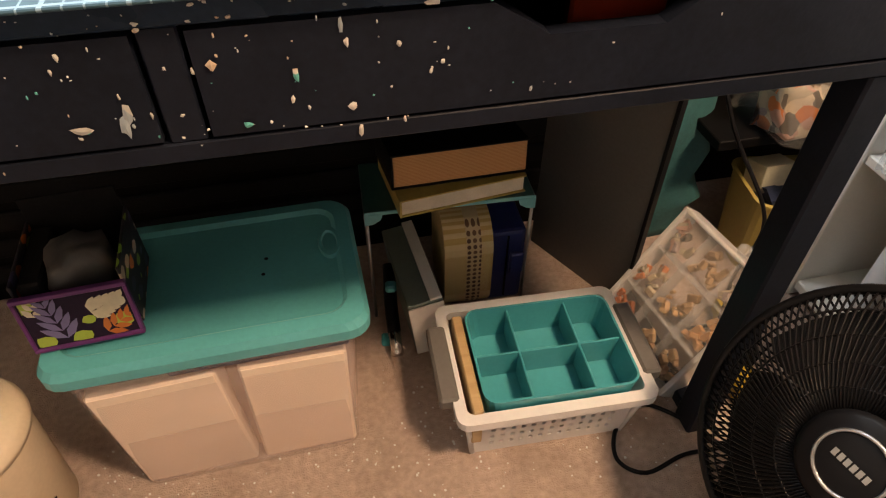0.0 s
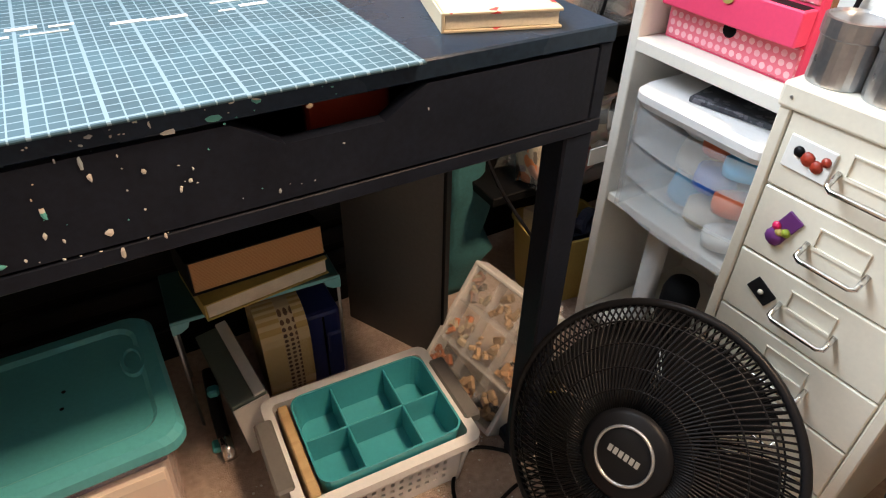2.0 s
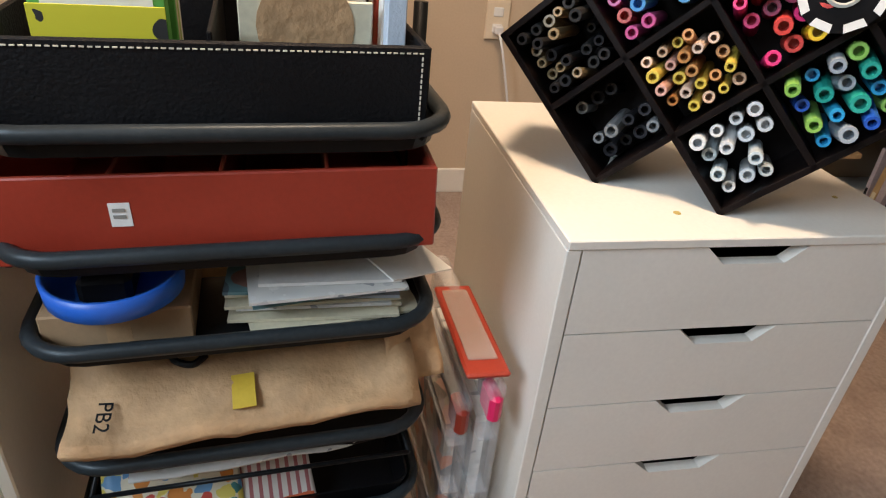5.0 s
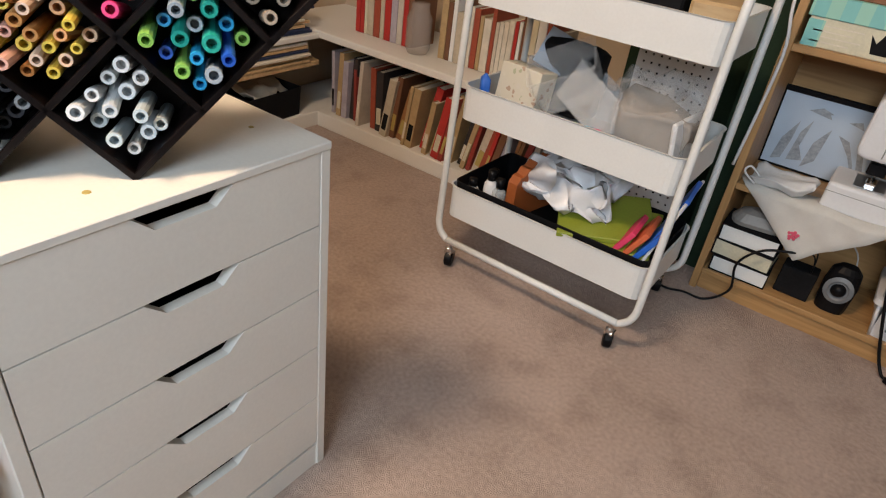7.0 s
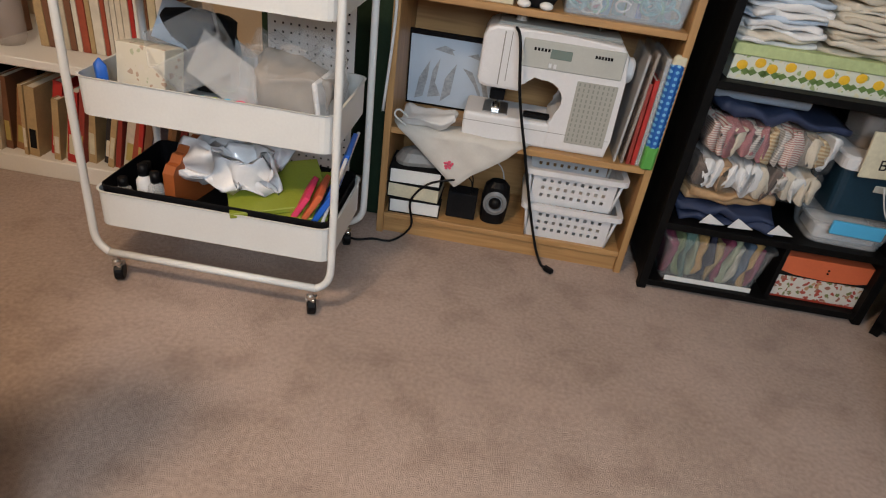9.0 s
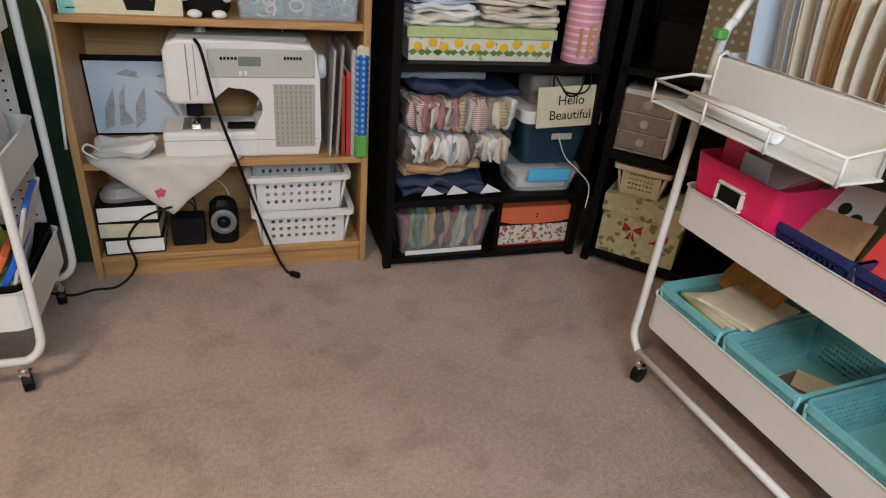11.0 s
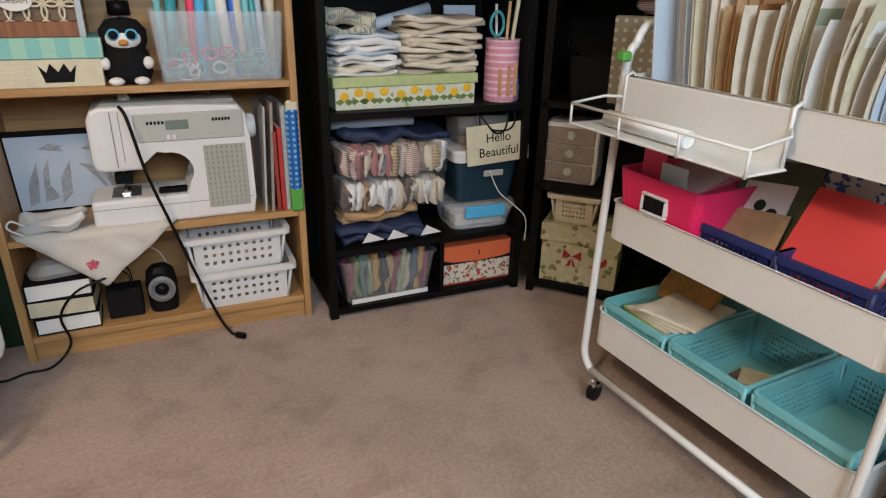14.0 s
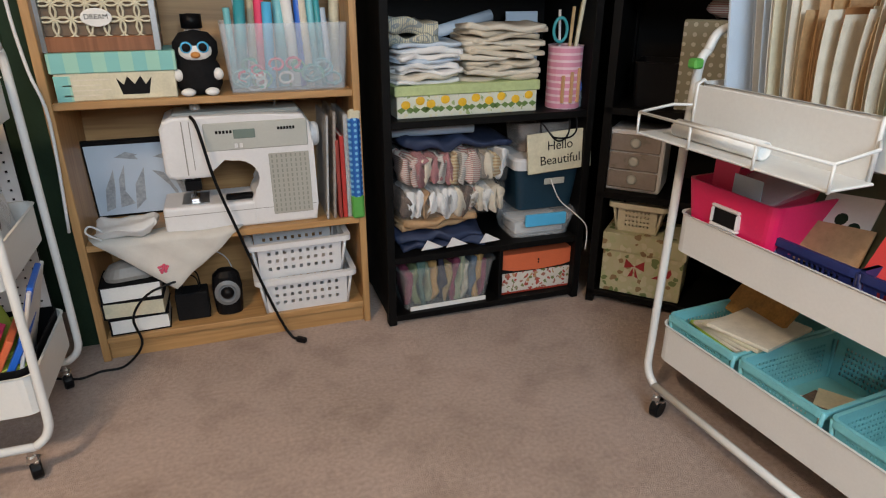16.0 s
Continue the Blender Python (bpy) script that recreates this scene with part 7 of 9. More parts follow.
def sewing_machine():
    ob = thing("sewing_machine", (0.70, -1.955, 0.348), 180, label="white electronic sewing machine with a grey panel", category="sewing machine")
    # local: x to the viewer's right, -y towards the viewer... front at y = -0.07
    bpart("machine_base", (-0.205, -0.078, 0, 0.04, 0.075, 0.074), WHITE, ob, 0.009, world=False, seg=3)
    bm = bmesh.new()
    throat = [(-0.068 + 0.0, 0.150), (-0.062, 0.182)] + [(-0.002 + 0.066 * math.cos(a), 0.140 + 0.062 * math.sin(a)) for a in [radians(115 - 17 * k) for k in range(11)]] + [(0.030, 0.078)]
    out = [(0.03, 0.0), (0.205, 0.0), (0.211, 0.05), (0.209, 0.22), (0.203, 0.285), (0.185, 0.308), (0.05, 0.315), (-0.15, 0.316), (-0.172, 0.306), (-0.182, 0.285), (-0.183, 0.172), (-0.176, 0.156), (-0.16, 0.150)] + throat
    prism(bm, out, 0.156, pose(0, 0.078, 0, 90, 0, 0))
    rims = [e for e in bm.edges if len(e.link_faces) == 2 and {len(f.verts) for f in e.link_faces} != {4}]
    bmesh.ops.bevel(bm, geom=rims, offset=0.009, segments=2, affect="EDGES", profile=0.5)
    part("arm_and_column", bm, WHITE, ob)
    bpart("top_cover", (-0.15, -0.055, 0.310, 0.18, 0.055, 0.322), LIGHTGREY, ob, 0.006, world=False)
    bpart("grey_front", (-0.075, -0.0815, 0.222, 0.195, -0.076, 0.296), LIGHTGREY, ob, 0.004, world=False)
    chart = bpart("stitch_chart", (0.085, -0.0815, 0.030, 0.194, -0.077, 0.205), CHARTGREY, ob, 0.001, world=False)
    bars("stitch_mark", [(0.091 + 0.0128 * i, 0.037 + 0.0142 * j, 0.004, 0.009) for i in range(8) for j in range(12)], SLOT, chart, pose(0, -0.0816, 0, 90, 0, 0))
    bpart("screen", (0.0, -0.0835, 0.253, 0.056, -0.0812, 0.277), SCREEN, ob, 0.001, world=False)
    bars("maker_mark", [(-0.045 + 0.009 * i, 0.268, 0.006, 0.008) for i in range(5)] + [(0.115 + 0.008 * i, 0.27, 0.006, 0.008) for i in range(6)], DARK, ob, pose(0, -0.0817, 0, 90, 0, 0))
    bpart("button", (0.0, -0.084, 0.228, 0.008, -0.0812, 0.24), WHITE, ob, 0.001, world=False)
    bpart("button", (0.013, -0.084, 0.228, 0.021, -0.0812, 0.24), WHITE, ob, 0.001, world=False)
    bm = bmesh.new()
    lathe(bm, [(0.032, 0), (0.034, 0.006), (0.034, 0.022), (0.028, 0.028), (0, 0.029)], 28, Matrix.Translation((0.205, 0, 0.235)) @ pose(0, 0, 0, 0, 90, 0))
    part("hand_wheel", bm, WHITE, ob, smooth=False)
    bpart("thread_slot", (-0.127, -0.0795, 0.162, -0.124, -0.077, 0.304), SLOT, ob, 0, world=False)
    bpart("thread_slot", (-0.108, -0.0795, 0.175, -0.106, -0.077, 0.304), SLOT, ob, 0, world=False)
    tpart("needle_bar", [(-0.12, -0.02, 0.155), (-0.12, -0.02, 0.085)], 0.004, CHROME, ob, world=False)
    bpart("presser_foot", (-0.132, -0.045, 0.077, -0.108, 0.0, 0.088), CHROME, ob, 0.002, world=False)
    bpart("needle_clamp", (-0.142, -0.035, 0.105, -0.10, -0.005, 0.135), BLACK, ob, 0.003, world=False)
    bpart("needle_plate", (-0.155, -0.06, 0.0752, -0.085, 0.04, 0.0775), TIN, ob, 0, world=False)
    bpart("black_lever", (-0.04, -0.06, 0.076, 0.035, -0.03, 0.088), BLACK, ob, 0.003, world=False)
    tpart("spool_pin", [(0.12, 0.0, 0.315), (0.12, 0.0, 0.345)], 0.003, TIN, ob, world=False)
    bm = bmesh.new()
    lathe(bm, [(0.014, 0.316), (0.016, 0.32), (0.012, 0.336), (0, 0.338)], 14, Matrix.Translation((-0.09, 0.0, 0)))
    part("bobbin_winder", bm, WHITE, ob)
    bpart("base_seam", (-0.2055, -0.0785, 0.050, 0.205, -0.0775, 0.0515), SLOT, ob, 0, world=False)


sewing_machine()
cord = tpart("machine_cord", [(0.80, -1.86, 0.668), (0.785, -1.835, 0.64), (0.76, -1.826, 0.5), (0.715, -1.82, 0.34), (0.67, -1.822, 0.18), (0.63, -1.815, 0.06), (0.606, -1.80, 0.016), (0.595, -1.79, 0.014)], 0.0042, BLACK, None, curve=6)
tagged(cord, "black power cord hanging down from the sewing machine", "cable")
pl = bpart("plug", (-0.012, -0.008, 0, 0.02, 0.008, 0.016), BLACK, cord, 0.003, world=False, m=pose(0.585, -1.785, 0.003, 0, 0, 140))
cord = tpart("iron_cord", [(0.90, -1.845, 0.222), (0.975, -1.83, 0.20), (1.02, -1.82, 0.14), (1.01, -1.815, 0.06), (1.06, -1.80, 0.008), (1.12, -1.79, 0.008), (1.17, -1.77, 0.008), (1.25, -1.8, 0.008)], 0.0035, BLACK, None, curve=6)
tagged(cord, "black cord lying over the stacked books", "cable")
cord = tpart("white_cable", [(1.135, -1.84, 1.2), (1.14, -1.835, 0.95), (1.13, -1.835, 0.8), (1.11, -1.832, 0.68), (1.125, -1.83, 0.4)], 0.004, WHITE, None, curve=5)
tagged(cord, "white cord running down the bookcase side", "cable")

# shelf above the machine
SZ = 0.718
mb = thing("mint_box", (0.955, -1.945, SZ), 180, label="mint striped card box with a printed crown", category="box")
bpart("box_body", (-0.135, -0.075, 0, 0.135, 0.075, 0.078), CREAMPRINT, mb, 0.002, world=False)
bpart("lid", (-0.142, -0.08, 0.066, 0.142, 0.08, 0.113), TEALSTRIPE, mb, 0.002, world=False)
bm = bmesh.new()
prism(bm, [(0.0, 0.012), (0.06, 0.012), (0.07, 0.052), (0.055, 0.035), (0.045, 0.056), (0.03, 0.036), (0.015, 0.056), (0.005, 0.035), (-0.01, 0.052)], 0.0008, pose(0.01, -0.0752, 0, 90, 0, 0))
part("crown_print", bm, DARK, mb)
bars("script_print", [(-0.12 + 0.02 * (i % 2), 0.012 + 0.012 * i, 0.085, 0.003) for i in range(4)], PAPER, mb, pose(0, -0.0752, 0, 90, 0, 0))
bpart("mint_corner", (-0.136, -0.0758, 0, -0.10, -0.0751, 0.06), TEALSTRIPE, mb, 0, world=False)
dc = thing("lattice_crate", (0.975, -1.945, SZ + 0.113), 180, label="wooden crate with a white lattice front and metal corners", category="crate")
bpart("crate_base", (-0.13, -0.06, 0, 0.13, 0.06, 0.035), REDWOOD, dc, 0.002, world=False)
bpart("crate_back", (-0.13, -0.04, 0.035, 0.13, 0.06, 0.16), mat("dull_brown", (0.16, 0.11, 0.07), 0.7), dc, 0.002, world=False)
bm = bmesh.new()
for i in range(7):
    for j in range(3):
        cx, cz = -0.108 + 0.036 * i, 0.055 + 0.036 * j
        tube(bm, [(cx + 0.024 * math.cos(a), -0.05, cz + 0.024 * math.sin(a)) for a in [2 * math.pi * k / 14 for k in range(14)]], 0.0028, 5, True)
part("lattice", bm, CREAMPRINT, dc)
for x in (-0.132, 0.118):
    bpart("metal_corner", (x, -0.062, 0.0, x + 0.015, -0.045, 0.16), TIN, dc, 0.001, world=False)
bm = bmesh.new()
lathe(bm, [(0.034, 0), (0.034, 0.003), (0.03, 0.004), (0, 0.004)], 28, Matrix.Translation((0.0, -0.056, 0.078)) @ pose(0, 0, 0, 90, 0, 0) @ Matrix.Diagonal((1, 0.62, 1, 1)))
part("plaque", bm, WHITEPAPER, dc)
words("lettering", "DREAM", 0.016, DARK, dc, pose(0, -0.0604, 0.079, 90, 0, 0))


def penguin():
    bm = bmesh.new()
    lathe(bm, [(0.0, 0), (0.03, 0.002), (0.038, 0.02), (0.036, 0.055), (0.031, 0.066), (0.036, 0.08), (0.036, 0.1), (0.024, 0.118), (0, 0.124)], 20)

    def ball(c, s, k):
        got = bmesh.ops.create_uvsphere(bm, u_segments=14, v_segments=10, radius=1)
        for v in got["verts"]:
            v.co = Vector((c[0] + v.co.x * s[0], c[1] + v.co.y * s[1], c[2] + v.co.z * s[2]))
        for f in {f for v in got["verts"] for f in v.link_faces}:
            f.material_index = k
    ball((0, -0.022, 0.086), (0.027, 0.016, 0.022), 1)
    for s in (-1, 1):
        ball((s * 0.013, -0.035, 0.093), (0.010, 0.005, 0.011), 2)
        ball((s * 0.013, -0.0385, 0.093), (0.007, 0.004, 0.008), 0)
        ball((s * 0.019, -0.035, 0.008), (0.012, 0.014, 0.008), 1)
        ball((s * 0.032, -0.02, 0.04), (0.009, 0.012, 0.012), 1)
    ball((0, -0.038, 0.079), (0.008, 0.008, 0.006), 3)
    ob = part("plush_toy", bm, [DARK, WHITEPAPER, SKYBLUE, mat("orange_felt", (0.55, 0.24, 0.06), 0.8)], None, smooth=True)
    ob.matrix_basis = pose(0.765, -1.905, SZ, 0, 0, 180) @ Matrix.Diagonal((1.5, 1.2, 1.28, 1))
    tagged(ob, "small black and white plush toy with big eyes", "plush toy")


penguin()
gl = thing("glass_bottle", (0.77, -2.02, SZ), label="dark topped glass bottle behind the plush toy", category="bottle")
bm = bmesh.new()
lathe(bm, [(0.034, 0), (0.036, 0.01), (0.036, 0.12), (0.022, 0.145), (0.022, 0.16)], 24)
part("bottle_body", bm, GLASSY, gl, smooth=True)
bm = bmesh.new()
lathe(bm, [(0.027, 0.155), (0.027, 0.19), (0, 0.192)], 20)
part("cap", bm, BLACK, gl, smooth=True)
fbn = thing("frosted_bin", (0.54, -1.965, SZ), 180, label="frosted plastic bin stuffed with rolled papers", category="bin")
bm = bmesh.new()
open_box(bm, 0.300, 0.17, 0.326, 0.19, 0.172, 0.003, 0.012)
part("bin_body", bm, FROSTBLUE, fbn)
rr = random.Random(4)
for k in range(16):
    c = (AQUA, TEAL, PALEBLUE, CREAMPRINT, PINKCARD, SKYBLUE, PAPER, AQUA, GREEN, WHITEPAPER, BLUE, PAPER)[k % 12]
    x, y, r = -0.135 + 0.018 * k, rr.uniform(-0.05, 0.05), rr.uniform(0.008, 0.016)
    tpart("paper_roll", [(x, y, 0.004), (x + rr.uniform(-0.02, 0.02), y + rr.uniform(-0.01, 0.01), rr.uniform(0.2, 0.32))], r, c, fbn, world=False, n=10)
for k in range(22):
    cx, cz, r0 = rr.uniform(-0.12, 0.12), rr.uniform(0.02, 0.07), rr.uniform(0.012, 0.028)
    tpart("ribbon_curl", [(cx + r0 * math.cos(0.9 * i + k), -0.078 + 0.004 * i, cz + r0 * math.sin(0.9 * i + k) * 0.8) for i in range(9)], 0.0035, (AQUA, TEAL, GREENTEAL, WHITEPAPER, PINKCARD)[k % 5], fbn, world=False, n=5, curve=2)
crumple("magazine_pile", (0.6, 0.18, 0.2), DARK, pose(0.74, -2.0, 1.078), "dark stored things on the upper shelf", "box", 1, 0.01)

# machine shelf
pc = thing("framed_picture", m=Matrix.Translation((0.965, -2.085, 0.349)) @ pose(0, 0, 0, 8, 0, 180), label="pale grey bird drawing in a thin black frame", category="picture")
bpart("frame", (-0.14, -0.006, 0, 0.14, 0.006, 0.235), BLACK, pc, 0.001, world=False)
bpart("sheet", (-0.132, -0.0075, 0.008, 0.132, -0.0062, 0.222), PALEBLUE, pc, 0, world=False)
bm = bmesh.new()
for pts in ([(-0.07, 0.03), (-0.06, 0.12), (-0.04, 0.16), (-0.05, 0.08), (-0.03, 0.04)], [(-0.03, 0.02), (-0.02, 0.1), (0.01, 0.15), (0.0, 0.05)], [(0.03, 0.14), (0.06, 0.13), (0.09, 0.07), (0.1, 0.03), (0.07, 0.09)], [(-0.03, 0.18), (-0.01, 0.19), (0.0, 0.175)], [(0.04, 0.18), (0.07, 0.19), (0.08, 0.17)], [(-0.11, 0.02), (-0.1, 0.09), (-0.07, 0.15), (-0.075, 0.09), (-0.085, 0.03)], [(0.08, 0.15), (0.1, 0.12), (0.12, 0.05), (0.11, 0.03), (0.09, 0.1)], [(-0.06, 0.185), (-0.03, 0.2), (0.0, 0.19), (-0.03, 0.18)]):
    prism(bm, pts, 0.0006, pose(0, -0.0077, 0, 90, 0, 0))
part("grey_stroke", bm, mat("grey_wash", (0.32, 0.35, 0.39), 0.8, var=0.35, scale=60), pc)
dl = thing("embroidered_cloth", (0.905, -1.87, 0.349), label="cream embroidered cloth draped over the shelf edge", category="cloth")
bm = bmesh.new()
n = 14
g = []
for i in range(n + 1):
    row = []
    for j in range(n + 1 - i):
        a, c = i / n, j / n
        x = 0.205 - 0.42 * (c + a * 0.5)
        drop = a
        z = 0.004 - max(0, drop - 0.12) * 0.175 + 0.003 * math.sin(c * 16 + a * 5)
        y = -0.05 + min(drop / 0.12, 1) * 0.072 + 0.004 * math.sin(c * 22)
        row.append(bm.verts.new((x, y, z)))
    g.append(row)
for i in range(n):
    for j in range(n - i):
        bm.faces.new((g[i][j], g[i][j + 1], g[i + 1][j]))
        if j < n - i - 1:
            bm.faces.new((g[i][j + 1], g[i + 1][j + 1], g[i + 1][j]))
low = bmesh.ops.extrude_face_region(bm, geom=bm.faces[:])
bmesh.ops.translate(bm, verts=[v for v in low["geom"] if isinstance(v, bmesh.types.BMVert)], vec=(0, 0.0015, 0.0015))
part("cloth", bm, SHEER, dl, smooth=True)
bm = bmesh.new()
for k in range(11):
    a = 2.4 * k
    r = 0.004 * math.sqrt(k)
    lathe(bm, [(0.0045, 0), (0.003, 0.002), (0, 0.0022)], 7, Matrix.Translation((0.02 + r * math.cos(a), 0.0275, -0.083 + r * math.sin(a))) @ pose(0, 0, 0, -90, 0, 0))
part("stitched_flower", bm, mat("pink_thread", (0.55, 0.08, 0.14), 0.7), dl)
cp = crumple("white_bowl_cover", (0.15, 0.09, 0.035), COTTON, pose(1.0, -1.90, 0.352), "crumpled white fabric mask with ear loops", "fabric", 6, 0.02, 4, 20, "fabric")
tpart("ear_loop", [(0.05, 0.03, 0.02), (0.085, 0.03, 0.045), (0.095, 0.04, 0.03), (0.06, 0.05, 0.01)], 0.0028, COTTON, cp, world=False, curve=5)
for k, (x, t, h, d, c) in enumerate(((0.400, 0.014, 0.30, 0.2, FROST), (0.414, 0.012, 0.24, 0.2, BOOKS[4]), (0.428, 0.01, 0.23, 0.2, BOOKS[0]), (0.446, 0.008, 0.31, 0.2, SMOKE), (0.466, 0.006, 0.30, 0.2, FROST))):
    m = Matrix.Translation((x, -1.965, 0.349)) @ pose(0, 0, 0, 0, -3 if k > 2 else 0, 0) @ pose(0, 0, h / 2, 0, 90, 0) @ pose(0, 0, -t / 2, 0, 0, -90)
    book("folder_book", d, h, t, c, m, "slim upright folder beside the sewing machine", "folder", pages=c if c in (FROST, SMOKE) else None, group="folders beside the sewing machine")
dr2 = thing("wrapping_roll", (0.378, -1.853, 0.349), label="blue dotted paper sleeve with a green end", category="paper roll")
bpart("sleeve", (-0.016, -0.02, 0, 0.018, 0.012, 0.295), BLUEDOT, dr2, 0.009, world=False)
bpart("green_end", (-0.0165, -0.0205, -0.0, 0.0185, 0.0128, 0.07), GREEN, dr2, 0.005, world=False)
bpart("torn_top", (-0.02, -0.012, 0.285, 0.016, 0.006, 0.315), CREAMPRINT, dr2, 0.006, world=False)

# bottom shelf
BZ = 0.0705
for k, (w, h, z, tx) in enumerate(((0.155, 0.048, 0, 2), (0.16, 0.05, 0.049, -2), (0.155, 0.05, 0.10, 3))):
    book("stacked_book", w, 0.13, h, DARK, pose(1.015 + 0.004 * k, -1.93, BZ + z, 0, 0, tx + 180), "thick white paged book in a flat stack", pages=WHITEPAPER if k != 1 else CREAMPRINT, group="stacked books on the bottom shelf")
ir = thing("travel_iron", (1.02, -1.93, BZ + 0.151), 190, label="grey rounded travel iron on the book stack", category="iron")
bm = bmesh.new()
loft(bm, [ring(0.14, 0.08, 0.035, 0), ring(0.145, 0.085, 0.038, 0.012), ring(0.11, 0.06, 0.028, 0.035), ring(0.06, 0.03, 0.014, 0.045)])
part("iron_body", bm, mat("warm_grey_plastic", (0.27, 0.25, 0.23), 0.45), ir)
db = thing("black_pouch", (0.872, -1.925, BZ), 180, label="black open top gift pouch with loop handles", category="pouch")
bpart("pouch_body", (-0.045, -0.03, 0, 0.045, 0.03, 0.085), DARK, db, 0.003, world=False)
for y in (-0.02, 0.02):
    tpart("loop_handle", [(-0.025, y, 0.085), (-0.02, y, 0.125), (0.0, y, 0.14), (0.02, y, 0.125), (0.025, y, 0.085)], 0.002, BLACK, db, world=False, curve=5)
wc = thing("round_speaker", (0.772, -1.925, BZ), 180, label="rounded black and grey mouse-like device on a stand", category="device")
bm = bmesh.new()
loft(bm, [ring(0.075, 0.06, 0.028, 0), ring(0.08, 0.065, 0.03, 0.02), ring(0.086, 0.07, 0.034, 0.08), ring(0.075, 0.06, 0.029, 0.12), ring(0.045, 0.035, 0.016, 0.135)])
part("device_body", bm, BLACK, wc, smooth=False)
bm = bmesh.new()
lathe(bm, [(0.034, 0), (0.036, 0.004), (0.026, 0.008), (0.022, 0.004), (0, 0.003)], 24, Matrix.Translation((0, -0.034, 0.075)) @ pose(0, 0, 0, 90, 0, 0) @ Matrix.Diagonal((1, 1.1, 1, 1)))
part("grey_ring", bm, mat("mid_grey_plastic", (0.17, 0.18, 0.19), 0.4), wc)
bm = bmesh.new()
bmesh.ops.create_uvsphere(bm, u_segments=16, v_segments=10, radius=0.02, matrix=Matrix.Translation((0, -0.034, 0.075)))
part("lens", bm, BLACK, wc, smooth=True)
bk2 = slotted_basket("stacking_basket", 0.27, 0.19, 0.112, WHITE, pose(0.545, -1.95, BZ, 0, 0, 180), "white plastic basket with square holes, stacked", 9, 3, 0.42, None, "stacking baskets")
copy_thing(bk2, pose(0.558, -1.952, BZ + 0.112, 0, 0, 181.5))
tpart("white_wire", [(0.83, -1.90, 0.28), (0.80, -1.95, 0.26), (0.76, -2.0, 0.2), (0.74, -2.02, 0.08)], 0.002, WHITE, None, curve=4)
tagged(bpy.data.objects["white_wire"], "thin white wire behind the small device", "cable")


# ---- black shelf ----
KX0, KX1, KY = -0.345, 0.312, -1.79
ks = thing("black_shelf_unit", ((KX0 + KX1) / 2, KY - 0.15, 0), label="black shelf unit stacked with folded fabric", category="shelf")
for x0, x1 in ((KX0, KX0 + 0.025), (KX1 - 0.025, KX1)):
    bpart("post", (x0, KY - 0.03, 0, x1, KY, 1.42), BLACKWOOD, ks, 0.002)
    bpart("side_panel", (x0 + 0.004, KY - 0.33, 0.02, x1 - 0.004, KY - 0.03, 1.42), BLACKWOOD, ks, 0.001)
for z in (0.012, 0.205, 0.612, 1.0, 1.4):
    bpart("shelf", (KX0 + 0.025, KY - 0.325, z, KX1 - 0.025, KY - 0.004, z + 0.02), BLACKWOOD, ks, 0.001)
bpart("mid_divider", (-0.072, KY - 0.32, 0.032, -0.058, KY - 0.02, 0.205), BLACKWOOD, ks, 0.001)
bpart("back_panel", (KX0, KY - 0.336, 0, KX1, KY - 0.33, 1.42), BLACKWOOD, ks, 0)

lm = thing("lemon_print_box", (0.045, -1.92, 0.632), 180.5, label="flat gift box with a lemon print and green lid", category="box")
bpart("box_body", (-0.215, -0.085, 0, 0.215, 0.085, 0.066), LEMON, lm, 0.002, world=False)
bpart("lid", (-0.222, -0.09, 0.062, 0.222, 0.09, 0.09), LEMONLID, lm, 0.002, world=False)
rl = random.Random(2)
LEMONINK = mat("lemon_ink", (0.70, 0.42, 0.02), 0.55, var=0.15)
for k in range(10):
    x = -0.195 + 0.0425 * k + rl.uniform(-0.006, 0.006)
    bm = bmesh.new()
    got = bmesh.ops.create_uvsphere(bm, u_segments=12, v_segments=8, radius=1)
    for v in got["verts"]:
        v.co = Vector((x + v.co.x * 0.0135, -0.085 + v.co.y * 0.0012, 0.038 + (k % 2) * 0.01 + v.co.z * 0.012))
    part("lemon_motif", bm, LEMONINK, lm)
    for sgn in (-1, 1):
        bm = bmesh.new()
        prism(bm, [(x, 0.024), (x + sgn * 0.012, 0.032), (x + sgn * 0.026, 0.024), (x + sgn * 0.014, 0.014)], 0.0006, pose(0, -0.0852, 0, 90, 0, 0))
        part("leaf_motif", bm, LEMONLEAF, lm)


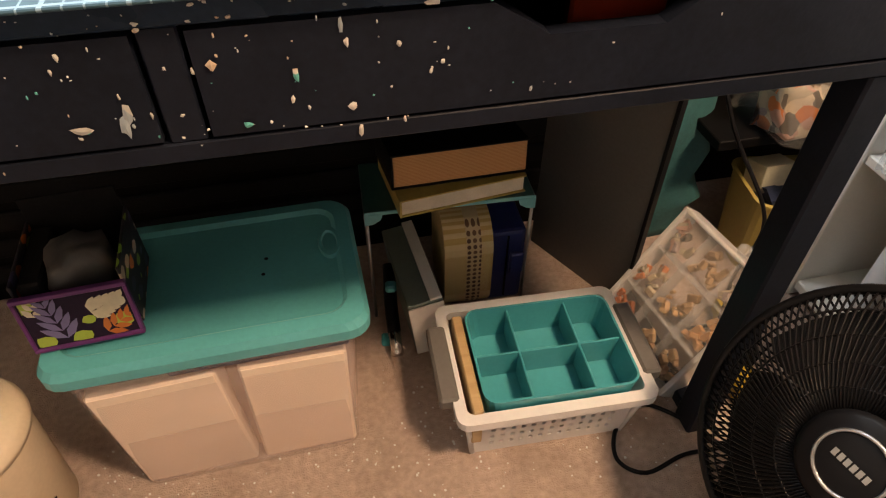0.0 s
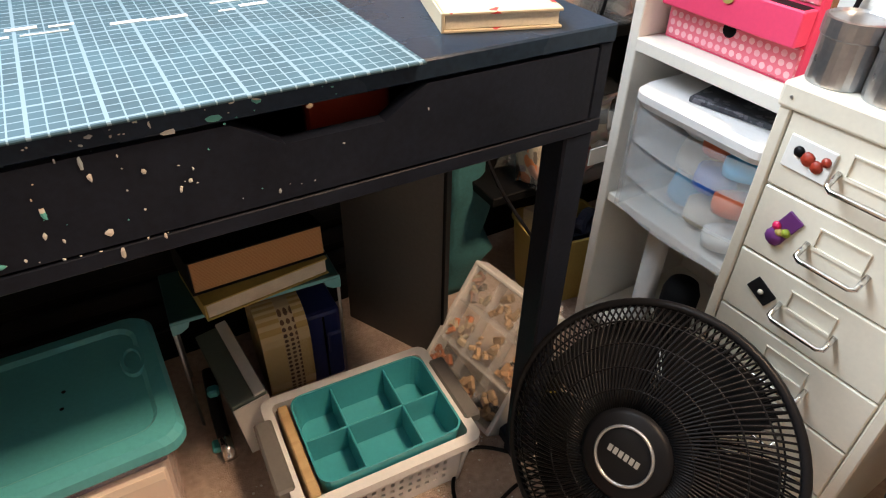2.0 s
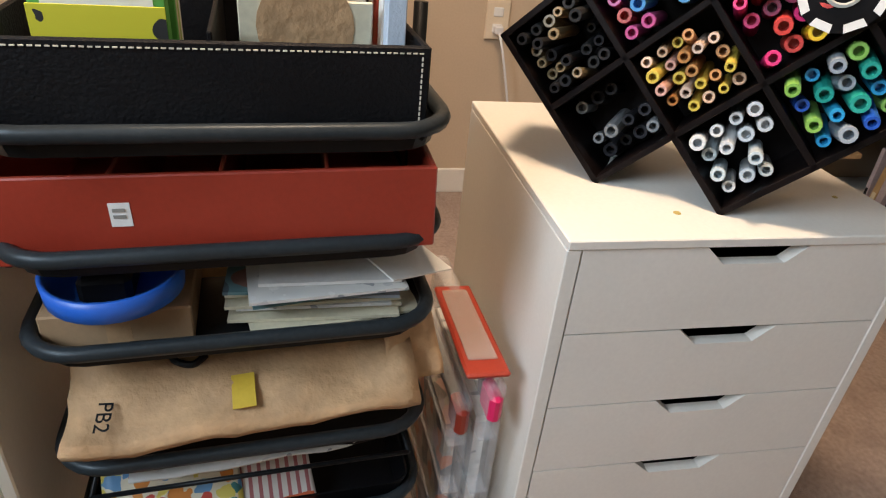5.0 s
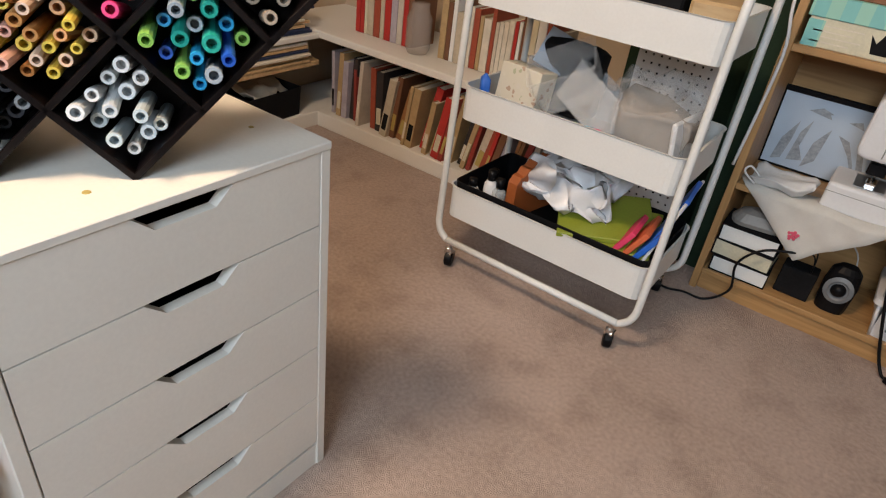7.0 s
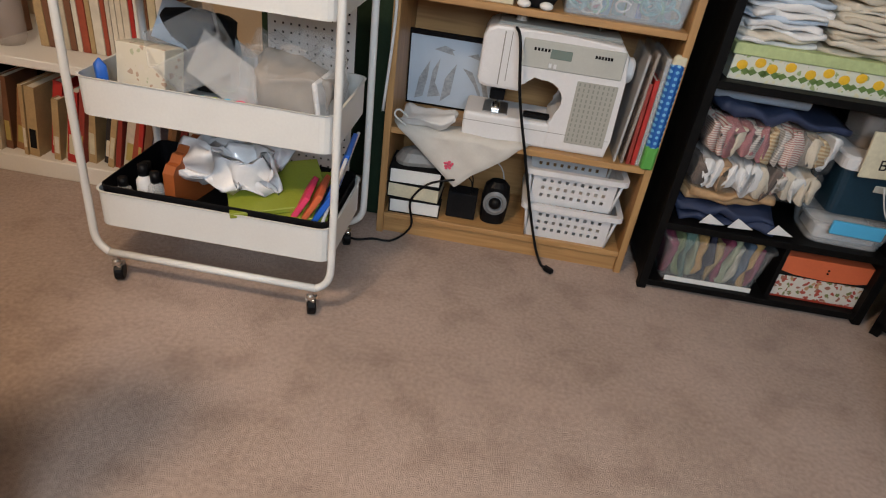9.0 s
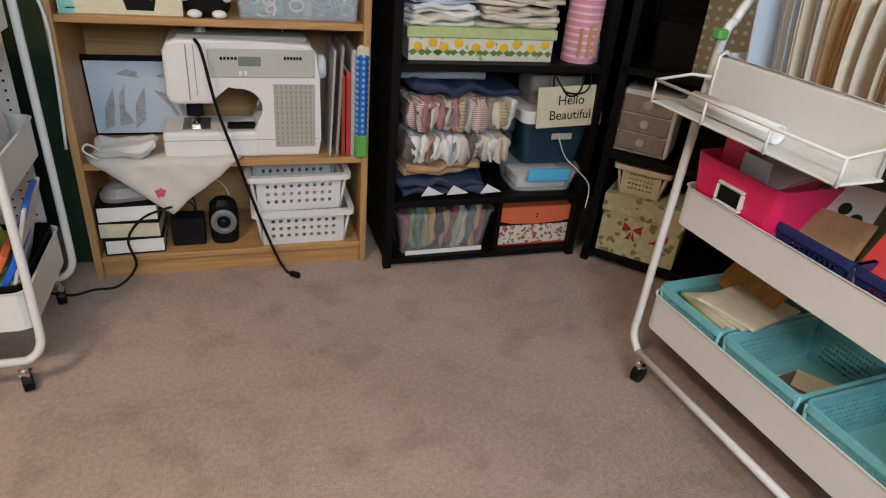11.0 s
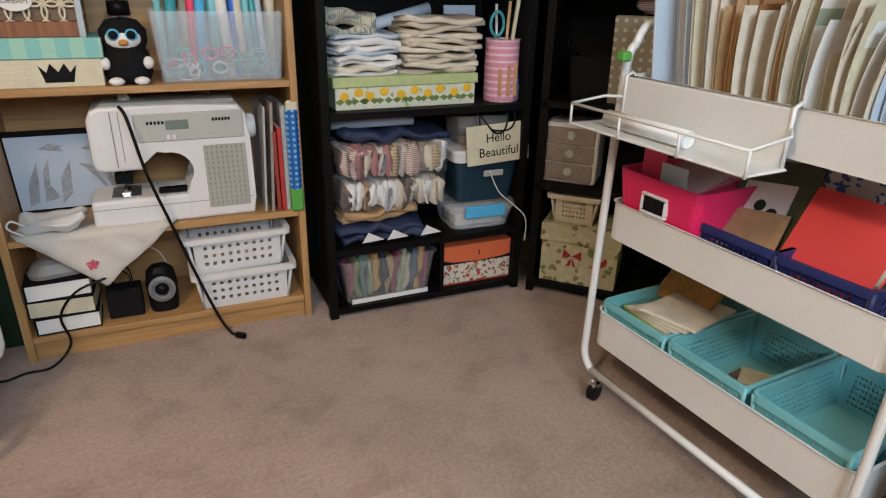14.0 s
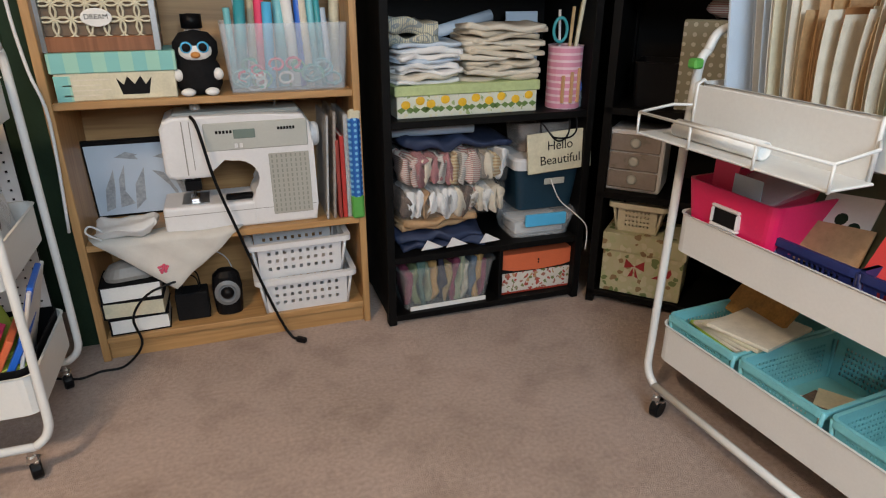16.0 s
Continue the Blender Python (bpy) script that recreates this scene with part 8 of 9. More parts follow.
def folded(name, w, d, layers, m, material, label, seed=0, thick=0.016, cat="fabric", group=""):
    """Folded cloth: a pile of soft, uneven layers with rounded folds at the front."""
    ob = thing(name, m=m, label=label, category=cat, group=group)
    r = random.Random(seed)
    z = 0.0
    for k in range(layers):
        h = thick * r.uniform(0.75, 1.25)
        ww, dd = w * r.uniform(0.9, 1.0), d * r.uniform(0.92, 1.0)
        bm = bmesh.new()
        loft(bm, [[(x, y, q) for y, q in rrect(dd, h, h * 0.46, 3)] for x in [(-0.5 + i / 16) * ww for i in range(17)]])
        bmesh.ops.rotate(bm, verts=bm.verts, matrix=Matrix.Rotation(radians(r.uniform(-5, 5)), 3, "Z"))
        for v in bm.verts:
            q = v.co * 9 + Vector((k * 3.1, seed, 0))
            v.co += Vector((noise.noise(q) * 0.03, noise.noise(q * 1.6 + Vector((5, 0, 0))) * 0.026, noise.noise(q * 1.8 + Vector((0, 8, 0))) * h * 0.9))
        bmesh.ops.translate(bm, verts=bm.verts, vec=(r.uniform(-0.008, 0.008), r.uniform(-0.006, 0.006), z + h / 2))
        part("fold", bm, material[k % len(material)] if isinstance(material, list) else material, ob, smooth=True)
        z += h * 0.93
    return ob


FZ = 0.632 + 0.091
folded("folded_cloth", 0.20, 0.15, 8, pose(0.165, -1.915, FZ, 0, 0, 183), [COTTON, LINENPALE, COTTON, COTTON, PALEBLUE, COTTON, COTTON, PALEBLUE], "folded white cotton fabric on the lemon box", 1, 0.0145)
folded("folded_cloth", 0.235, 0.15, 11, pose(-0.065, -1.915, FZ, 0, 0, 178), [LINEN, LINENPALE, LINEN], "folded linen fabric on the lemon box", 2, 0.0145)
folded("checked_cloth", 0.13, 0.12, 2, pose(0.205, -1.91, FZ + 0.10, 0, 4, 176), CHECK, "folded green and cream checked cloth", 5, 0.038)
br = tpart("blue_paper_roll", [(0.12, -1.99, FZ + 0.12), (-0.09, -2.02, FZ + 0.17)], 0.018, PALEBLUE, None, n=14)
tagged(br, "pale blue rolled fabric behind the stack", "fabric roll")
cup = thing("pink_striped_cup", (-0.275, -1.87, 0.632), label="pink striped tin holding scissors and brushes", category="cup")
bm = bmesh.new()
lathe(bm, [(0.05, 0), (0.052, 0.003), (0.052, 0.18), (0.054, 0.183), (0.049, 0.183), (0.048, 0.01), (0, 0.008)], 32)
part("cup_body", bm, CANDY, cup)
bm = bmesh.new()
for k in range(3):
    a = radians(60 + 28 * k)
    tube(bm, [(0.0535 * math.cos(a + 0.02 * (i % 2)), 0.0535 * math.sin(a + 0.02 * (i % 2)), 0.02 + 0.01 * i) for i in range(9 + k)], 0.006, 6)
part("wafer_print", bm, mat("wafer_brown", (0.5, 0.28, 0.14), 0.6), cup)
for k, (dx, dy, h, r, c) in enumerate(((0.0, 0.01, 0.29, 0.005, PINE), (-0.02, -0.01, 0.30, 0.006, DULLYELLOW), (-0.03, 0.01, 0.27, 0.004, PINE), (-0.01, 0.02, 0.31, 0.006, CREAMPRINT), (0.01, -0.02, 0.28, 0.004, WHITE), (-0.035, -0.02, 0.26, 0.004, PINKCARD))):
    tpart("brush", [(dx * 0.6, dy * 0.6, 0.02), (dx * 2.2 - 0.01, dy * 1.5, h)], r, c, cup, world=False)
bm = bmesh.new()
tube(bm, [(0.022 + 0.022 * math.cos(a), 0.0, 0.225 + 0.034 * math.sin(a)) for a in [2 * math.pi * k / 20 for k in range(20)]], 0.005, 6, True)
part("scissor_handle", bm, TEAL, cup, smooth=True)
cd = thing("framed_card", (-0.21, -2.04, 0.632), label="tall white card with a small figure print", category="card")
bpart("card", (-0.06, -0.004, 0, 0.05, 0.004, 0.27), PALEBLUE, cd, 0.001, world=False, m=pose(0, 0, 0, 5, 0, 0))
bm = bmesh.new()
lathe(bm, [(0.02, 0), (0.02, 0.001), (0.016, 0.001), (0.016, 0)], 20, Matrix.Translation((0.03, -0.012, 0.2)) @ pose(0, 0, 0, -90, 0, 0))
part("ring_print", bm, DARK, cd)
for k in range(2):
    gb2 = thing("glue_bottle", (-0.345 - 0.022 * k + 0.02, -1.85 - 0.01 * k, 0.632), label="small clear glue bottle with a blue cap", category="bottle", group="glue bottles")
    bpart("bottle_body", (-0.01, -0.01, 0, 0.01, 0.01, 0.05), FROSTBLUE, gb2, 0.004, world=False)
    bm = bmesh.new()
    lathe(bm, [(0.007, 0.05), (0.006, 0.06), (0.003, 0.075), (0, 0.076)], 10)
    part("cap", bm, BLUE, gb2, smooth=True)

# middle shelf of the black unit
KZ = 0.2255
folded("quilt_pack", 0.30, 0.2, 2, pose(0.12, -1.92, KZ, 0, 0, 180), NAVY, "navy and white patchwork quilt folded flat", 7, 0.032)
qp = thing("quilt_patch", (0.10, -1.815, KZ + 0.008), 180, label="white triangular quilt patches", category="fabric")
for x in (-0.1, -0.02, 0.09):
    bm = bmesh.new()
    prism(bm, [(x, 0), (x + 0.07, 0.004), (x + 0.02, 0.032)], 0.002, pose(0, -0.002, 0, 90, 0, 0))
    part("patch", bm, COTTON, qp)
folded("wood_strip_bundle", 0.26, 0.12, 2, pose(0.13, -1.90, KZ + 0.066, 0, 0, 181), KRAFT, "bundle of tan paper strips", 9, 0.018)


def fabric_bundle(x, z, seed, palette, w=0.34, h=0.088):
    ob = thing("fabric_pack", (x, -1.905, z), 180, label="clear pack of small rolled fabric pieces", category="fabric pack", group="clear fabric packs")
    r = random.Random(seed)
    k = 15
    for i in range(k):
        px = -w / 2 + 0.022 + (w - 0.04) * i / (k - 1)
        bm = bmesh.new()
        hh = h * r.uniform(0.82, 0.98)
        loft(bm, [[(px + q * 0.92, y, zz) for q, zz in rrect(0.026, hh, 0.011, 3)] for y in (-0.082, -0.078, 0.05, 0.055)])
        rumple(bm, 0.018, 34, 2, seed + i)
        bmesh.ops.translate(bm, verts=bm.verts, vec=(0, 0, h / 2))
        part("fabric_roll", bm, palette[r.randrange(len(palette))], ob, smooth=True)
    bm = bmesh.new()
    box(bm, -w / 2, -0.092, 0, w / 2, 0.07, h + 0.004, 0.008)
    rumple(bm, 0.005, 20, 3)
    part("plastic_sleeve", bm, clear("thin_film", (0.9, 0.9, 0.9), 0.1, 0.05), ob, smooth=True)


S1 = stripes("red_stripe_cloth", (0.58, 0.52, 0.46), (0.36, 0.14, 0.13), 0.006, 2, 0.4)
S2 = stripes("grey_stripe_cloth", (0.55, 0.52, 0.48), (0.32, 0.31, 0.29), 0.006, 2, 0.4)
S3 = stripes("tan_stripe_cloth", (0.52, 0.42, 0.26), (0.36, 0.24, 0.12), 0.010, 2, 0.5)
PALEFLORAL = blotch("pale_floral_cloth", (0.6, 0.55, 0.5), [(0.4, 0.2, 0.16), (0.62, 0.58, 0.54), (0.3, 0.26, 0.2), (0.6, 0.56, 0.5)], 90, 0.9, 0.5)
DUSTYROSE = mat("dusty_rose_cloth", (0.32, 0.13, 0.14), 0.9, var=0.2, scale=50)
DK = mat("brown_print_cloth", (0.13, 0.09, 0.07), 0.9, var=0.4, scale=60)
fabric_bundle(0.095, KZ + 0.106, 31, [COTTON, DK, COTTON, LINEN, DK, MARBLE, PALEFLORAL, COTTON, KRAFT, PALEFLORAL])
fabric_bundle(0.09, KZ + 0.204, 32, [DUSTYROSE, S2, S3, S1, LINEN, GREYCLOTH, COTTON, S2, LINEN, LINENPALE, MARBLE], h=0.096)
folded("navy_cloth_pile", 0.35, 0.17, 1, pose(0.08, -1.93, KZ + 0.306, 0, 0, 180), NAVY, "folded navy cloth on the fabric packs", 3, 0.032)
br = thing("blue_cloth_roll", (0.14, -1.90, KZ + 0.338), 178, label="rolled pale blue cloth lying on the navy cloth", category="fabric roll")
tpart("roll", [(-0.12, 0, 0.022), (0.13, 0, 0.022)], 0.02, PALEBLUE, br, world=False, n=14)
st = thing("clear_lidded_box", (-0.215, -1.905, KZ), 178, label="clear plastic box with a bright blue clip", category="storage box")
bm = bmesh.new()
open_box(bm, 0.20, 0.15, 0.235, 0.18, 0.07, 0.003, 0.03)
part("box_body", bm, FROST, st)
bpart("content", (-0.085, -0.055, 0.004, 0.085, 0.055, 0.045), WHITEPAPER, st, 0.004, world=False)
bm = bmesh.new()
loft(bm, [ring(0.25, 0.195, 0.035, 0.068), ring(0.255, 0.2, 0.035, 0.078), ring(0.22, 0.165, 0.03, 0.09)])
part("lid", bm, FROST, st)
bpart("clip", (-0.07, -0.106, 0.045, 0.07, -0.094, 0.085), SKYBLUE, st, 0.003, "bright blue clip", world=False)
nb = thing("navy_tub", (-0.225, -1.915, KZ + 0.091), 180, label="dark navy tub with a white rim", category="tub")
bm = bmesh.new()
open_box(bm, 0.19, 0.15, 0.225, 0.18, 0.15, 0.003, 0.02)
part("tub_body", bm, DARKTEAL, nb)
bm = bmesh.new()
loft(bm, [ring(0.235, 0.19, 0.025, 0.135), ring(0.24, 0.195, 0.025, 0.165), ring(0.225, 0.18, 0.02, 0.172)])
part("rim_lid", bm, WHITE, nb)
bpart("tag", (-0.02, -0.098, 0.085, 0.05, -0.094, 0.105), LIGHTGREY, nb, 0.002, world=False)
hs = thing("hello_sign", m=Matrix.Translation((-0.247, -1.802, KZ + 0.224)) @ pose(0, 0, 0, -4, 0, 180) @ pose(0, 0, 0, 0, -3, 0), label="cream wooden sign with black lettering on a cord", category="sign")
bpart("sign_board", (-0.108, -0.004, 0, 0.108, 0.004, 0.122), CREAMPRINT, hs, 0.002, world=False)
words("lettering", "Hello", 0.040, BLACK, hs, pose(0.0, -0.0046, 0.080, 90, 0, 0))
words("lettering", "Beautiful", 0.040, BLACK, hs, pose(0.0, -0.0046, 0.036, 90, 0, 0))
tpart("hanging_cord", [(-0.06, 0.0, 0.12), (-0.055, 0.005, 0.15), (-0.02, -0.008, 0.10), (0.01, -0.008, 0.095), (0.03, -0.006, 0.12), (0.035, 0.01, 0.16), (0.0, 0.03, 0.19)], 0.0028, BLACK, hs, world=False, curve=6)
tpart("hanging_cord", [(-0.03, 0.0, 0.12), (-0.02, -0.008, 0.105), (0.03, -0.008, 0.10), (0.055, -0.006, 0.12), (0.06, 0.01, 0.16), (0.03, 0.03, 0.2)], 0.0028, BLACK, hs, world=False, curve=6)
wr = tpart("white_string", [(-0.215, -1.797, KZ + 0.2), (-0.25, -1.795, KZ + 0.13), (-0.30, -1.793, KZ + 0.085), (-0.352, -1.788, KZ + 0.03), (-0.355, -1.787, KZ - 0.05)], 0.002, COTTON, None, curve=5)
tagged(wr, "thin white string hanging from the sign", "string")
dk = thing("smoky_jar", (-0.24, -1.95, KZ + 0.265), label="smoky clear container behind the sign", category="container")
bm = bmesh.new()
open_box(bm, 0.17, 0.12, 0.19, 0.13, 0.09, 0.003, 0.02)
part("container", bm, SMOKE, dk)

# bottom shelf of the black unit
LZ = 0.0325
fbin = thing("clear_fabric_bin", (0.115, -1.895, LZ), 181, label="clear bin of upright folded fabric on the bottom shelf", category="bin")
bm = bmesh.new()
open_box(bm, 0.27, 0.16, 0.325, 0.19, 0.145, 0.003, 0.02, 0, 0.005)
part("bin_body", bm, clear("bin_plastic", (0.8, 0.84, 0.86), 0.2, 0.07), fbin)
bpart("white_card", (-0.125, -0.0845, 0.0, 0.13, -0.081, 0.014), WHITEPAPER, fbin, 0, world=False)
cols = [mat("folded_fabric", c, 0.9, var=0.3, scale=40) for c in ((0.16, 0.03, 0.06), (0.07, 0.13, 0.11), (0.34, 0.33, 0.27), (0.36, 0.22, 0.08), (0.28, 0.2, 0.09), (0.12, 0.15, 0.07), (0.24, 0.27, 0.18), (0.06, 0.09, 0.13), (0.03, 0.03, 0.05))]
for k in range(13):
    bm = bmesh.new()
    box(bm, -0.01, -0.065, 0.006, 0.01, 0.06, 0.13 + 0.015 * (k % 3), 0.006)
    rumple(bm, 0.016, 26, 3, k)
    bm.transform(pose(-0.118 + 0.0195 * k, 0, 0, 0, -4 + 1.6 * k if k < 7 else 8, 0))
    part("folded_piece", bm, cols[(k * 5 + k // 4) % 9], fbin, smooth=True)
xb = thing("holiday_card_box", (-0.203, -1.885, LZ), 180, label="winter print card box with an orange flap lid", category="box")
bpart("box_body", (-0.13, -0.06, 0, 0.13, 0.06, 0.135), XMAS, xb, 0.002, world=False)
bpart("dark_band", (-0.131, -0.0612, 0.075, 0.131, -0.0602, 0.1), DARK, xb, 0, world=False)
bm = bmesh.new()
prism(bm, [(-0.136, 0.142), (0.136, 0.142), (0.136, 0.095), (0.09, 0.084), (0.0, 0.079), (-0.09, 0.084), (-0.136, 0.095)], 0.003, pose(0, -0.0625, 0, 90, 0, 0))
part("flap_lid", bm, ORANGE, xb)
bpart("lid_top", (-0.136, -0.063, 0.1355, 0.136, 0.062, 0.142), ORANGE, xb, 0.001, world=False)
bm = bmesh.new()
for z in (0.105, 0.115):
    lathe(bm, [(0.003, 0), (0.003, 0.002)], 8, Matrix.Translation((0.0, -0.0656, z)) @ pose(0, 0, 0, 90, 0, 0))
part("stud", bm, BLACK, xb)
bpart("red_base", (-0.131, -0.061, 0.0, 0.131, 0.061, 0.006), RED, xb, 0, world=False)

# ---- black corner shelf ----
KD = pose(-0.358, -1.762, 0, 0, 0, 135)
kc = thing("black_corner_shelf", m=KD, label="black shelf unit standing across the corner", category="shelf")
# local x runs along its front, local y goes back into the corner
for z in (0.025, 0.365, 0.625, 0.95, 1.4):
    bpart("shelf", (0.0, 0.0, z, 0.50, 0.28, z + 0.02), BLACKWOOD, kc, 0.001, world=False)
for x in (0.0, 0.475):
    for y in (0.0, 0.255):
        bpart("post", (x, y, 0, x + 0.025, y + 0.025, 1.42), BLACKWOOD, kc, 0.001, world=False)
bpart("back_panel", (0.0, 0.281, 0.02, 0.5, 0.29, 1.42), BLACKWOOD, kc, 0, world=False)
# closed sides added to darken the gap beside the black shelf unit
for x in (0.006, 0.482):
    bpart("side_panel", (x, 0.025, 0.0, x + 0.012, 0.255, 1.42), BLACKWOOD, kc, 0, world=False)


def corner(x, y, z, rz=0):
    return KD @ pose(x, -y, z, 0, 0, rz)


hb = thing("holly_print_box", m=corner(0.165, -0.10, 0.0455), label="gift box with a red bird and holly print", category="box")
bpart("box_body", (-0.125, -0.085, 0, 0.125, 0.085, 0.155), HOLLY, hb, 0.002, world=False)
bpart("lid", (-0.13, -0.09, 0.145, 0.13, 0.09, 0.205), HOLLY, hb, 0.002, world=False)
CARDINAL = mat("cardinal_red", (0.30, 0.02, 0.025), 0.55)
for out in ([(0.035, 0.07), (0.06, 0.088), (0.078, 0.098), (0.088, 0.112), (0.094, 0.098), (0.088, 0.082), (0.065, 0.07)], [(-0.022, 0.10), (-0.05, 0.122), (-0.054, 0.09)], [(-0.022, 0.10), (0.008, 0.122), (0.01, 0.088)], [(-0.024, 0.098), (-0.04, 0.062), (-0.024, 0.066)], [(-0.02, 0.098), (-0.006, 0.06), (-0.018, 0.066)]):
    bm = bmesh.new()
    prism(bm, out, 0.001, pose(0, -0.0852, 0, 90, 0, 0))
    part("red_motif", bm, CARDINAL, hb)
slotted_basket("beige_basket", 0.15, 0.12, 0.095, CREAMPRINT, corner(0.13, -0.09, 0.2515), "beige basket with round holes on the gift box", 7, 4, 0.45)
md = thing("mini_drawers", m=corner(0.10, -0.10, 0.3865), label="small three drawer box with smoky fronts", category="drawer box")
bpart("case", (-0.085, -0.07, 0, 0.085, 0.08, 0.19), WHITE, md, 0.006, world=False)
for k in range(3):
    d2 = bpart("drawer", (-0.074, -0.078, 0.012 + 0.057 * k, 0.074, -0.068, 0.064 + 0.057 * k), mat("smoky_front", (0.24, 0.205, 0.18), 0.3, var=0.2, scale=30), md, 0.003, world=False)
    bm = bmesh.new()
    lathe(bm, [(0.016, 0), (0.015, 0.004), (0.008, 0.006), (0, 0.005)], 14, Matrix.Translation((0, -0.0785, 0.04 + 0.057 * k)) @ pose(0, 0, 0, 90, 0, 0))
    part("knob", bm, LIGHTGREY, d2, smooth=True)
kb = open_bin("black_bin", 0.2, 0.15, 0.13, BLACK, corner(0.16, -0.12, 0.645), "black open bin on the corner shelf", "bin")
dt = thing("dotted_board", m=corner(0.30, -0.06, 0.645, 0), label="grey polka dot covered board standing upright", category="board")
bpart("board", (-0.11, -0.012, 0, 0.11, 0.012, 0.25), DOTTED, dt, 0.003, world=False, m=pose(0, 0, 0, 6, 0, 0))
rb2 = crumple("red_white_ribbon", (0.12, 0.06, 0.06), S1, corner(0.30, -0.10, 0.89), "red and white striped ribbon bundle", "ribbon", 4, 0.02, 3, 18, "ribbon")

# black filler over the wall, put there for the dark of the gap
bp0 = bpart("gap_shade_board", (-0.9, SY + 0.004, 0.0, -0.30, SY + 0.016, 1.5), BLACKWOOD, None, 0)
tagged(bp0, "black board added to darken the gap behind the corner shelf", "board")
# ---- contents of the second cart ----
def c2(x, y, z, rz=0, rx=0, ry=0):
    return C2 @ pose(x, y, z, rx, ry, rz)


pkb = thing("pink_bin", m=c2(0.133, 0.165, TZ[1], 90), label="hot pink plastic bin of papers with a label holder", category="bin")
bm = bmesh.new()
w, d, h = 0.315, 0.235, 0.165
lo0, hi0 = ring(w * 0.9, d * 0.85, 0.02, 0), [(x, y, h) for x, y in rrect(w, d, 0.02)]
hi1 = [(x * 0.97, y * 0.95, z) for x, y, z in hi0]
lo1 = [(x * 0.97, y * 0.95, 0.003) for x, y, z in lo0]
loft(bm, [lo0, hi0, hi1, lo1])
part("bin_body", bm, PINK, pkb)
bm = bmesh.new()
for c in ((-0.036, 0.085, 0.036, 0.092), (-0.036, 0.125, 0.036, 0.132), (-0.036, 0.092, -0.029, 0.125), (0.029, 0.092, 0.036, 0.125)):
    box(bm, -0.162, c[0], c[1], -0.148, c[2], c[3], 0.003)
part("label_frame", bm, WHITE, pkb, "white label frame")
bpart("label_slot", (-0.157, -0.03, 0.09, -0.149, 0.03, 0.127), DARK, pkb, 0, world=False)
for k in range(9):
    o = bpart("paper_pad", (-0.12, -0.085 + 0.004 * k, 0, 0.11 - 0.01 * (k % 3), 0.07 + 0.003 * k, 0.004), (WHITEPAPER, SMOKE, WHITEPAPER, CLEAR, WHITEPAPER, FROST, PINKCARD, CLEAR, FROST)[k], pkb, 0, world=False, m=pose(0, 0, 0.075 + 0.011 * k, rr.uniform(-5, 5), -9 + rr.uniform(-4, 4), rr.uniform(-12, 12)))
bpart("pink_card", (-0.118, 0.02, 0.02, -0.112, 0.085, 0.235), PINKCARD, pkb, 0.001, world=False)
bpart("printed_card", (-0.128, -0.05, 0.03, -0.126, 0.02, 0.195), PALEBLUE, pkb, 0, world=False)
for k, (x, rz) in enumerate(((0.30, 0), (0.47, 2))):
    bsk = slotted_basket("blue_basket", 0.17, 0.26, 0.10, NAVYPL, c2(x + 0.02, 0.165, TZ[1], rz), "dark blue plastic lattice basket in the cart", 10, 4, 0.6, None, "blue baskets", taper=0.02, rim=0.012)
ph = thing("picture_frame", m=c2(0.30, 0.10, TZ[1] + 0.05, 0, -32, -8), label="green-grey card with a leaf print standing in the basket", category="card")
bpart("green_card", (-0.08, -0.004, 0, 0.085, 0.004, 0.20), mat("grey_green_card", (0.07, 0.085, 0.05), 0.6, var=0.2), ph, 0.001, world=False)
bpart("white_card", (-0.06, -0.007, 0.05, 0.05, -0.0045, 0.15), WHITEPAPER, ph, 0, world=False)
bm = bmesh.new()
for c in ((-0.01, 0.10), (0.02, 0.085), (0.0, 0.075)):
    lathe(bm, [(0.013, 0), (0.010, 0.001)], 10, Matrix.Translation((c[0], -0.0072, c[1])) @ pose(0, 0, 0, 90, 0, 0))
part("leaf_print", bm, DARKGREEN, ph)
bpart("kraft_card", (-0.07, -0.02, 0, 0.07, -0.016, 0.085), KRAFT, ph, 0, world=False)
bpart("dark_card", (-0.07, 0.02, 0, 0.11, 0.024, 0.24), MARBLE, ph, 0, world=False)
rd = book("red_book", 0.20, 0.17, 0.028, REDCLOTH, c2(0.47, 0.075, TZ[1] + 0.035, 0, 58, 0) @ pose(0, 0.085, 0, 0, 0, 90), "bright red hardback book leaning in the blue basket", pages=CREAMPRINT)
bpart("blue_print_book", (0.36, 0.2, TZ[1] + 0.01, 0.58, 0.215, TZ[1] + 0.23), blotch("blue_white_print", (0.5, 0.52, 0.55), [(0.05, 0.1, 0.35), (0.5, 0.5, 0.5)], 60), None, 0.002, world=False, m=C2, label="blue and white printed book behind the red one")
tagged(bpy.data.objects["blue_print_book"], category="book")

tb1 = slotted_basket("teal_basket", 0.192, 0.285, 0.108, AQUA, c2(0.115, 0.165, TZ[0]), "aqua plastic lattice basket in the cart", 15, 6, 0.5, None, "aqua baskets", taper=0.02, rim=0.012)
for x in (0.325, 0.535):
    copy_thing(tb1, c2(x, 0.165, TZ[0]))
for k in range(5):
    o = bpart("old_page", (-0.07, -0.1, 0, 0.07, 0.1, 0.008), (LIME, PAPER, PAPER, CREAMPRINT, PAPER)[k], None, 0.001, world=False, m=c2(0.125 + 0.008 * k, 0.15, TZ[0] + 0.08 + 0.009 * k, 6 * k - 10, -5, 0), label="old book pages stacked in the aqua basket")
    tagged(o, category="papers", group="old pages")
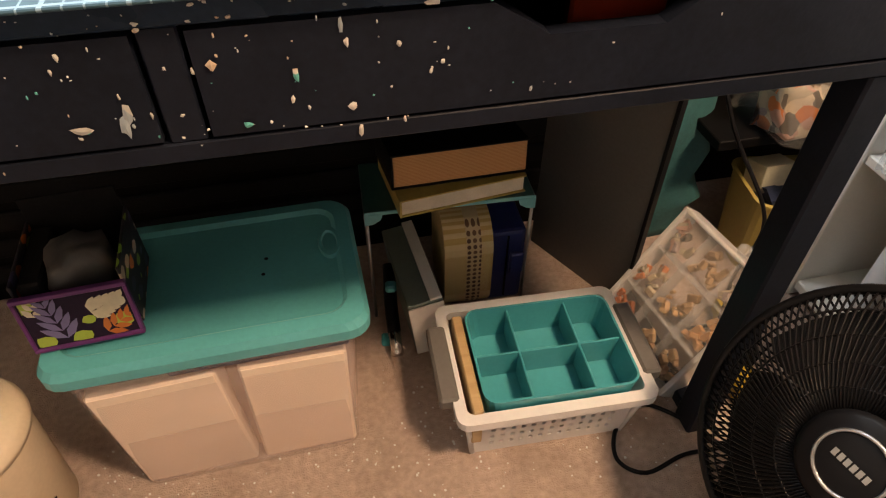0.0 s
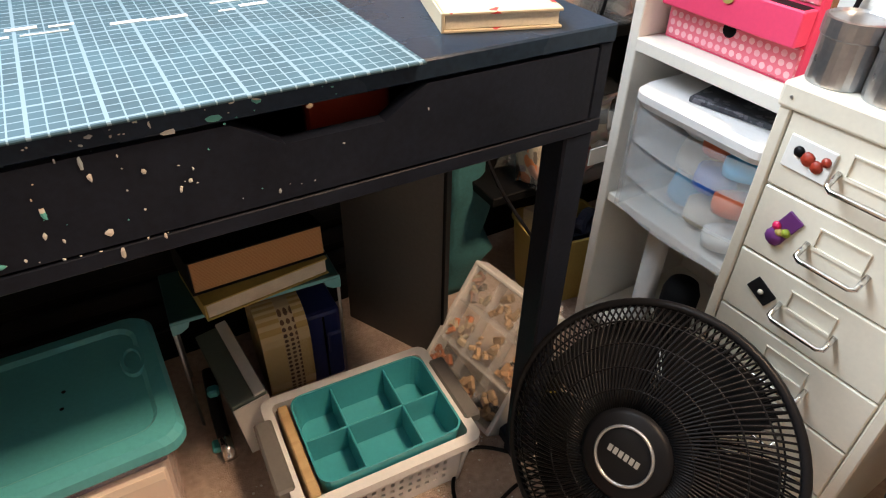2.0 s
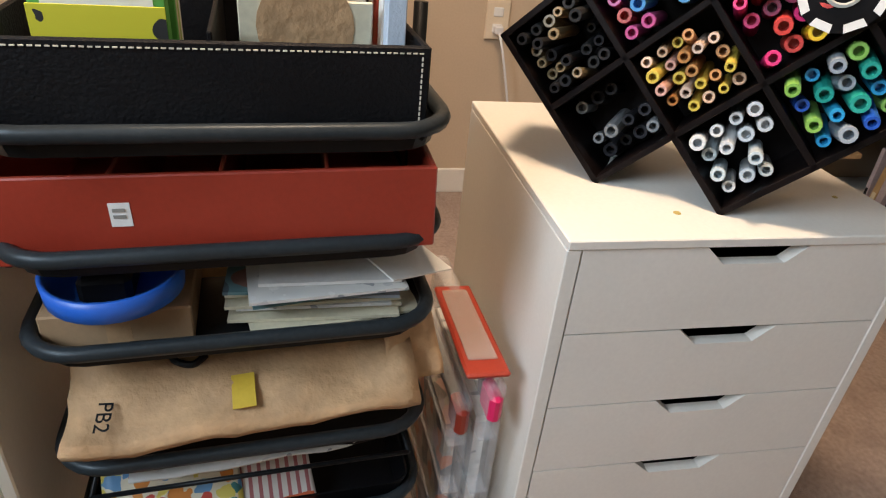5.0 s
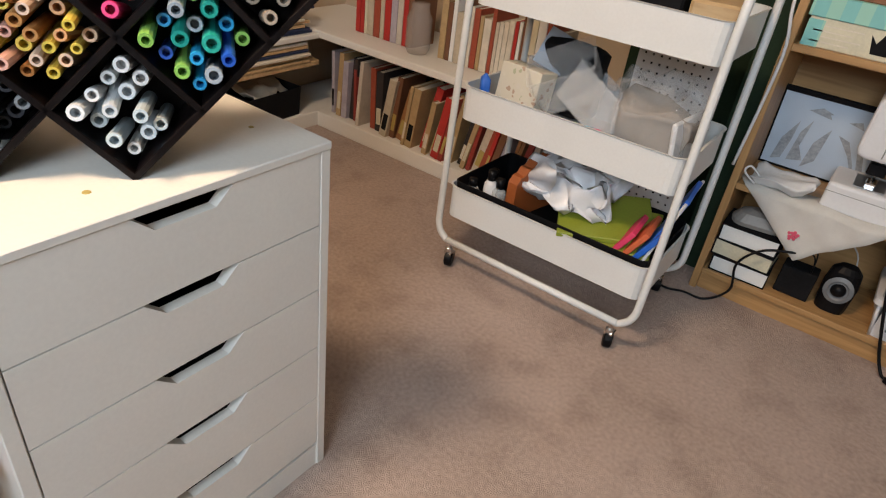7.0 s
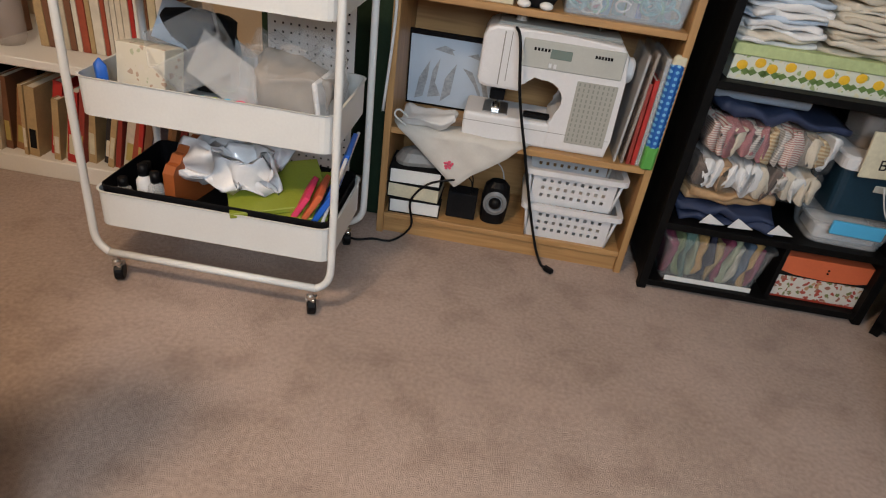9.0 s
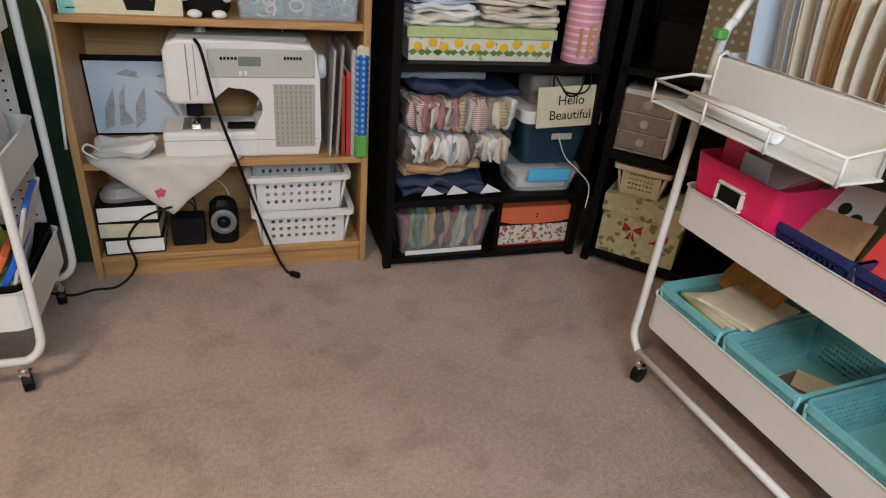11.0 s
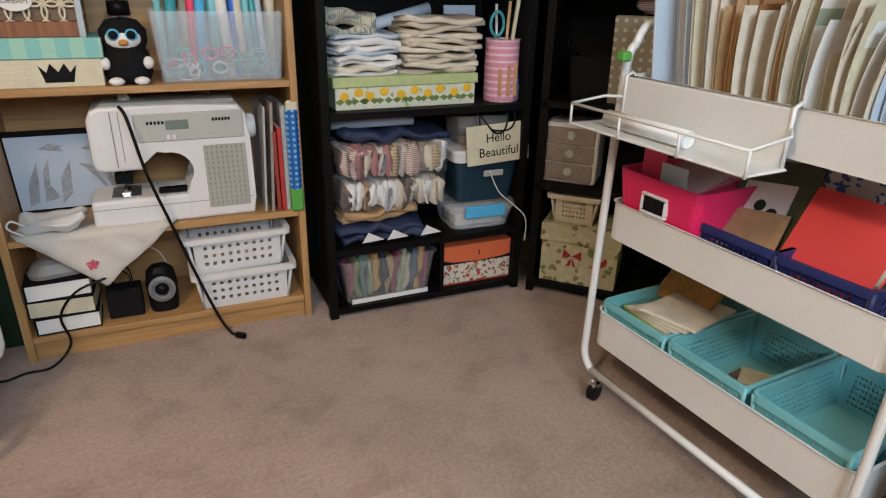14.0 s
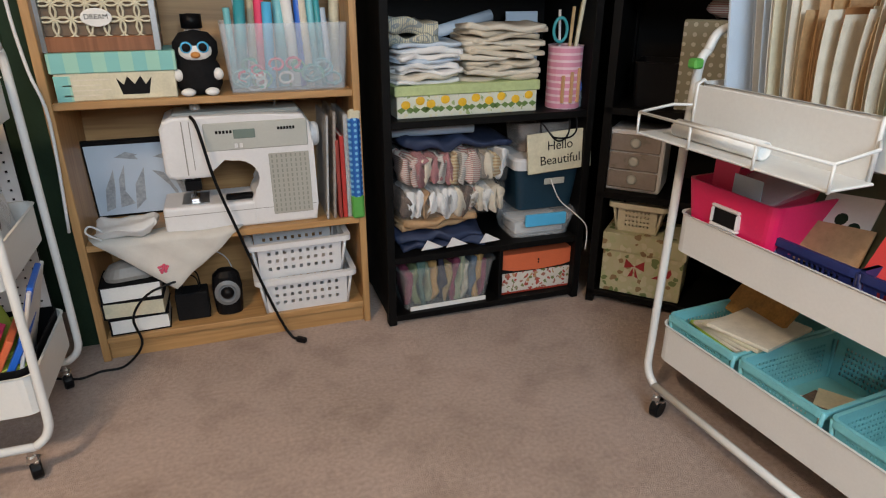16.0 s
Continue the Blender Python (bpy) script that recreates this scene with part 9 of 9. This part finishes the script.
o = bpart("stained_paper", (-0.085, -0.05, 0, 0.085, 0.05, 0.012), mat("stained_brown_paper", (0.40, 0.20, 0.05), 0.7, var=0.3, scale=40), None, 0.001, world=False, m=c2(0.10, 0.22, TZ[0] + 0.125, -8, 52, 0), label="tea stained brown paper leaning on the pages")
tagged(o, category="papers")
for k in range(3):
    o = bpart("printed_card", (-0.05, -0.035, 0, 0.05, 0.035, 0.004), (MARBLE, DK, CREAMPRINT)[k], None, 0.001, world=False, m=c2(0.32 + 0.01 * k, 0.15 + 0.03 * k, TZ[0] + 0.006 + 0.005 * k, 25 * k - 20), label="printed card lying in the aqua basket")
    tagged(o, category="card", group="cards in the basket")

# top tray: papers and the hooked wire basket
sheets = random.Random(77)
for k in range(78):
    x = 0.07 + 0.0069 * k
    h, dd, lean = sheets.uniform(0.19, 0.27) + (0.05 if k < 14 else 0), sheets.uniform(0.18, 0.25), -12 - 22 * (k / 78)
    c = sheets.choice((WHITEPAPER, PALEBLUE, WHITEPAPER, CREAMPRINT) if k < 14 else (PAPER, KRAFT, CREAMPRINT, OLDPAPER, BOOKS[6], PAPER, OLDPAPER) if k < 40 else (GREYGREEN, PAPER, CREAMPRINT) if k < 44 else (WHITEPAPER, WHITEPAPER, PALEBLUE, CREAMPRINT, WHITEPAPER, PAPER))
    bm = bmesh.new()
    n, t = 8, 0.0013
    a = []
    for i in range(n + 1):
        f = i / n
        a.append((0.03 * (f ** 2) * (k / 78) * 2.6 - 0.012 * f, h * f))
    out = a + [(u + t, v) for u, v in reversed(a)]
    prism(bm, out, dd, pose(0, 0.28, 0, 90, 0, 0))
    bm.transform(pose(x, 0.02 - sheets.uniform(0, 0.02), TZ[2] + 0.006, 0, -6 + lean * 0.12, 0))
    o = part("paper_sheet", bm, c)
    o.matrix_basis = C2
    tagged(o, "upright paper sheet curling in the cart tray", "paper", "papers in the top tray")
bb = thing("white_board_sheet", m=c2(0.055, 0.04, TZ[2] + 0.006, 0, 0, -8), label="large pale blue board standing at the tray end", category="board")
bpart("board", (-0.003, 0, 0, 0.003, 0.22, 0.30), PALEBLUE, bb, 0.001, world=False)
wk = thing("hooked_wire_basket", m=c2(0.22, 0, 0.70), label="narrow white wire shelf hooked on the cart", category="wire basket")
bpart("basket_floor", (-0.235, -0.115, 0, 0.20, -0.012, 0.005), WHITEMETAL, wk, 0.002, world=False)
bpart("back_plate", (-0.19, -0.016, 0.0, 0.19, -0.011, 0.100), WHITEMETAL, wk, 0.002, world=False)
tpart("front_rail", [(-0.19, -0.012, 0.06), (-0.235, -0.03, 0.055), (-0.235, -0.115, 0.045), (0.20, -0.115, 0.045), (0.205, -0.03, 0.06), (0.19, -0.012, 0.07)], 0.0032, WHITEMETAL, wk, world=False)
for x in (-0.235, -0.09, 0.06, 0.2):
    tpart("upright", [(x, -0.115, 0.0), (x, -0.115, 0.045)], 0.0028, WHITEMETAL, wk, world=False)
for x in (-0.19, 0.19):
    tpart("hook", [(x, -0.014, 0.0), (x, -0.015, 0.102), (x, -0.002, 0.109), (x, 0.010, 0.10)], 0.004, WHITEMETAL, wk, world=False)
bm = bmesh.new()
lathe(bm, [(0.017, -0.11), (0.017, 0.1), (0.014, 0.1), (0.014, -0.11), (0.017, -0.11)], 20, pose(-0.06, -0.07, 0.023, 0, 90, 0))
tube_ob = part("paper_tube", bm, WHITEPAPER, None, smooth=True)
tube_ob.matrix_basis = c2(0.22, 0, 0.70)
tagged(tube_ob, "white paper tube lying in the wire basket", "tube")
gk = thing("green_peg", m=c2(0.02, -0.02, 0.83), label="small green plastic peg on the cart corner", category="peg")
bpart("cap", (-0.012, -0.012, 0, 0.012, 0.012, 0.02), GREEN, gk, 0.004, world=False)
WALNUT = wood("dark_walnut", (0.10, 0.045, 0.02), (0.05, 0.02, 0.009), 2)
dkf = thing("low_wooden_cabinet", (-0.60, -0.40, 0), label="dark brown wooden low cabinet beside the white cart", category="cabinet")
for y in (-0.098, 0.08):
    bpart("side_panel", (-0.26, y, 0, 0.295, y + 0.018, 0.40), WALNUT, dkf, 0.002, world=False)
bpart("top_panel", (-0.265, -0.1, 0.40, 0.30, 0.1, 0.42), WALNUT, dkf, 0.003, world=False)
bpart("shelf", (-0.26, -0.08, 0.19, 0.28, 0.08, 0.208), WALNUT, dkf, 0.002, world=False)
bpart("plinth", (0.26, -0.08, 0, 0.275, 0.08, 0.05), WALNUT, dkf, 0.001, world=False)
bpart("back_panel", (-0.268, -0.098, 0, -0.26, 0.098, 0.40), WALNUT, dkf, 0, world=False)
